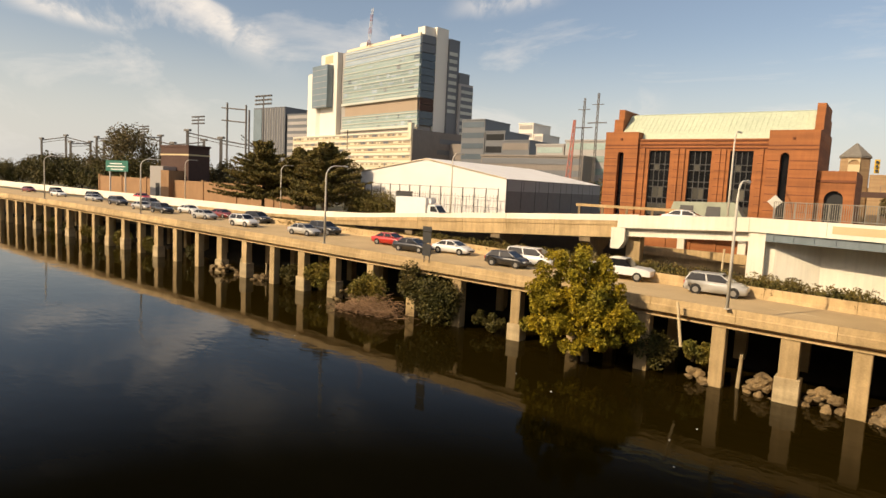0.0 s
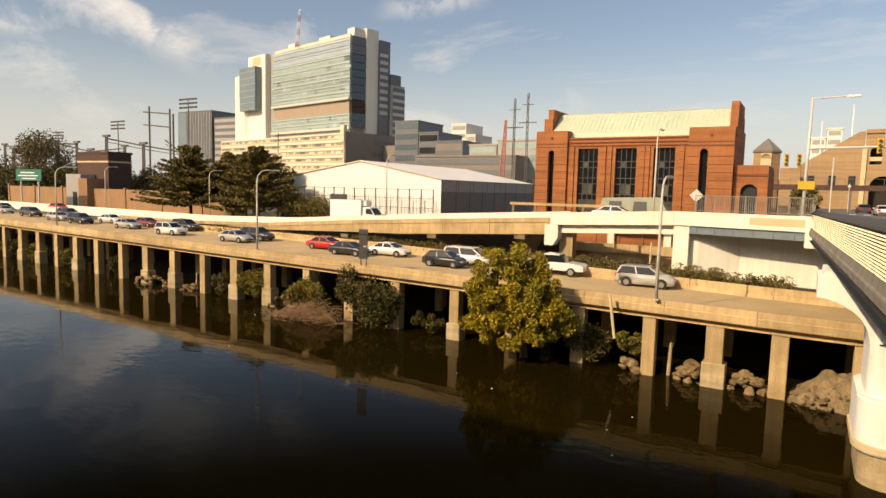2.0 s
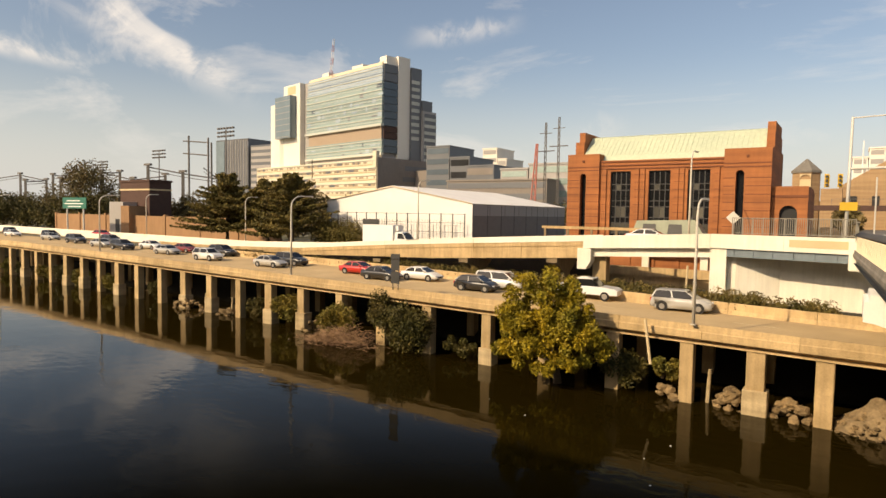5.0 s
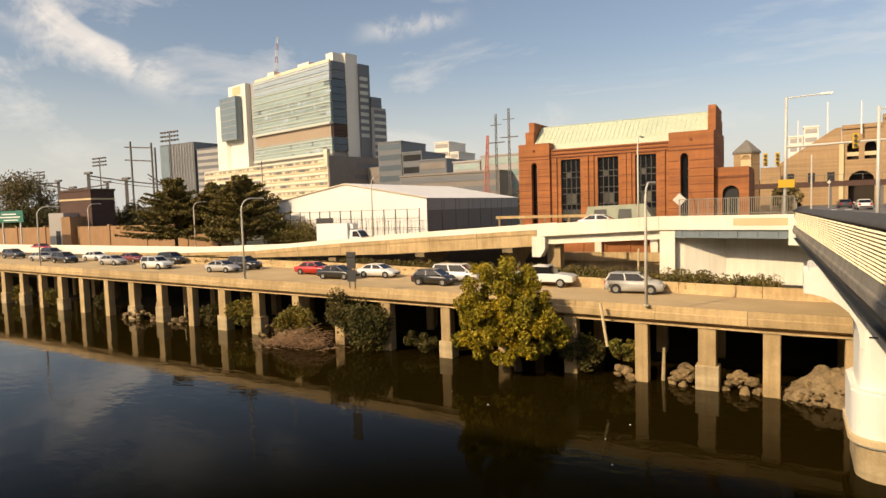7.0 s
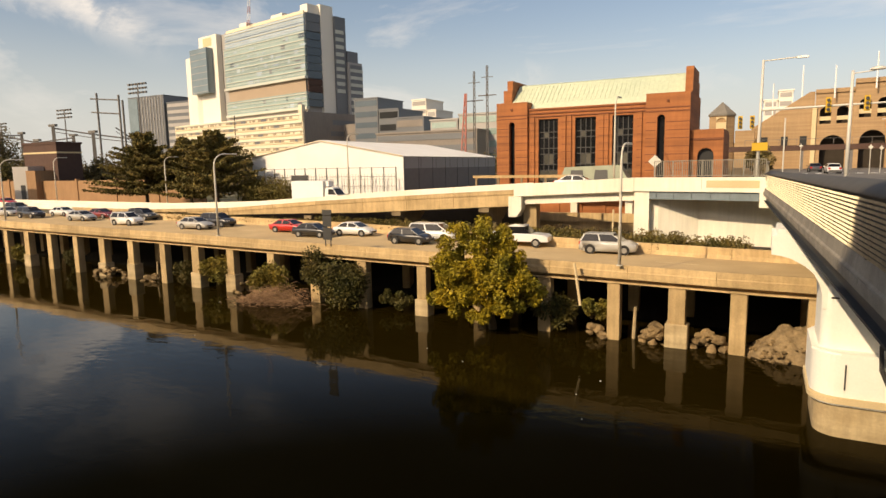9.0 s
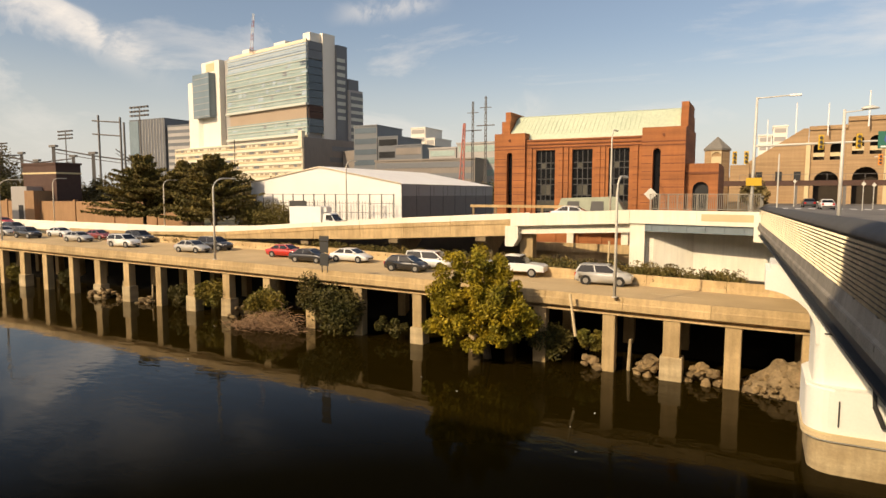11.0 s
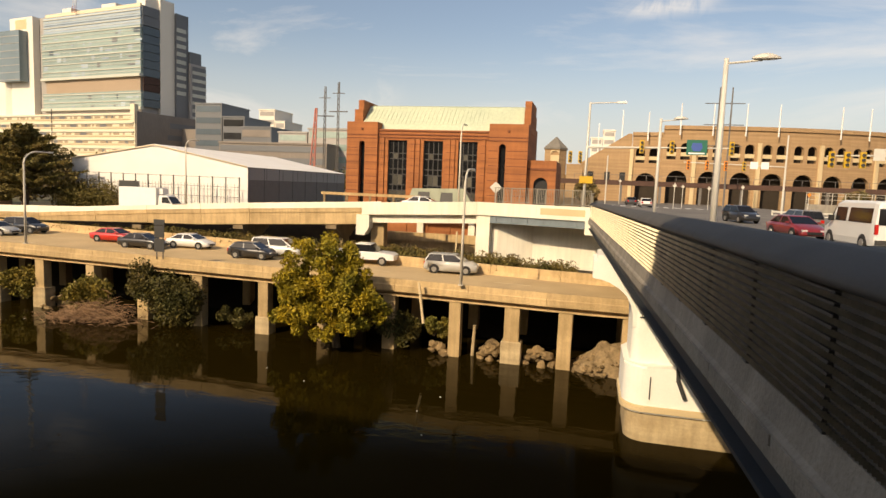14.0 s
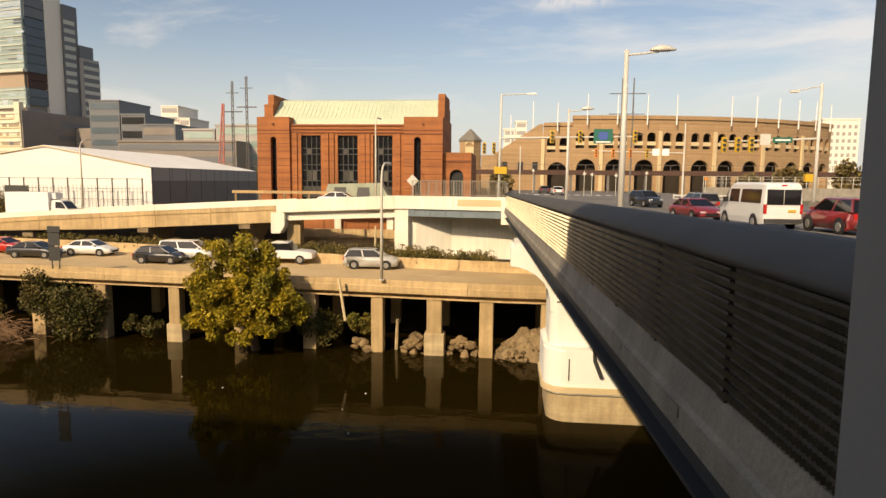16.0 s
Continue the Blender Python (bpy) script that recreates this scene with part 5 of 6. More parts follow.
def car(name, kind, paintm, label, x, y, z, turn=0.0, group="traffic on the highway"):
    L, W, zb, zr, bb, bf, rb, rf, zn, wx, wr = SHAPES[kind]
    t = thing(name, label, "car", (x, y, z), turn, group)
    h, hw = L / 2, W / 2
    # lower body as stations along the length: x, half width, bottom, shoulder, top
    tail = zb - 0.02 if kind != "sedan" else zb - 0.02
    st = [(-h, hw * 0.86, 0.42, 0.62, tail - 0.22), (-h + 0.12, hw * 0.94, 0.30, 0.62, tail - 0.04), (-h + 0.5, hw, 0.24, 0.64, tail), (bb + 0.25, hw, 0.22, 0.66, zb), (0, hw, 0.22, 0.66, zb), (bf - 0.1, hw, 0.22, 0.66, zb - 0.01), (bf + 0.35, hw * 0.99, 0.22, 0.64, (zb + zn) / 2 + 0.06), (h - 0.35, hw * 0.95, 0.24, 0.58, zn), (h - 0.08, hw * 0.86, 0.28, 0.52, zn - 0.14), (h, hw * 0.74, 0.36, 0.48, zn - 0.26)]
    bm = B()
    loft(bm, [[(sx, -w * 0.93, b), (sx, -w, s), (sx, -w * 0.95, tp - 0.05), (sx, -w * 0.80, tp), (sx, w * 0.80, tp), (sx, w * 0.95, tp - 0.05), (sx, w, s), (sx, w * 0.93, b)] for sx, w, b, s, tp in st])
    body = part("body", bm, paintm, t, smooth=True)
    # glasshouse
    bw, rw = hw * 0.92, hw * 0.74
    bm = B()
    loft(bm, [[(bb, -bw * 0.9, zb - 0.03), (bf, -bw * 0.9, zb - 0.03), (bf, bw * 0.9, zb - 0.03), (bb, bw * 0.9, zb - 0.03)], [(bb, -bw, zb), (bf, -bw, zb), (bf, bw, zb), (bb, bw, zb)], [(rb, -rw, zr - 0.05), (rf, -rw, zr - 0.05), (rf, rw, zr - 0.05), (rb, rw, zr - 0.05)]])
    part("glasshouse", bm, GLASS_D, t, "dark tinted glass")
    bm = B()
    loft(bm, [[(rb - 0.06, -rw - 0.03, zr - 0.09), (rf + 0.08, -rw - 0.03, zr - 0.09), (rf + 0.08, rw + 0.03, zr - 0.09), (rb - 0.06, rw + 0.03, zr - 0.09)], [(rb - 0.02, -rw + 0.02, zr - 0.03), (rf, -rw + 0.02, zr - 0.03), (rf, rw - 0.02, zr - 0.03), (rb - 0.02, rw - 0.02, zr - 0.03)], [(rb + 0.2, -rw + 0.15, zr), (rf - 0.2, -rw + 0.15, zr), (rf - 0.2, rw - 0.15, zr), (rb + 0.2, rw - 0.15, zr)]])
    part("roof", bm, paintm, t)
    for s in (-1, 1):
        for xa, xb2 in ((bb, rb), (bf, rf), ((bb + bf) / 2 - 0.1, (rb + rf) / 2)):
            bm = B()
            loft(bm, [[(xa - 0.06, s * (bw + 0.012), zb - 0.02), (xa + 0.06, s * (bw + 0.012), zb - 0.02), (xa + 0.06, s * (bw - 0.04), zb - 0.02), (xa - 0.06, s * (bw - 0.04), zb - 0.02)], [(xb2 - 0.05, s * (rw + 0.015), zr - 0.07), (xb2 + 0.05, s * (rw + 0.015), zr - 0.07), (xb2 + 0.05, s * (rw - 0.04), zr - 0.07), (xb2 - 0.05, s * (rw - 0.04), zr - 0.07)]])
            part("pillar", bm, paintm, t)
        for xx in (-wx, wx):
            bm = B()
            tube(bm, [(xx, s * (hw - 0.06), wr + 0.02), (xx, s * (hw + 0.006), wr + 0.02)], wr + 0.07, 16)
            part("wheel_arch", bm, BLACK, t)
            wheel(t, xx, s * (hw - 0.09), wr)
        bm = B()
        box(bm, h - 0.30, h - 0.06, s * hw * 0.62 - 0.17, s * hw * 0.62 + 0.17, zn - 0.24, zn - 0.09)
        part("headlight", bm, LAMPW, t)
        bm = B()
        box(bm, -h - 0.01, -h + 0.14, s * hw * 0.72 - 0.14, s * hw * 0.72 + 0.14, zb - 0.36, zb - 0.10)
        part("tail_light", bm, LAMPR, t)
        bm = B()
        box(bm, bf - 0.35, bf - 0.18, s * (hw + 0.08) - 0.09, s * (hw + 0.08) + 0.09, zb - 0.02, zb + 0.11)
        part("mirror", bm, paintm, t)
    part("bumper", B_box(-h - 0.03, -h + 0.06, -hw * 0.8, hw * 0.8, 0.34, 0.52), STEEL_D, t)
    part("grille", B_box(h - 0.12, h + 0.02, -hw * 0.5, hw * 0.5, 0.36, 0.52), BLACK, t)
    return t


TRAFFIC = [
    ("suv", P_GREY, "dark grey sport utility car in slow traffic", -120.6, 57.0), ("sedan", P_SILVER, "silver saloon car in slow traffic", -107.5, 55.0),
    ("suv", P_GREY, "dark grey sport utility car in slow traffic", -114.9, 60.5), ("suv", P_BLACK, "black sport utility car in slow traffic", -99.2, 54.1),
    ("sedan", P_WHITE, "white saloon car in slow traffic", -98.0, 58.3), ("sedan", P_SILVER, "silver saloon car in slow traffic", -86.5, 54.0),
    ("sedan", P_MAROON, "dark red saloon car in slow traffic", -88.0, 58.0), ("suv", P_WHITE, "white sport utility car in slow traffic", -73.8, 52.1),
    ("suv", P_BLACK, "black sport utility car in slow traffic", -78.5, 57.9), ("sedan", P_SILVER, "silver saloon car in slow traffic", -60.8, 51.9),
    ("suv", P_BLACK, "black sport utility car in slow traffic", -60.7, 55.3), ("sedan", P_RED, "bright red saloon car in slow traffic", -47.6, 53.6),
    ("sedan", P_BLACK, "black saloon car in slow traffic", -42.0, 51.0), ("sedan", P_WHITE, "white saloon car in slow traffic", -38.6, 53.6),
    ("hatch", P_BLACK, "black hatchback in slow traffic", -29.6, 50.1), ("van", P_WHITE, "white minivan in slow traffic", -28.7, 53.0),
    ("suv", P_SILVER, "silver sport utility car on the highway", -11.2, 51.0), ("sedan", P_SILVER, "silver saloon car in far traffic", -134.0, 58.5), ("suv", P_GREY, "dark grey sport utility car in far traffic", -142.0, 62.0),
    ("sedan", P_WHITE, "white saloon car in far traffic", -155.0, 60.0), ("suv", P_BLACK, "black sport utility car in far traffic", -165.0, 63.5), ("sedan", P_MAROON, "dark red saloon car in far traffic", -178.0, 62.0),
]
for kind, pm, lab, x, y in TRAFFIC:
    car("car", kind, pm, lab, x, y, zd(x) + 0.004, 2.0 if x > -60 else 2.6)
car("car", "sedan", P_WHITE, "white saloon car on the ramp", -17.0, 62.5, wz(-17) - 0.9, 2.0, "traffic on the ramp")
car("car", "sedan", P_RED, "red car far along the ramp road", -128.0, 65.5, rz(-128) - 0.845, 2.6, "traffic on the ramp")

# white pickup on the highway
t = thing("pickup_truck", "white pickup truck on the highway", "pickup truck", (-19.6, 52.6, zd(-19.6) + 0.004), 2.0, "traffic on the highway")
bm = B()
loft(bm, [[(x, -w, 0.5), (x, -w, zt - 0.08), (x, -w * 0.9, zt), (x, w * 0.9, zt), (x, w, zt - 0.08), (x, w, 0.5)] for x, w, zt in ((-2.9, 0.92, 1.15), (-2.8, 0.98, 1.2), (0.0, 1.0, 1.2), (1.2, 1.0, 1.2), (2.5, 0.95, 1.1), (2.85, 0.85, 0.95))])
part("body", bm, P_WHITE, t)
bm = B()
loft(bm, [[(-0.9, -0.9, 1.2), (1.3, -0.9, 1.2), (1.3, 0.9, 1.2), (-0.9, 0.9, 1.2)], [(-0.7, -0.75, 1.8), (0.6, -0.75, 1.8), (0.6, 0.75, 1.8), (-0.7, 0.75, 1.8)]])
part("glasshouse", bm, GLASS_D, t)
part("roof", B_box(-0.78, 0.68, -0.78, 0.78, 1.8, 1.88), P_WHITE, t)
for sx in (-1.8, 1.8):
    for sy in (-0.92, 0.92):
        wheel(t, sx, sy, 0.40, 0.26)

# box truck on the ramp
t = thing("box_truck", "white box truck on the ramp", "truck", (-51.0, 63.6, rz(-51) - 0.845), 2.5, "traffic on the ramp")
t.matrix_world = t.matrix_world @ Matrix.Scale(0.84, 4)
part("cargo_box", B_box(-4.6, 1.3, -1.2, 1.2, 0.75, 3.45), mat("white truck panel", (0.80, 0.79, 0.76), 0.5, var=0.03), t, "plain white cargo box")
part("chassis", B_box(-4.4, 3.6, -0.5, 0.5, 0.45, 0.75), STEEL_D, t)
bm = B()
loft(bm, [[(1.55, -1.05, 0.5), (3.7, -1.05, 0.5), (3.7, 1.05, 0.5), (1.55, 1.05, 0.5)], [(1.55, -1.05, 1.35), (3.75, -1.05, 1.3), (3.75, 1.05, 1.3), (1.55, 1.05, 1.35)], [(1.6, -0.95, 2.35), (2.9, -0.95, 2.35), (2.9, 0.95, 2.35), (1.6, 0.95, 2.35)], [(1.7, -0.85, 2.45), (2.75, -0.85, 2.45), (2.75, 0.85, 2.45), (1.7, 0.85, 2.45)]])
cab = part("cab", bm, P_WHITE, t)
bm = B()
loft(bm, [[(2.1, -1.055, 1.4), (3.5, -1.075, 1.36), (3.5, -1.03, 1.36), (2.1, -1.03, 1.4)], [(2.1, -0.97, 2.2), (2.95, -0.97, 2.2), (2.95, -0.93, 2.2), (2.1, -0.93, 2.2)]])
part("side_window", bm, GLASS_D, cab)
bm = B()
loft(bm, [[(3.77, -0.95, 1.38), (3.77, 0.95, 1.38), (3.72, 0.95, 1.36), (3.72, -0.95, 1.36)], [(3.0, -0.85, 2.28), (3.0, 0.85, 2.28), (2.95, 0.85, 2.28), (2.95, -0.85, 2.28)]])
part("windscreen", bm, GLASS_D, cab)
part("cooling_unit", B_box(1.32, 2.0, -0.7, 0.7, 2.6, 3.35), WHITE, t)
for sx in (-3.2, 2.8):
    for sy in (-1.0, 1.0):
        wheel(t, sx, sy, 0.45, 0.28)

# cars on the bridge
BG = "traffic on the bridge"
def zbr(y):
    return 10.105 - ROADS * y if y < 56 else 9.435 + 0.0107 * (min(y, 100) - 56)
for kind, pm, lab, x, y, turn in (
    ("suv", P_MAROON, "dark red sport utility car on the bridge", 16.2, 31.4, 92),
    ("sedan", P_MAROON, "dark red saloon car on the bridge", 12.9, 43.6, -80), ("van", P_GREY2, "taupe minivan on the bridge", 17.6, 58.5, 95),
    ("suv", P_BLACK, "black sport utility car crossing the junction", 14.7, 67.0, -75), ("sedan", P_WHITE, "white saloon car down the street", 8.4, 104.0, 92),
    ("sedan", P_GREY, "dark saloon car down the street", 7.0, 118.0, 92)):
    car("car", kind, pm, lab, x, y, zbr(y), turn, BG)


def passenger_van(x, y, z, turn):
    """A long white van: front towards +x."""
    t = thing("passenger_van", "white passenger van with dark windows on the bridge", "van", (x, y, z), turn, BG)
    bm = B()
    sec = [(-2.95, 0.90, 0.45, 2.20), (-2.90, 0.96, 0.32, 2.38), (-2.6, 1.0, 0.28, 2.44), (0.9, 1.0, 0.28, 2.44), (1.35, 1.0, 0.28, 2.34), (2.05, 0.99, 0.28, 1.42), (2.75, 0.92, 0.30, 1.12), (2.95, 0.80, 0.42, 0.85)]
    loft(bm, [[(sx, -w * 0.95, b), (sx, -w, b + 0.3), (sx, -w * 0.985, b + (tp - b) * 0.55), (sx, -w * 0.90, tp - 0.12), (sx, -w * 0.78, tp), (sx, w * 0.78, tp), (sx, w * 0.90, tp - 0.12), (sx, w * 0.985, b + (tp - b) * 0.55), (sx, w, b + 0.3), (sx, w * 0.95, b)] for sx, w, b, tp in sec])
    part("body", bm, P_WHITE, t, smooth=False)
    for sd in (-1, 1):
        for a, b in ((-2.6, -0.2), (0.05, 1.30)):
            bm = B()
            loft(bm, [[(a, sd * 1.003, 1.36), (b, sd * 1.003, 1.36), (b, sd * 0.965, 1.36), (a, sd * 0.965, 1.36)], [(a + 0.03, sd * 0.935, 2.08), (b - 0.05, sd * 0.935, 2.08), (b - 0.05, sd * 0.90, 2.08), (a + 0.03, sd * 0.90, 2.08)]])
            part("side_window", bm, GLASS_D, t)
        bm = B()
        box(bm, -2.985, -2.93, sd * 0.43 - 0.41, sd * 0.43 + 0.41, 1.30, 2.08)
        part("rear_window", bm, GLASS_D, t, "dark rear door window")
        bm = B()
        box(bm, -2.99, -2.88, sd * 0.90 - 0.07, sd * 0.90 + 0.07, 0.85, 1.32)
        part("tail_light", bm, LAMPR, t)
        bm = B()
        box(bm, 2.62, 2.93, sd * 0.68 - 0.16, sd * 0.68 + 0.16, 0.78, 0.98)
        part("headlight", bm, LAMPW, t)
        bm = B()
        box(bm, 1.42, 1.60, sd * 1.12 - 0.12, sd * 1.12 + 0.12, 1.32, 1.62)
        part("mirror", bm, BLACK, t)
        for xx in (-1.85, 1.85):
            bm = B()
            tube(bm, [(xx, sd * 0.93, 0.38), (xx, sd * 1.006, 0.38)], 0.44, 16)
            part("wheel_arch", bm, BLACK, t)
            wheel(t, xx, sd * 0.92, 0.36)
    bm = B()
    loft(bm, [[(1.46, -0.86, 2.22), (1.46, 0.86, 2.22), (1.42, 0.86, 2.2), (1.42, -0.86, 2.2)], [(2.09, -0.92, 1.42), (2.09, 0.92, 1.42), (2.04, 0.92, 1.38), (2.04, -0.92, 1.38)]])
    part("windscreen", bm, GLASS_D, t)
    part("bumper", B_box(-3.06, -2.92, -0.92, 0.92, 0.36, 0.58), STEEL_D, t)
    part("plate", B_box(-3.0, -2.965, -0.62, -0.24, 0.92, 1.04), YELLOW, t, "plain plate")
    part("high_brake_light", B_box(-2.94, -2.90, -0.14, 0.14, 2.24, 2.32), LAMPR, t)


passenger_van(14.0, 36.0, zbr(36.0), 93)

# ---- lamps and poles
LAMPP = mat("pale lamp post steel", (0.66, 0.60, 0.49), 0.6, var=0.1, scale=2)


def highway_lamp(x, y, z, h, arm=2.4, group="highway lamps"):
    t = thing("street_lamp", "curved grey steel street lamp on the parapet", "street lamp", (x, y, z), 0, group)
    bm = B()
    pts = [(0, 0, 0), (0, 0, h * 0.55), (0, 0, h * 0.86)]
    for k in range(1, 7):
        a = math.pi / 2 * k / 6
        pts.append((0, arm * 0.55 * (1 - math.cos(a)), h * 0.86 + h * 0.14 * math.sin(a)))
    pts.append((0, arm, h * 1.0 + 0.02))
    tube(bm, pts, [0.11, 0.09, 0.075] + [0.065] * 6 + [0.05], 8)
    part("pole", bm, LAMPP, t, smooth=True)
    bm = B()
    loft(bm, [[(dx * s, arm + yy, h + zz) for dx, zz in ((-0.14, -0.04), (0.14, -0.04), (0.10, 0.09), (-0.10, 0.09))] for s, yy in ((0.4, -0.05), (1, 0.15), (1, 0.45), (0.3, 0.62)) for zz0 in (0,)])
    part("lamp_head", bm, LAMPP, t)
    part("base_plate", B_box(-0.16, 0.16, -0.16, 0.16, 0, 0.06), LAMPP, t)
    return t


l1 = highway_lamp(-8.3, 41.02, zd(-8) + 0.66, 8.0)
for x, h in ((-47.6, 8.0), (-89.0, 8.0), (-128.0, 8.0), (-168.0, 8.0)):
    copy_thing(l1, pose(x, yp(x) + 0.02, zd(x) + 0.66))
for x, h in ((-83.7, 7.2), (-48.3, 7.8), (-13.85, 9.3), (-115.6, 7.8)):
    highway_lamp(x, ry(x) + RW + 0.02 if x < -23 else wy(x) + 6.33, rz(x) + 0.05 if x < -23 else 9.4, h, 2.0, "ramp lamps")
bm = B()
tube(bm, [(-12.4, 57.6, 3.3), (-12.3, 57.6, 7.7)], 0.09, 8)
whole("post", bm, STONE, "short pale post beside the highway", "post")

def bridge_lamp(x, y, z, h, turn, arm=1.45, head=1.15):
    t = thing("street_lamp", "pale steel street lamp with a domed head", "street lamp", (x, y, z), turn, "bridge lamps")
    bm = B()
    tube(bm, [(0, 0, 0), (0, 0, h)], [0.15, 0.105], 10)
    part("pole", bm, STEEL, t, smooth=True)
    bm = B()
    tube(bm, [(0, 0, h - 0.22), (arm * 0.5, 0, h - 0.16), (arm, 0, h - 0.08)], 0.05, 6)
    part("arm", bm, STEEL, t)
    bm = B()
    rings = []
    for k in range(7):
        u = k / 6
        r = 0.24 * math.sin(math.pi * (0.12 + 0.80 * u))
        rings.append([(arm - 0.35 * head + u * 1.0 * head, r * math.cos(a), h - 0.02 + (0.5 if math.sin(a) > 0 else 0.15) * r * 2 * math.sin(a)) for a in (2 * math.pi * i / 10 for i in range(10))])
    loft(bm, rings)
    part("lamp_head", bm, STEEL, t, smooth=True)
    bm = B()
    tube(bm, [(0, 0, 0), (0, 0, 0.5)], [0.26, 0.2], 8)
    part("base", bm, STEEL, t)
    return t


bridge_lamp(5.5, 30.0, 10.26 - 0.75, 8.6, 0)
bridge_lamp(5.45, 56.5, 8.8, 9.7, 0)
# mast with lamp and signal arm beyond the abutment
t = thing("signal_mast", "grey traffic signal mast with lamp and long arm", "traffic signal", (-0.72, 62.0, 9.2))
bm = B()
tube(bm, [(0, 0, 0), (0.1, 0, 11.4)], [0.16, 0.10], 8)
part("pole", bm, STEEL, t, smooth=True)
bm = B()
tube(bm, [(0.1, 0, 11.3), (2.8, 0, 11.4)], 0.06, 6)
part("lamp_arm", bm, STEEL, t)
part("lamp_head", B_box(2.6, 3.5, -0.16, 0.16, 11.3, 11.48), WHITE, t)
bm = B()
tube(bm, [(0, 0, 7.1), (13.0, 0, 7.3)], [0.11, 0.06], 8)
part("signal_arm", bm, STEEL, t)
def signal(parent, x, y, z, m=YELLOW, s=1.0):
    bm = B()
    box(bm, x - 0.20 * s, x + 0.20 * s, y - 0.16, y + 0.1, z - 0.62 * s, z + 0.62 * s)
    h = part("signal_head", bm, m, parent, "yellow signal head")
    for k in (-1, 0, 1):
        bm = B()
        tube(bm, [(x, y - 0.17, z + k * 0.38 * s), (x, y - 0.32, z + k * 0.38 * s)], 0.13 * s, 8)
        part("lens_hood", bm, STEEL_D, h)
for x in (5.1, 7.8, 13.0):
    signal(t, x, -0.2, 7.25)
bm = B()
box(bm, 9.1, 10.9, -0.24, -0.18, 6.6, 8.0)
sg = part("shield_sign", bm, GREENS, t, "green route sign with a blue shield")
bm = B()
prism_y(bm, [(9.7, 6.95), (10.3, 6.95), (10.5, 7.3), (10.4, 7.7), (9.6, 7.7), (9.5, 7.3)], -0.27, -0.245)
part("shield", bm, BLUES, sg)
part("sign_bar", B_box(9.3, 10.7, -0.27, -0.245, 6.68, 6.82), WHITE, sg)
for x in (-1.5, -0.55):
    signal(t, x, -0.3, 6.1, s=0.9)
part("yellow_sign", B_box(-0.5, 0.75, -0.3, -0.25, 3.6, 4.3), YELLOW, t)
# mast on the other side of the street
t = thing("signal_mast", "grey traffic signal mast reaching over the street", "traffic signal", (28.2, 60.0, 8.7))
bm = B()
tube(bm, [(0, 0, 0), (0, 0, 12.4)], [0.17, 0.13], 8)
part("pole", bm, STEEL, t, smooth=True)
bm = B()
tube(bm, [(0, 0, 7.5), (-8.6, 0, 7.2)], [0.11, 0.06], 8)
part("signal_arm", bm, STEEL, t)
bm = B()
tube(bm, [(0, 0, 12.2), (-2.2, 0, 11.8)], 0.05, 6)
part("lamp_arm", bm, STEEL, t)
part("lamp_head", B_box(-2.7, -2.0, -0.15, 0.15, 11.62, 11.82), STEEL, t)
for x in (-8.3, -7.1, -5.9):
    signal(t, x, -0.2, 6.9, s=1.1)
part("blank_sign", B_box(-5.1, -4.2, -0.2, -0.15, 6.9, 7.9), STEEL, t)
part("street_sign", B_box(-4.0, -2.3, -0.2, -0.15, 7.1, 7.6), GREENS, t, "green street name sign")
part("name_bar", B_box(-3.8, -2.5, -0.23, -0.205, 7.28, 7.42), WHITE, t)
part("control_box", B_box(-1.0, -0.3, -0.3, 0.1, 3.6, 4.3), YELLOW, t)
# farther signals
t = thing("signal_mast", "farther traffic signal mast with several heads", "traffic signal", (26.0, 95.0, 8.9))
bm = B()
tube(bm, [(0, 0, 0), (0, 0, 12.0)], [0.15, 0.1], 8)
part("pole", bm, STEEL, t)
bm = B()
tube(bm, [(0, 0, 7.6), (-13.4, 0, 7.9)], 0.08, 6)
part("signal_arm", bm, STEEL, t)
for x in (-12.8, -10.3, -7.8, -5.4):
    signal(t, x, -0.2, 7.5, ORANGE if x < -6 else YELLOW, 1.1)
part("blank_sign", B_box(-4.6, -3.6, -0.2, -0.15, 7.2, 8.2), WHITE, t)
part("blank_sign", B_box(-3.2, -2.2, -0.2, -0.15, 7.2, 8.2), WHITE, t)
bm = B()
tube(bm, [(2, 96, 8.7), (2, 96, 17.5)], 0.1, 6)
whole("pole", bm, STEEL, "slim pale pole beside the street", "pole")
for x, y, h in ((12.0, 98, 5.2), (17.5, 102, 5.0), (14.5, 108, 5.2), (24, 110, 5.5), (5, 120, 6.0), (30.5, 99, 4.6)):
    t = thing("sign_post", "slim street pole with a small sign", "sign post", (x, y, 8.6), 0, "street sign posts")
    bm = B()
    tube(bm, [(0, 0, 0), (0, 0, h)], 0.05, 6)
    part("post", bm, STEEL, t)
    bm = B()
    prism_y(bm, [(0, h - 0.7), (0.3, h - 0.4), (0, h - 0.1), (-0.3, h - 0.4)], -0.12, -0.08)
    part("sign_face", bm, ORANGE if x == 30.5 else STEEL, t)
t = thing("transmission_pole", "dark lattice poles behind the street", "utility pole", (22.5, 128, 8.7))
for dx in (0, 2.2):
    bm = B()
    tube(bm, [(dx, 0, 0), (dx, 0, 24)], [0.2, 0.13], 6)
    part("pole", bm, LATTICE, t)
bm = B()
for z in (13, 17, 21):
    tube(bm, [(-2.5, 0, z), (4.6, 0, z)], 0.08, 4)
part("cross_arm", bm, LATTICE, t)

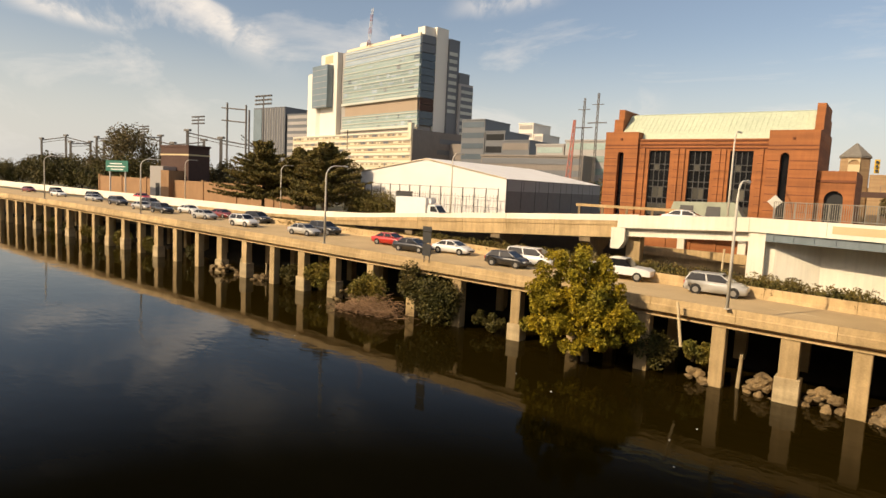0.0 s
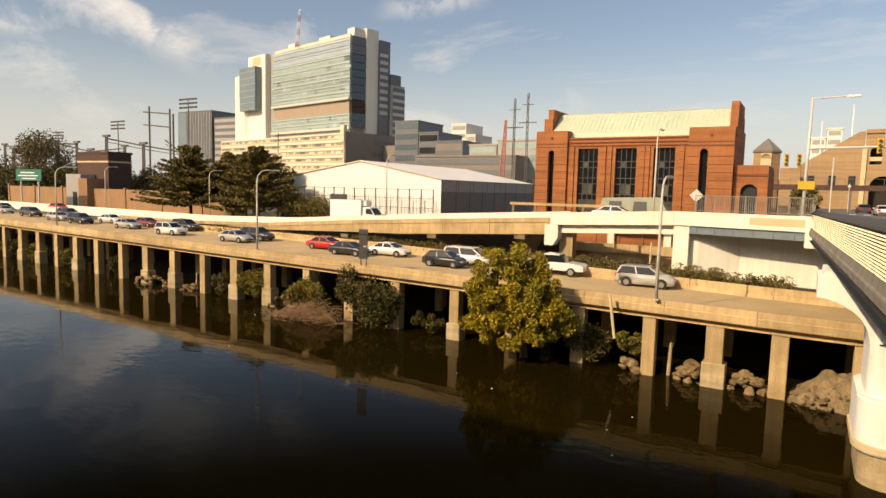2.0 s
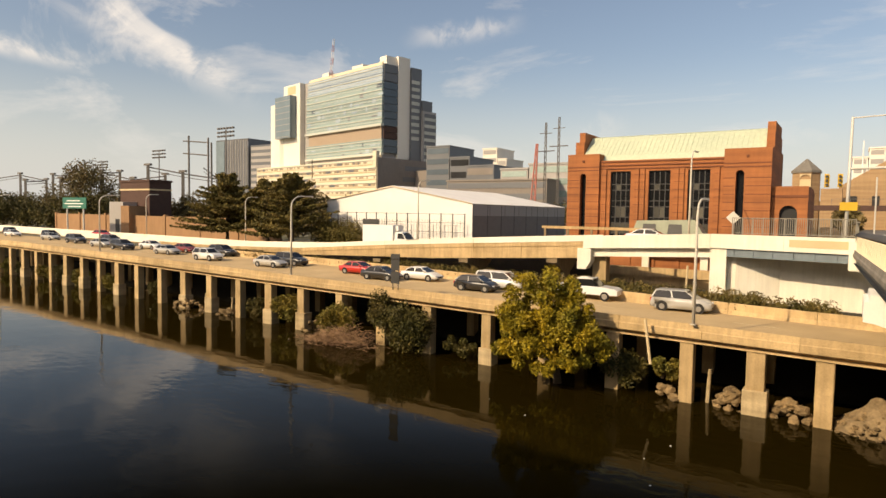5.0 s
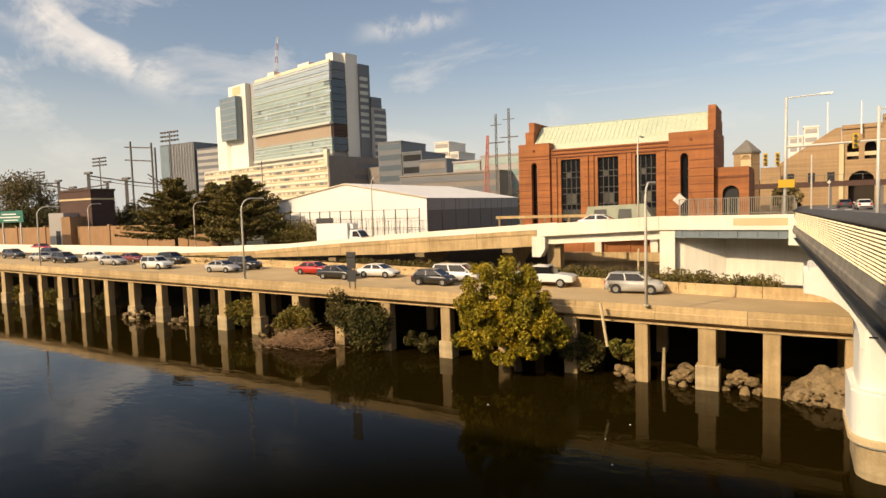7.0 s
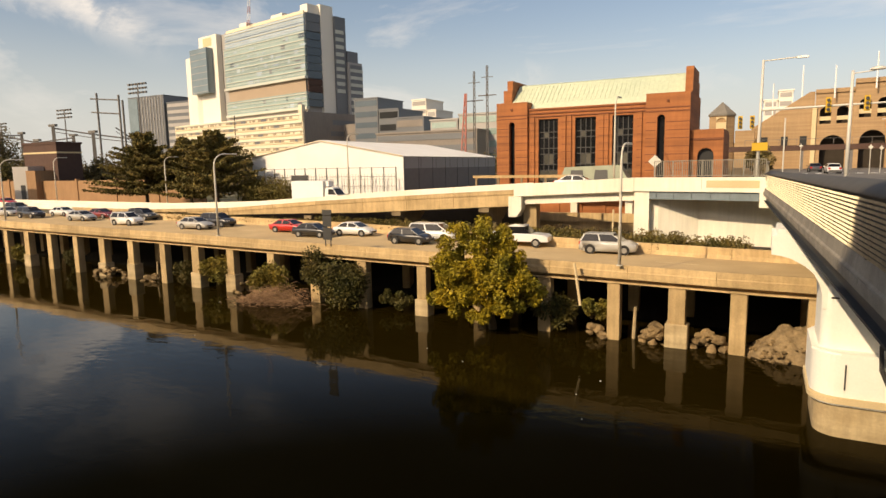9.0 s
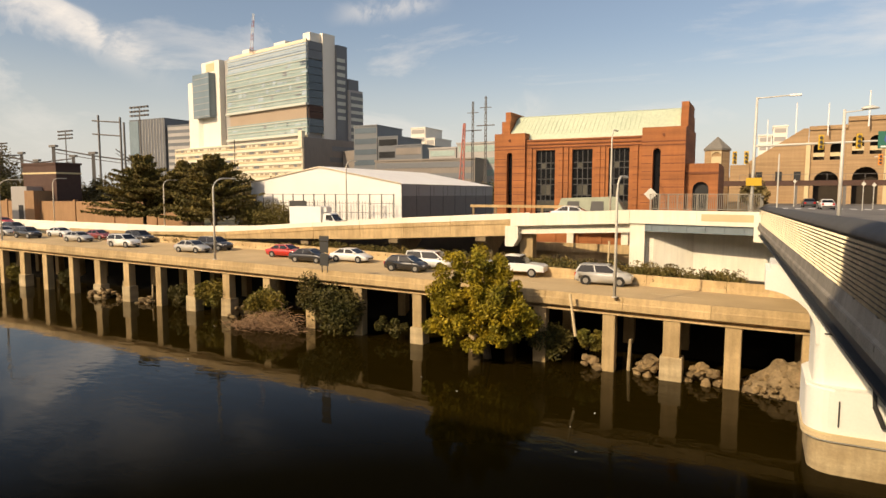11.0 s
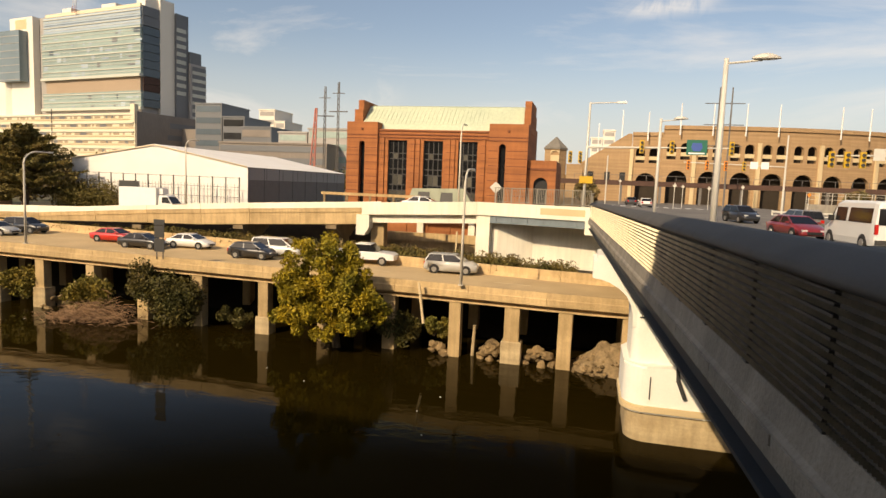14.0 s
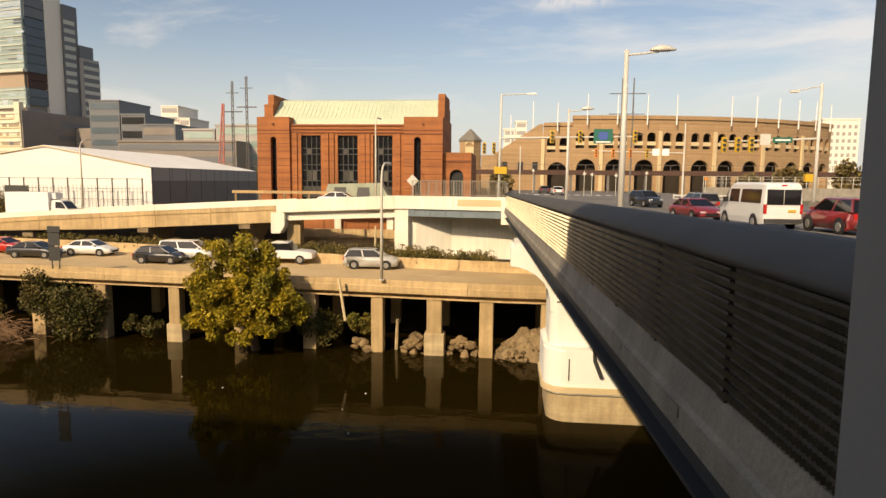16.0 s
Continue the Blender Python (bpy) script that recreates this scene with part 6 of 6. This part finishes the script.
# fence and sign on the abutment top
FENCE_G = mat("weathered fence steel", (0.26, 0.235, 0.19), 0.7, 0.2, var=0.15, scale=2)
fence = thing("abutment_fence", "grey metal fence on the abutment parapet", "fence")
for k in range(12):
    x = -8.8 + k * 0.8
    bm = B()
    box(bm, x - 0.035, x + 0.035, wy(x) + 0.05, wy(x) + 0.12, wz(x), wz(x) + 1.45)
    part("post", bm, FENCE_G, fence)
bm = B()
for z in (0.12, 1.40):
    loft(bm, [[(x, wy(x) + 0.06, wz(x) + z), (x, wy(x) + 0.06, wz(x) + z + 0.06), (x, wy(x) + 0.11, wz(x) + z + 0.06), (x, wy(x) + 0.11, wz(x) + z)] for x in (-8.8, 0.0)])
part("rail", bm, FENCE_G, fence)
bm = B()
for k in range(58):
    x = -8.8 + k * 0.152
    box(bm, x - 0.02, x + 0.02, wy(x) + 0.07, wy(x) + 0.10, wz(x) + 0.15, wz(x) + 1.40)
part("mesh", bm, FENCE_G, fence)
bm = B()
for k in range(34):
    y = 55.5 + k * 0.2
    box(bm, 0.0 + k * 0.006, 0.04 + k * 0.006, y - 0.02, y + 0.02, 10.35, 11.85)
box(bm, 0.0, 0.26, 55.5, 62.2, 11.80, 11.86)
whole("street_side_fence", bm, FENCE_G, "grey metal fence beside the sidewalk", "fence")
t = thing("diamond_sign", "back of a diamond road sign on a post", "road sign", (-8.9, 58.6, 9.36))
bm = B()
tube(bm, [(0, 0, 0), (0, 0, 2.6)], 0.05, 6)
part("post", bm, STEEL, t)
bm = B()
prism_y(bm, [(0, 2.1), (0.58, 2.68), (0, 3.26), (-0.58, 2.68)], -0.08, -0.05)
part("sign_face", bm, STEEL, t)

# sign on the parapet of the viaduct, seen from behind
t = thing("parapet_sign", "dark back of a road sign fixed to the parapet", "road sign", (-33.4, 42.35, 5.5))
bm = B()
box(bm, -0.46, 0.46, 0, 0.05, 0.3, 1.35)
part("lower_panel", bm, STEEL_D, t)
bm = B()
box(bm, -0.46, 0.46, 0, 0.05, 1.45, 2.4)
part("upper_panel", bm, STEEL_D, t)
bm = B()
box(bm, -0.32, -0.26, 0.06, 0.12, -0.3, 2.9)
box(bm, 0.26, 0.32, 0.06, 0.12, -0.3, 2.9)
part("posts", bm, STEEL_D, t)
part("top_panel", B_box(-0.5, 0.5, 0.0, 0.05, 2.45, 2.9), STEEL_D, t)
# leaning pipe on the viaduct's face
bm = B()
tube(bm, [(-11.2, 40.62, 5.3), (-10.65, 40.2, 2.5)], 0.10, 8)
whole("pipe", bm, STONE, "pale drain pipe leaning against the parapet", "pipe")

# ---- plants, rocks and brush at the river's edge
def clumps(cx, cy, cz, rx, ry_, rz_, n, r, seed):
    rng = random.Random(seed)
    out = []
    while len(out) < n:
        p = Vector((rng.uniform(-1, 1), rng.uniform(-1, 1), rng.uniform(-1, 1)))
        if 0.45 < p.length < 1:
            out.append((cx + p.x * rx, cy + p.y * ry_, cz + p.z * rz_, r * rng.uniform(0.6, 1.3)))
    return out


t = thing("tree", "leafy tree with yellowing leaves at the waterline", "tree")
bm = B()
tube(bm, [(-17.3, 41.0, -0.5), (-17.4, 40.6, 1.5), (-17.6, 40.0, 3.2), (-17.5, 39.7, 5.5)], [0.34, 0.28, 0.22, 0.08], 8)
trunk = part("trunk", bm, BARK, t)
rng = random.Random(4)
for k in range(12):
    a, z = rng.uniform(0, 6.28), rng.uniform(1.2, 4.5)
    bm = B()
    tube(bm, [(-17.5, 40.1, z), (-17.5 + 1.6 * math.cos(a), 39.9 + 0.9 * math.sin(a), z + 0.8), (-17.5 + 3.0 * math.cos(a), 39.7 + 1.6 * math.sin(a), z + 1.3)], [0.12, 0.07, 0.02], 5)
    part("limb", bm, BARK, t)
cl = clumps(-18.0, 39.3, 5.9, 3.1, 2.2, 2.5, 46, 0.66, 3) + clumps(-16.0, 39.4, 5.1, 2.3, 1.8, 1.7, 20, 0.6, 9) + clumps(-19.6, 39.2, 3.2, 2.2, 1.6, 1.7, 26, 0.6, 5) + clumps(-15.5, 39.2, 3.6, 2.4, 1.6, 1.8, 28, 0.6, 6) + clumps(-17.3, 38.9, 2.3, 2.8, 1.3, 1.1, 20, 0.55, 7)
leaves("crown", cl, 42000, 0.125, 0.92, LEAF_Y, t, 11)


def shrub(name, label, cx, cy, cz, rx, ry_, rz_, n, m, seed, size=0.14, cat="shrub"):
    t = thing(name, label, cat, (0, 0, 0))
    rng = random.Random(seed)
    for k in range(5):
        bm = B()
        tube(bm, [(cx + rng.uniform(-0.3, 0.3), cy + 0.4, cz - rz_ - 0.3), (cx + rng.uniform(-0.7, 0.7) * rx, cy, cz + rng.uniform(0, 0.6) * rz_)], [0.05, 0.015], 5)
        part("stem", bm, BARK, t)
    leaves("foliage", clumps(cx, cy, cz, rx, ry_, rz_, max(6, n // 160), 0.5 * min(rx, rz_) + 0.1, seed), int(n * 1.5), size * 0.85, 1.2, m, t, seed)
    return t


shrub("shrub", "dense dark green shrub against the columns", -31.5, 41.6, 2.4, 1.75, 0.9, 1.6, 5600, LEAF_G, 21)
shrub("shrub", "dark green creeper hanging from the parapet", -34.6, 42.0, 3.4, 1.2, 0.7, 1.1, 2200, LEAF_G, 22)
shrub("shrub", "orange-tinged shrub between the columns", -40.0, 42.2, 2.1, 1.9, 0.9, 1.1, 3200, LEAF_O, 23)
shrub("shrub", "yellow-green shrub between the columns", -48.6, 43.6, 1.9, 1.5, 0.9, 1.1, 2200, LEAF_O, 24)
shrub("shrub", "small green shrub between the columns", -53.8, 43.9, 1.5, 1.4, 0.9, 0.9, 1800, LEAF_G, 25)
shrub("shrub", "green shrub in the shade behind the tree", -13.0, 42.0, 1.7, 1.2, 0.7, 1.1, 1900, LEAF_G, 26)
shrub("shrub", "small bright green shrub by the rocks", -10.3, 42.2, 1.9, 1.0, 0.6, 0.5, 1300, LEAF_O, 27)
shrub("shrub", "low green shrub under the deck", -26.8, 43.0, 1.1, 1.6, 0.7, 0.6, 1500, LEAF_G, 28)
for k, x in enumerate((-98.0, -104.5, -110.5, -121.0, -127.0, -133.5, -88.0, -76.0)):
    shrub("shrub", "scrubby bush at the waterline", x, yp(x) + 1.3, 1.3, 1.8, 0.7, 1.0, 1900, LEAF_G if k % 2 else LEAF_O, 30 + k, 0.16)
# dead brush drift
t = thing("brush_pile", "tangled drift of dead brown branches", "brush pile")
rng = random.Random(9)
bm = B()
for k in range(800):
    x = rng.gauss(-38.6, 1.9)
    y, z = 41.3 + rng.gauss(-0.6, 0.8), 0.05 + abs(rng.gauss(0, 0.55)) * max(0.25, 1.6 - abs(x + 37.2) * 0.28)
    a, tl, ln = rng.uniform(0, 6.28), rng.uniform(-0.4, 0.5), rng.uniform(0.5, 1.7)
    p = Vector((x, y, z))
    d = Vector((math.cos(a), math.sin(a) * 0.6, tl)) * ln
    tube(bm, [p - d / 2, p + Vector((0, 0, 0.08)), p + d / 2], [0.022, 0.018, 0.008], 4)
tagged(part("brush", bm, TWIG, t), kind="stuff")

# riprap
rock_mes = []
for s in range(6):
    bm = B()
    bmesh.ops.create_icosphere(bm, subdivisions=2, radius=0.5)
    cut = random.Random(50 + s)
    for _ in range(9):
        nrm = Vector((cut.gauss(0, 1), cut.gauss(0, 1), cut.gauss(0, 0.8))).normalized()
        lim = cut.uniform(0.24, 0.40)
        for v in bm.verts:
            over = v.co.dot(nrm) - lim
            if over > 0:
                v.co -= nrm * over
    for v in bm.verts:
        v.co *= 1.0 + 0.25 * noise.noise(v.co * 4.0 + Vector((s * 7.0, 0, 0)))
        v.co.z *= 0.75
    me = finish(bm, "stone")
    me.materials.append(ROCK)
    rock_mes.append(me)
def rocks(label, cx, cy, rx, ry_, top, n, seed, smin=0.3, smax=0.9):
    t = thing("rock_pile", label, "rock pile")
    rng = random.Random(seed)
    for k in range(n):
        a, q = rng.uniform(0, 6.28), math.sqrt(rng.random())
        s = rng.uniform(smin, smax)
        o = part("stone", rock_mes[k % 6], ROCK, t)
        o.matrix_basis = Matrix.LocRotScale((cx + rx * q * math.cos(a), cy + ry_ * q * math.sin(a), -0.1 + top * (1 - q ** 1.5)), Euler((rng.uniform(-0.5, 0.5), rng.uniform(-0.5, 0.5), rng.uniform(0, 6))), (s * 1.2, s, s * 0.9))
bm = B()
prev = None
for i in range(21):
    row = []
    for k in range(44):
        a = 2 * math.pi * k / 44
        q = i / 20
        x, y = 2.4 + 3.6 * q * math.cos(a), 42.5 + 2.4 * q * math.sin(a)
        row.append(bm.verts.new((x, y, -0.3 + 2.25 * (1 - q ** 1.4) + 0.5 * noise.noise(Vector((x * 1.1, y * 1.1, 5))) + 0.18 * noise.noise(Vector((x * 3.7, y * 3.7, 9))))))
    if prev:
        for k in range(44):
            bm.faces.new((prev[k], prev[(k + 1) % 44], row[(k + 1) % 44], row[k]))
    prev = row
whole("rubble_mound", bm, mat("tan rubble earth", (0.27, 0.19, 0.10), 0.95, var=0.4, scale=2.2, bump=1.0, fine=7, other=(0.15, 0.105, 0.055)), "tan mound of earth and rubble at the waterline", "mound")
rocks("heap of pale broken riprap at the waterline", 2.3, 42.2, 3.5, 2.3, 1.55, 220, 1, 0.10, 0.40)
rocks("small pile of pale rocks beside a column", -2.7, 42.0, 1.2, 0.8, 1.15, 44, 2, 0.22, 0.95)
rocks("small pile of pale rocks beside a column", -6.1, 42.2, 0.9, 0.6, 1.35, 34, 3, 0.25, 0.95)
rocks("few pale rocks under the deck", -10.0, 42.0, 0.7, 0.5, 0.8, 9, 4, 0.5, 1.0)
rocks("pale rubble between the columns", -45.0, 43.9, 1.5, 0.8, 1.2, 20, 5, 0.4, 0.9)
rocks("pale rubble between the columns", -67.0, 44.6, 3.6, 0.8, 1.1, 36, 6, 0.4, 0.9)
rocks("pale rubble between the columns", -59.5, 44.6, 1.5, 0.8, 0.8, 14, 7, 0.4, 0.9)
# old timber piles between the columns
for k, (x, h) in enumerate(((-7.55, 2.2), (-43.4, 2.4), (-59.2, 2.0), (-36.5, 2.3), (-64.5, 2.0), (-81.0, 2.4))):
    bm = B()
    tube(bm, [(x, yp(x) + 1.1, -0.5), (x + 0.1, yp(x) + 1.1, h)], [0.14, 0.11], 8)
    whole("timber_pile", bm, PIERB, "old brown timber pile standing in the water", "pile", group="timber piles")

# verge between the carriageway and the ramp
verge = bpy.data.objects.new("verge_plants", None)
cs = []
rng = random.Random(12)
for k in range(1000):
    x = rng.uniform(-78, -1)
    y0, y1 = yb(x) + 0.3, min(59.6, wy(max(min(x, 14), -23)) + 0.5 if x > -23 else 59.6)
    if y1 > y0:
        y = rng.uniform(y0, y0 + (y1 - y0) * 0.8)
        cs.append((x, y, zd(x) + rng.uniform(0.15, 1.0) * (1.0 if x > -48 else 0.45), rng.uniform(0.35, 0.7)))
bpy.data.objects.remove(verge)
ob = leaves("verge_plants", cs, 60000, 0.12, 1.1, LEAF_V, None, 14)
tagged(ob, "low green ivy and weeds on the verge", "plants", kind="stuff")
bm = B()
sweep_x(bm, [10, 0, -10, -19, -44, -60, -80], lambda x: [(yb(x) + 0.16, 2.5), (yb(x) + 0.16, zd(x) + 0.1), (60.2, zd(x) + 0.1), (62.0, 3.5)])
whole("verge", bm, SOIL_SHADE, "earth verge beside the highway", "verge", "structure")

# cedars behind the ramp
def cedar(cx, cy, z0, h, r, seed, label):
    t = thing("cedar_tree", label, "conifer tree", group="cedars")
    bm = B()
    tube(bm, [(cx, cy, z0 - 0.5), (cx, cy, z0 + h * 0.6), (cx, cy, z0 + h)], [0.35, 0.22, 0.04], 8)
    part("trunk", bm, BARK, t)
    rng = random.Random(seed)
    cs = []
    for k in range(120):
        u = rng.random() ** 0.9
        z = z0 + h * (0.27 + 0.70 * u)
        ln = r * (1.08 - 0.95 * u ** 1.6) * rng.uniform(0.55, 1.1)
        a = rng.uniform(0, 6.28)
        if k % 3 == 0:
            bm = B()
            tube(bm, [(cx, cy, z - 0.5), (cx + ln * math.cos(a), cy + ln * math.sin(a), z + 0.2)], [0.08, 0.02], 4)
            part("limb", bm, BARK, t)
        for s in (0.3, 0.45, 0.6, 0.72, 0.84, 0.94, 1.03):
            cs.append((cx + ln * s * math.cos(a), cy + ln * s * math.sin(a), z + 0.9 * s * s - 0.3, 0.22 + 0.75 * (1.08 - s) + 0.15 * rng.random()))
    leaves("crown", cs, 42000, 0.24, 1.25, LEAF_C, t, seed, 0.34)
    return t


cedar(-99.5, 74.5, 4.0, 14.8, 8.6, 41, "broad dark green cedar behind the ramp")
cedar(-91.0, 77.0, 4.0, 13.6, 7.0, 43, "dark green cedar behind the ramp")
cedar(-80.0, 73.0, 4.0, 14.2, 9.0, 42, "dark green cedar beside the tent")
shrub("shrub", "dark shrub before the tent", -73.5, 76.0, 7.2, 2.6, 1.5, 4.0, 5200, LEAF_C, 44, 0.2)
shrub("shrub", "low dark shrub before the tent", -68.5, 76.0, 7.0, 3.0, 1.3, 3.0, 4000, LEAF_C, 45, 0.2)

# ---- far left: walls, substation, masts and trees
t = thing("yard_wall", "long low tan brick wall beyond the highway", "brick wall")
for k in range(7):
    x0 = -191 + k * 13.5
    part("wall_panel", B_box(x0 + 0.1, x0 + 13.4, 85, 85.4, 3.6, 10.2), WALL_T, t)
    part("wall_pier", B_box(x0 - 0.35, x0 + 0.35, 84.8, 85.6, 3.6, 10.6), WALL_T, t)
t = thing("control_house", "dark brick control house with a tan front", "building")
part("tower", B_box(-162, -148.5, 88, 94, 4, 18.8), BRICK_K, t)
part("band", B_box(-162.2, -148.3, 87.9, 94.1, 16.6, 17.0), STONE, t)
part("front_block", B_box(-160.5, -154.0, 84.2, 87.85, 4, 13.6), FACADE_G, t)
part("front_wing", B_box(-153.95, -150.2, 83.6, 87.8, 4, 12.6), WALL_T, t)
part("door", B_box(-157.5, -155.7, 84.1, 84.19, 4.4, 9.2), BLACK, t)
part("parapet", B_box(-162.3, -148.2, 87.8, 94.2, 18.8, 19.3), BRICK_K, t)
t = thing("highway_sign", "large green overhead highway sign on posts", "road sign", (-159.3, 75, 5))
s = part("panel", B_box(-5.8, 5.8, 0, 0.12, 6.7, 9.4), GREENS, t, "green sign panel")
for z, a, b in ((8.6, -3.6, 2.8), (7.9, -4.8, 4.4), (7.2, -3.0, 3.4)):
    part("text_bar", B_box(a, b, -0.04, -0.01, z - 0.12, z + 0.12), WHITE, s)
for x in (-4, 4):
    part("post", B_box(x - 0.15, x + 0.15, 0.13, 0.4, -1, 9.4), STEEL, t)

def mast(name, label, x, y, h, z0=4.0, m=LATTICE, w=1.0):
    t = thing(name, label, "mast", (x, y, z0), group="far masts")
    bm = B()
    tube(bm, [(0, 0, 0), (0, 0, h)], [0.35 * w, 0.22 * w], 6)
    part("pole", bm, m, t)
    return t


for x, y, h in ((-201, 150, 39), (-262, 160, 34), (-330, 170, 32)):
    t = mast("floodlight_mast", "tall sports floodlight mast with lamp rows", x, y, h, m=LATTICE)
    for r in range(3):
        bm = B()
        tube(bm, [(-5, 0, h - r * 1.5), (5, 0, h - r * 1.5)], 0.12, 4)
        part("lamp_bar", bm, LATTICE, t)
        for k in range(6):
            part("floodlight", B_box(-4.8 + k * 1.75, -3.9 + k * 1.75, -0.5, 0.2, h - r * 1.5 - 0.32, h - r * 1.5 + 0.32), LATTICE, t)
t = thing("power_gantry", "dark lattice power line gantry", "power gantry", (-218.5, 150, 4))
for x, h in ((-6.1, 37.5), (6.6, 36), (8.6, 34)):
    bm = B()
    tube(bm, [(x, 0, 0), (x, 0, h)], 0.4, 5)
    part("pole", bm, LATTICE, t)
for z in (35, 30):
    bm = B()
    tube(bm, [(-10, 0, z + 0.6), (7, 0, z - 0.9)], 0.25, 4)
    part("cross_arm", bm, LATTICE, t)
t = thing("substation", "grey steel substation gantries and bushings", "substation", (0, 0, 4))
for k in range(15):
    x = -410 + k * 13
    h = 24 + 2.4 * math.sin(k * 1.7)
    y = 150 + 8 * (k % 3)
    bm = B()
    for dx in (-0.8, 0.8):
        tube(bm, [(x + dx, y, 0), (x + dx * 0.6, y, h)], 0.42, 4)
    for z in np.arange(2, h - 2, 3.0):
        tube(bm, [(x - 0.8, y, z), (x + 0.8, y, z + 3)], 0.1, 4)
    part("lattice_post", bm, LATTICE, t)
    bm = B()
    loft(bm, [[(x + dx, y + dy, h + zz) for dx, dy in ((-2.2, -0.6), (2.2, -0.6), (2.2, 0.6), (-2.2, 0.6))] for zz in (0, 0.9)])
    part("bushing_platform", bm, LATTICE, t)
    if k % 4 != 3:
        bm = B()
        tube(bm, [(x, y, h - 0.6), (x + 13, 150 + 8 * ((k + 1) % 3), 24 + 2.4 * math.sin((k + 1) * 1.7) - 0.6)], 0.28, 4)
        tube(bm, [(x, y, h - 2.0), (x + 13, 150 + 8 * ((k + 1) % 3), 24 + 2.4 * math.sin((k + 1) * 1.7) - 2.0)], 0.15, 4)
        part("beam", bm, LATTICE, t)

def far_tree(cx, cy, z0, h, r, seed, m=None, n=5200, label="bushy autumn tree in the distance"):
    t = thing("tree", label, "tree", group="far trees")
    bm = B()
    tube(bm, [(cx, cy, z0 - 0.5), (cx, cy, z0 + h * 0.6)], [0.45, 0.2], 6)
    part("trunk", bm, BARK, t)
    rng = random.Random(seed)
    for k in range(5):
        a = rng.uniform(0, 6.28)
        bm = B()
        tube(bm, [(cx, cy, z0 + h * 0.35), (cx + r * 0.6 * math.cos(a), cy + r * 0.6 * math.sin(a), z0 + h * 0.7)], [0.18, 0.04], 5)
        part("limb", bm, BARK, t)
    leaves("crown", clumps(cx, cy, z0 + h * 0.62, r, r * 0.8, h * 0.38, 26, r * 0.34, seed), n, 0.42, 1.15, m or LEAF_F, t, seed)


far_tree(-230, 112, 4, 22, 13, 51, n=9000, label="large round autumn tree beyond the wall")
for k in range(20):
    x = -400 + k * 14.5
    far_tree(x, 128 + 9 * (k % 3), 4, 10 + (k * 37) % 6, 7.5, 60 + k, n=2600)
for k in range(8):
    far_tree(-300 + k * 13, 98 + 6 * (k % 3), 4, 9 + (k * 5) % 4, 7.5, 170 + k, LEAF_G, 4200, "dense dark tree beside the highway")
for k in range(7):
    far_tree(-150 + k * 8.5, 100 + 5 * (k % 3), 4, 10 + (k * 5) % 5, 5.0, 90 + k, n=2200)
for k in range(5):
    far_tree(-120 + k * 22, 178, 4, 9 + (k * 3) % 4, 6.0, 100 + k, n=2200)
for k in range(9):
    far_tree(46 + k * 9, 124 + 3 * (k % 2), 8.5, 5.5 + (k % 3), 2.6, 120 + k, n=1500, label="small street tree before the stadium")
for k in range(6):
    far_tree(150 + k * 14, 240, 8.5, 14, 8, 140 + k, n=1800)
far_tree(-1.0, 128, 8.5, 6.0, 2.4, 160, n=1600, label="green street tree beside the museum")

# ship-like masts and a red derrick behind the hall
for x, h in ((-59.4, 29), (-56.2, 30)):
    t = thing("lattice_mast", "dark lattice mast with cross arms", "mast", (x, 130, 4), group="masts behind the hall")
    bm = B()
    for dx, dy in ((-0.35, 0), (0.35, 0), (0, 0.4)):
        tube(bm, [(dx, dy, 0), (dx * 0.4, dy, h)], 0.10, 4)
    for z in np.arange(1, h - 1, 1.3):
        tube(bm, [(-0.33, 0, z), (0.33, 0, z + 1.3)], 0.05, 3)
        tube(bm, [(0.33, 0, z), (-0.33, 0, z + 1.3)], 0.05, 3)
    part("mast_body", bm, LATTICE, t)
    bm = B()
    tube(bm, [(-2.2, 0, h - 6.5), (2.2, 0, h - 6.5)], 0.12, 4)
    tube(bm, [(-1.4, 0, h - 2.5), (1.4, 0, h - 2.5)], 0.08, 4)
    part("cross_arm", bm, LATTICE, t)
t = thing("derrick", "red painted steel derrick with slanting legs", "derrick", (-61.3, 128, 4))
for a, b in (((-0.8, 0, 8), (0.5, 0, 24)), ((0.5, 0, 8), (0.9, 0, 24)), ((-0.2, 1.0, 8), (0.7, 0.2, 24))):
    bm = B()
    tube(bm, [a, b], 0.16, 5)
    part("leg", bm, RED_HAZE, t)
bm = B()
for k in range(10):
    u, v = k / 10, (k + 1) / 10
    tube(bm, [(-0.8 + 1.3 * u, 0, 8 + 16 * u), (0.5 + 0.4 * v, 0, 8 + 16 * v)], 0.07, 4)
    tube(bm, [(0.5 + 0.4 * u, 0, 8 + 16 * u), (-0.8 + 1.3 * v, 0, 8 + 16 * v)], 0.07, 4)
part("bracing", bm, RED_HAZE, t)
part("base_shed", B_box(-1.5, 2.0, -0.5, 2.5, 0, 8), FACADE_G, t)

# scraps floating on the water
rng = random.Random(77)
for k in range(7):
    x, y = rng.uniform(-45, 1), rng.uniform(26, 40)
    bm = B()
    r = rng.uniform(0.025, 0.05)
    loft(bm, [[(x + r * (1 + 0.4 * math.sin(3 * a + k)) * math.cos(a), y + r * math.sin(a), z) for a in (2 * math.pi * i / 7 for i in range(7))] for z in (-0.02, 0.03)])
    whole("floating_scrap", bm, WHITE, "small pale scrap of litter on the water", "litter", group="floating litter")
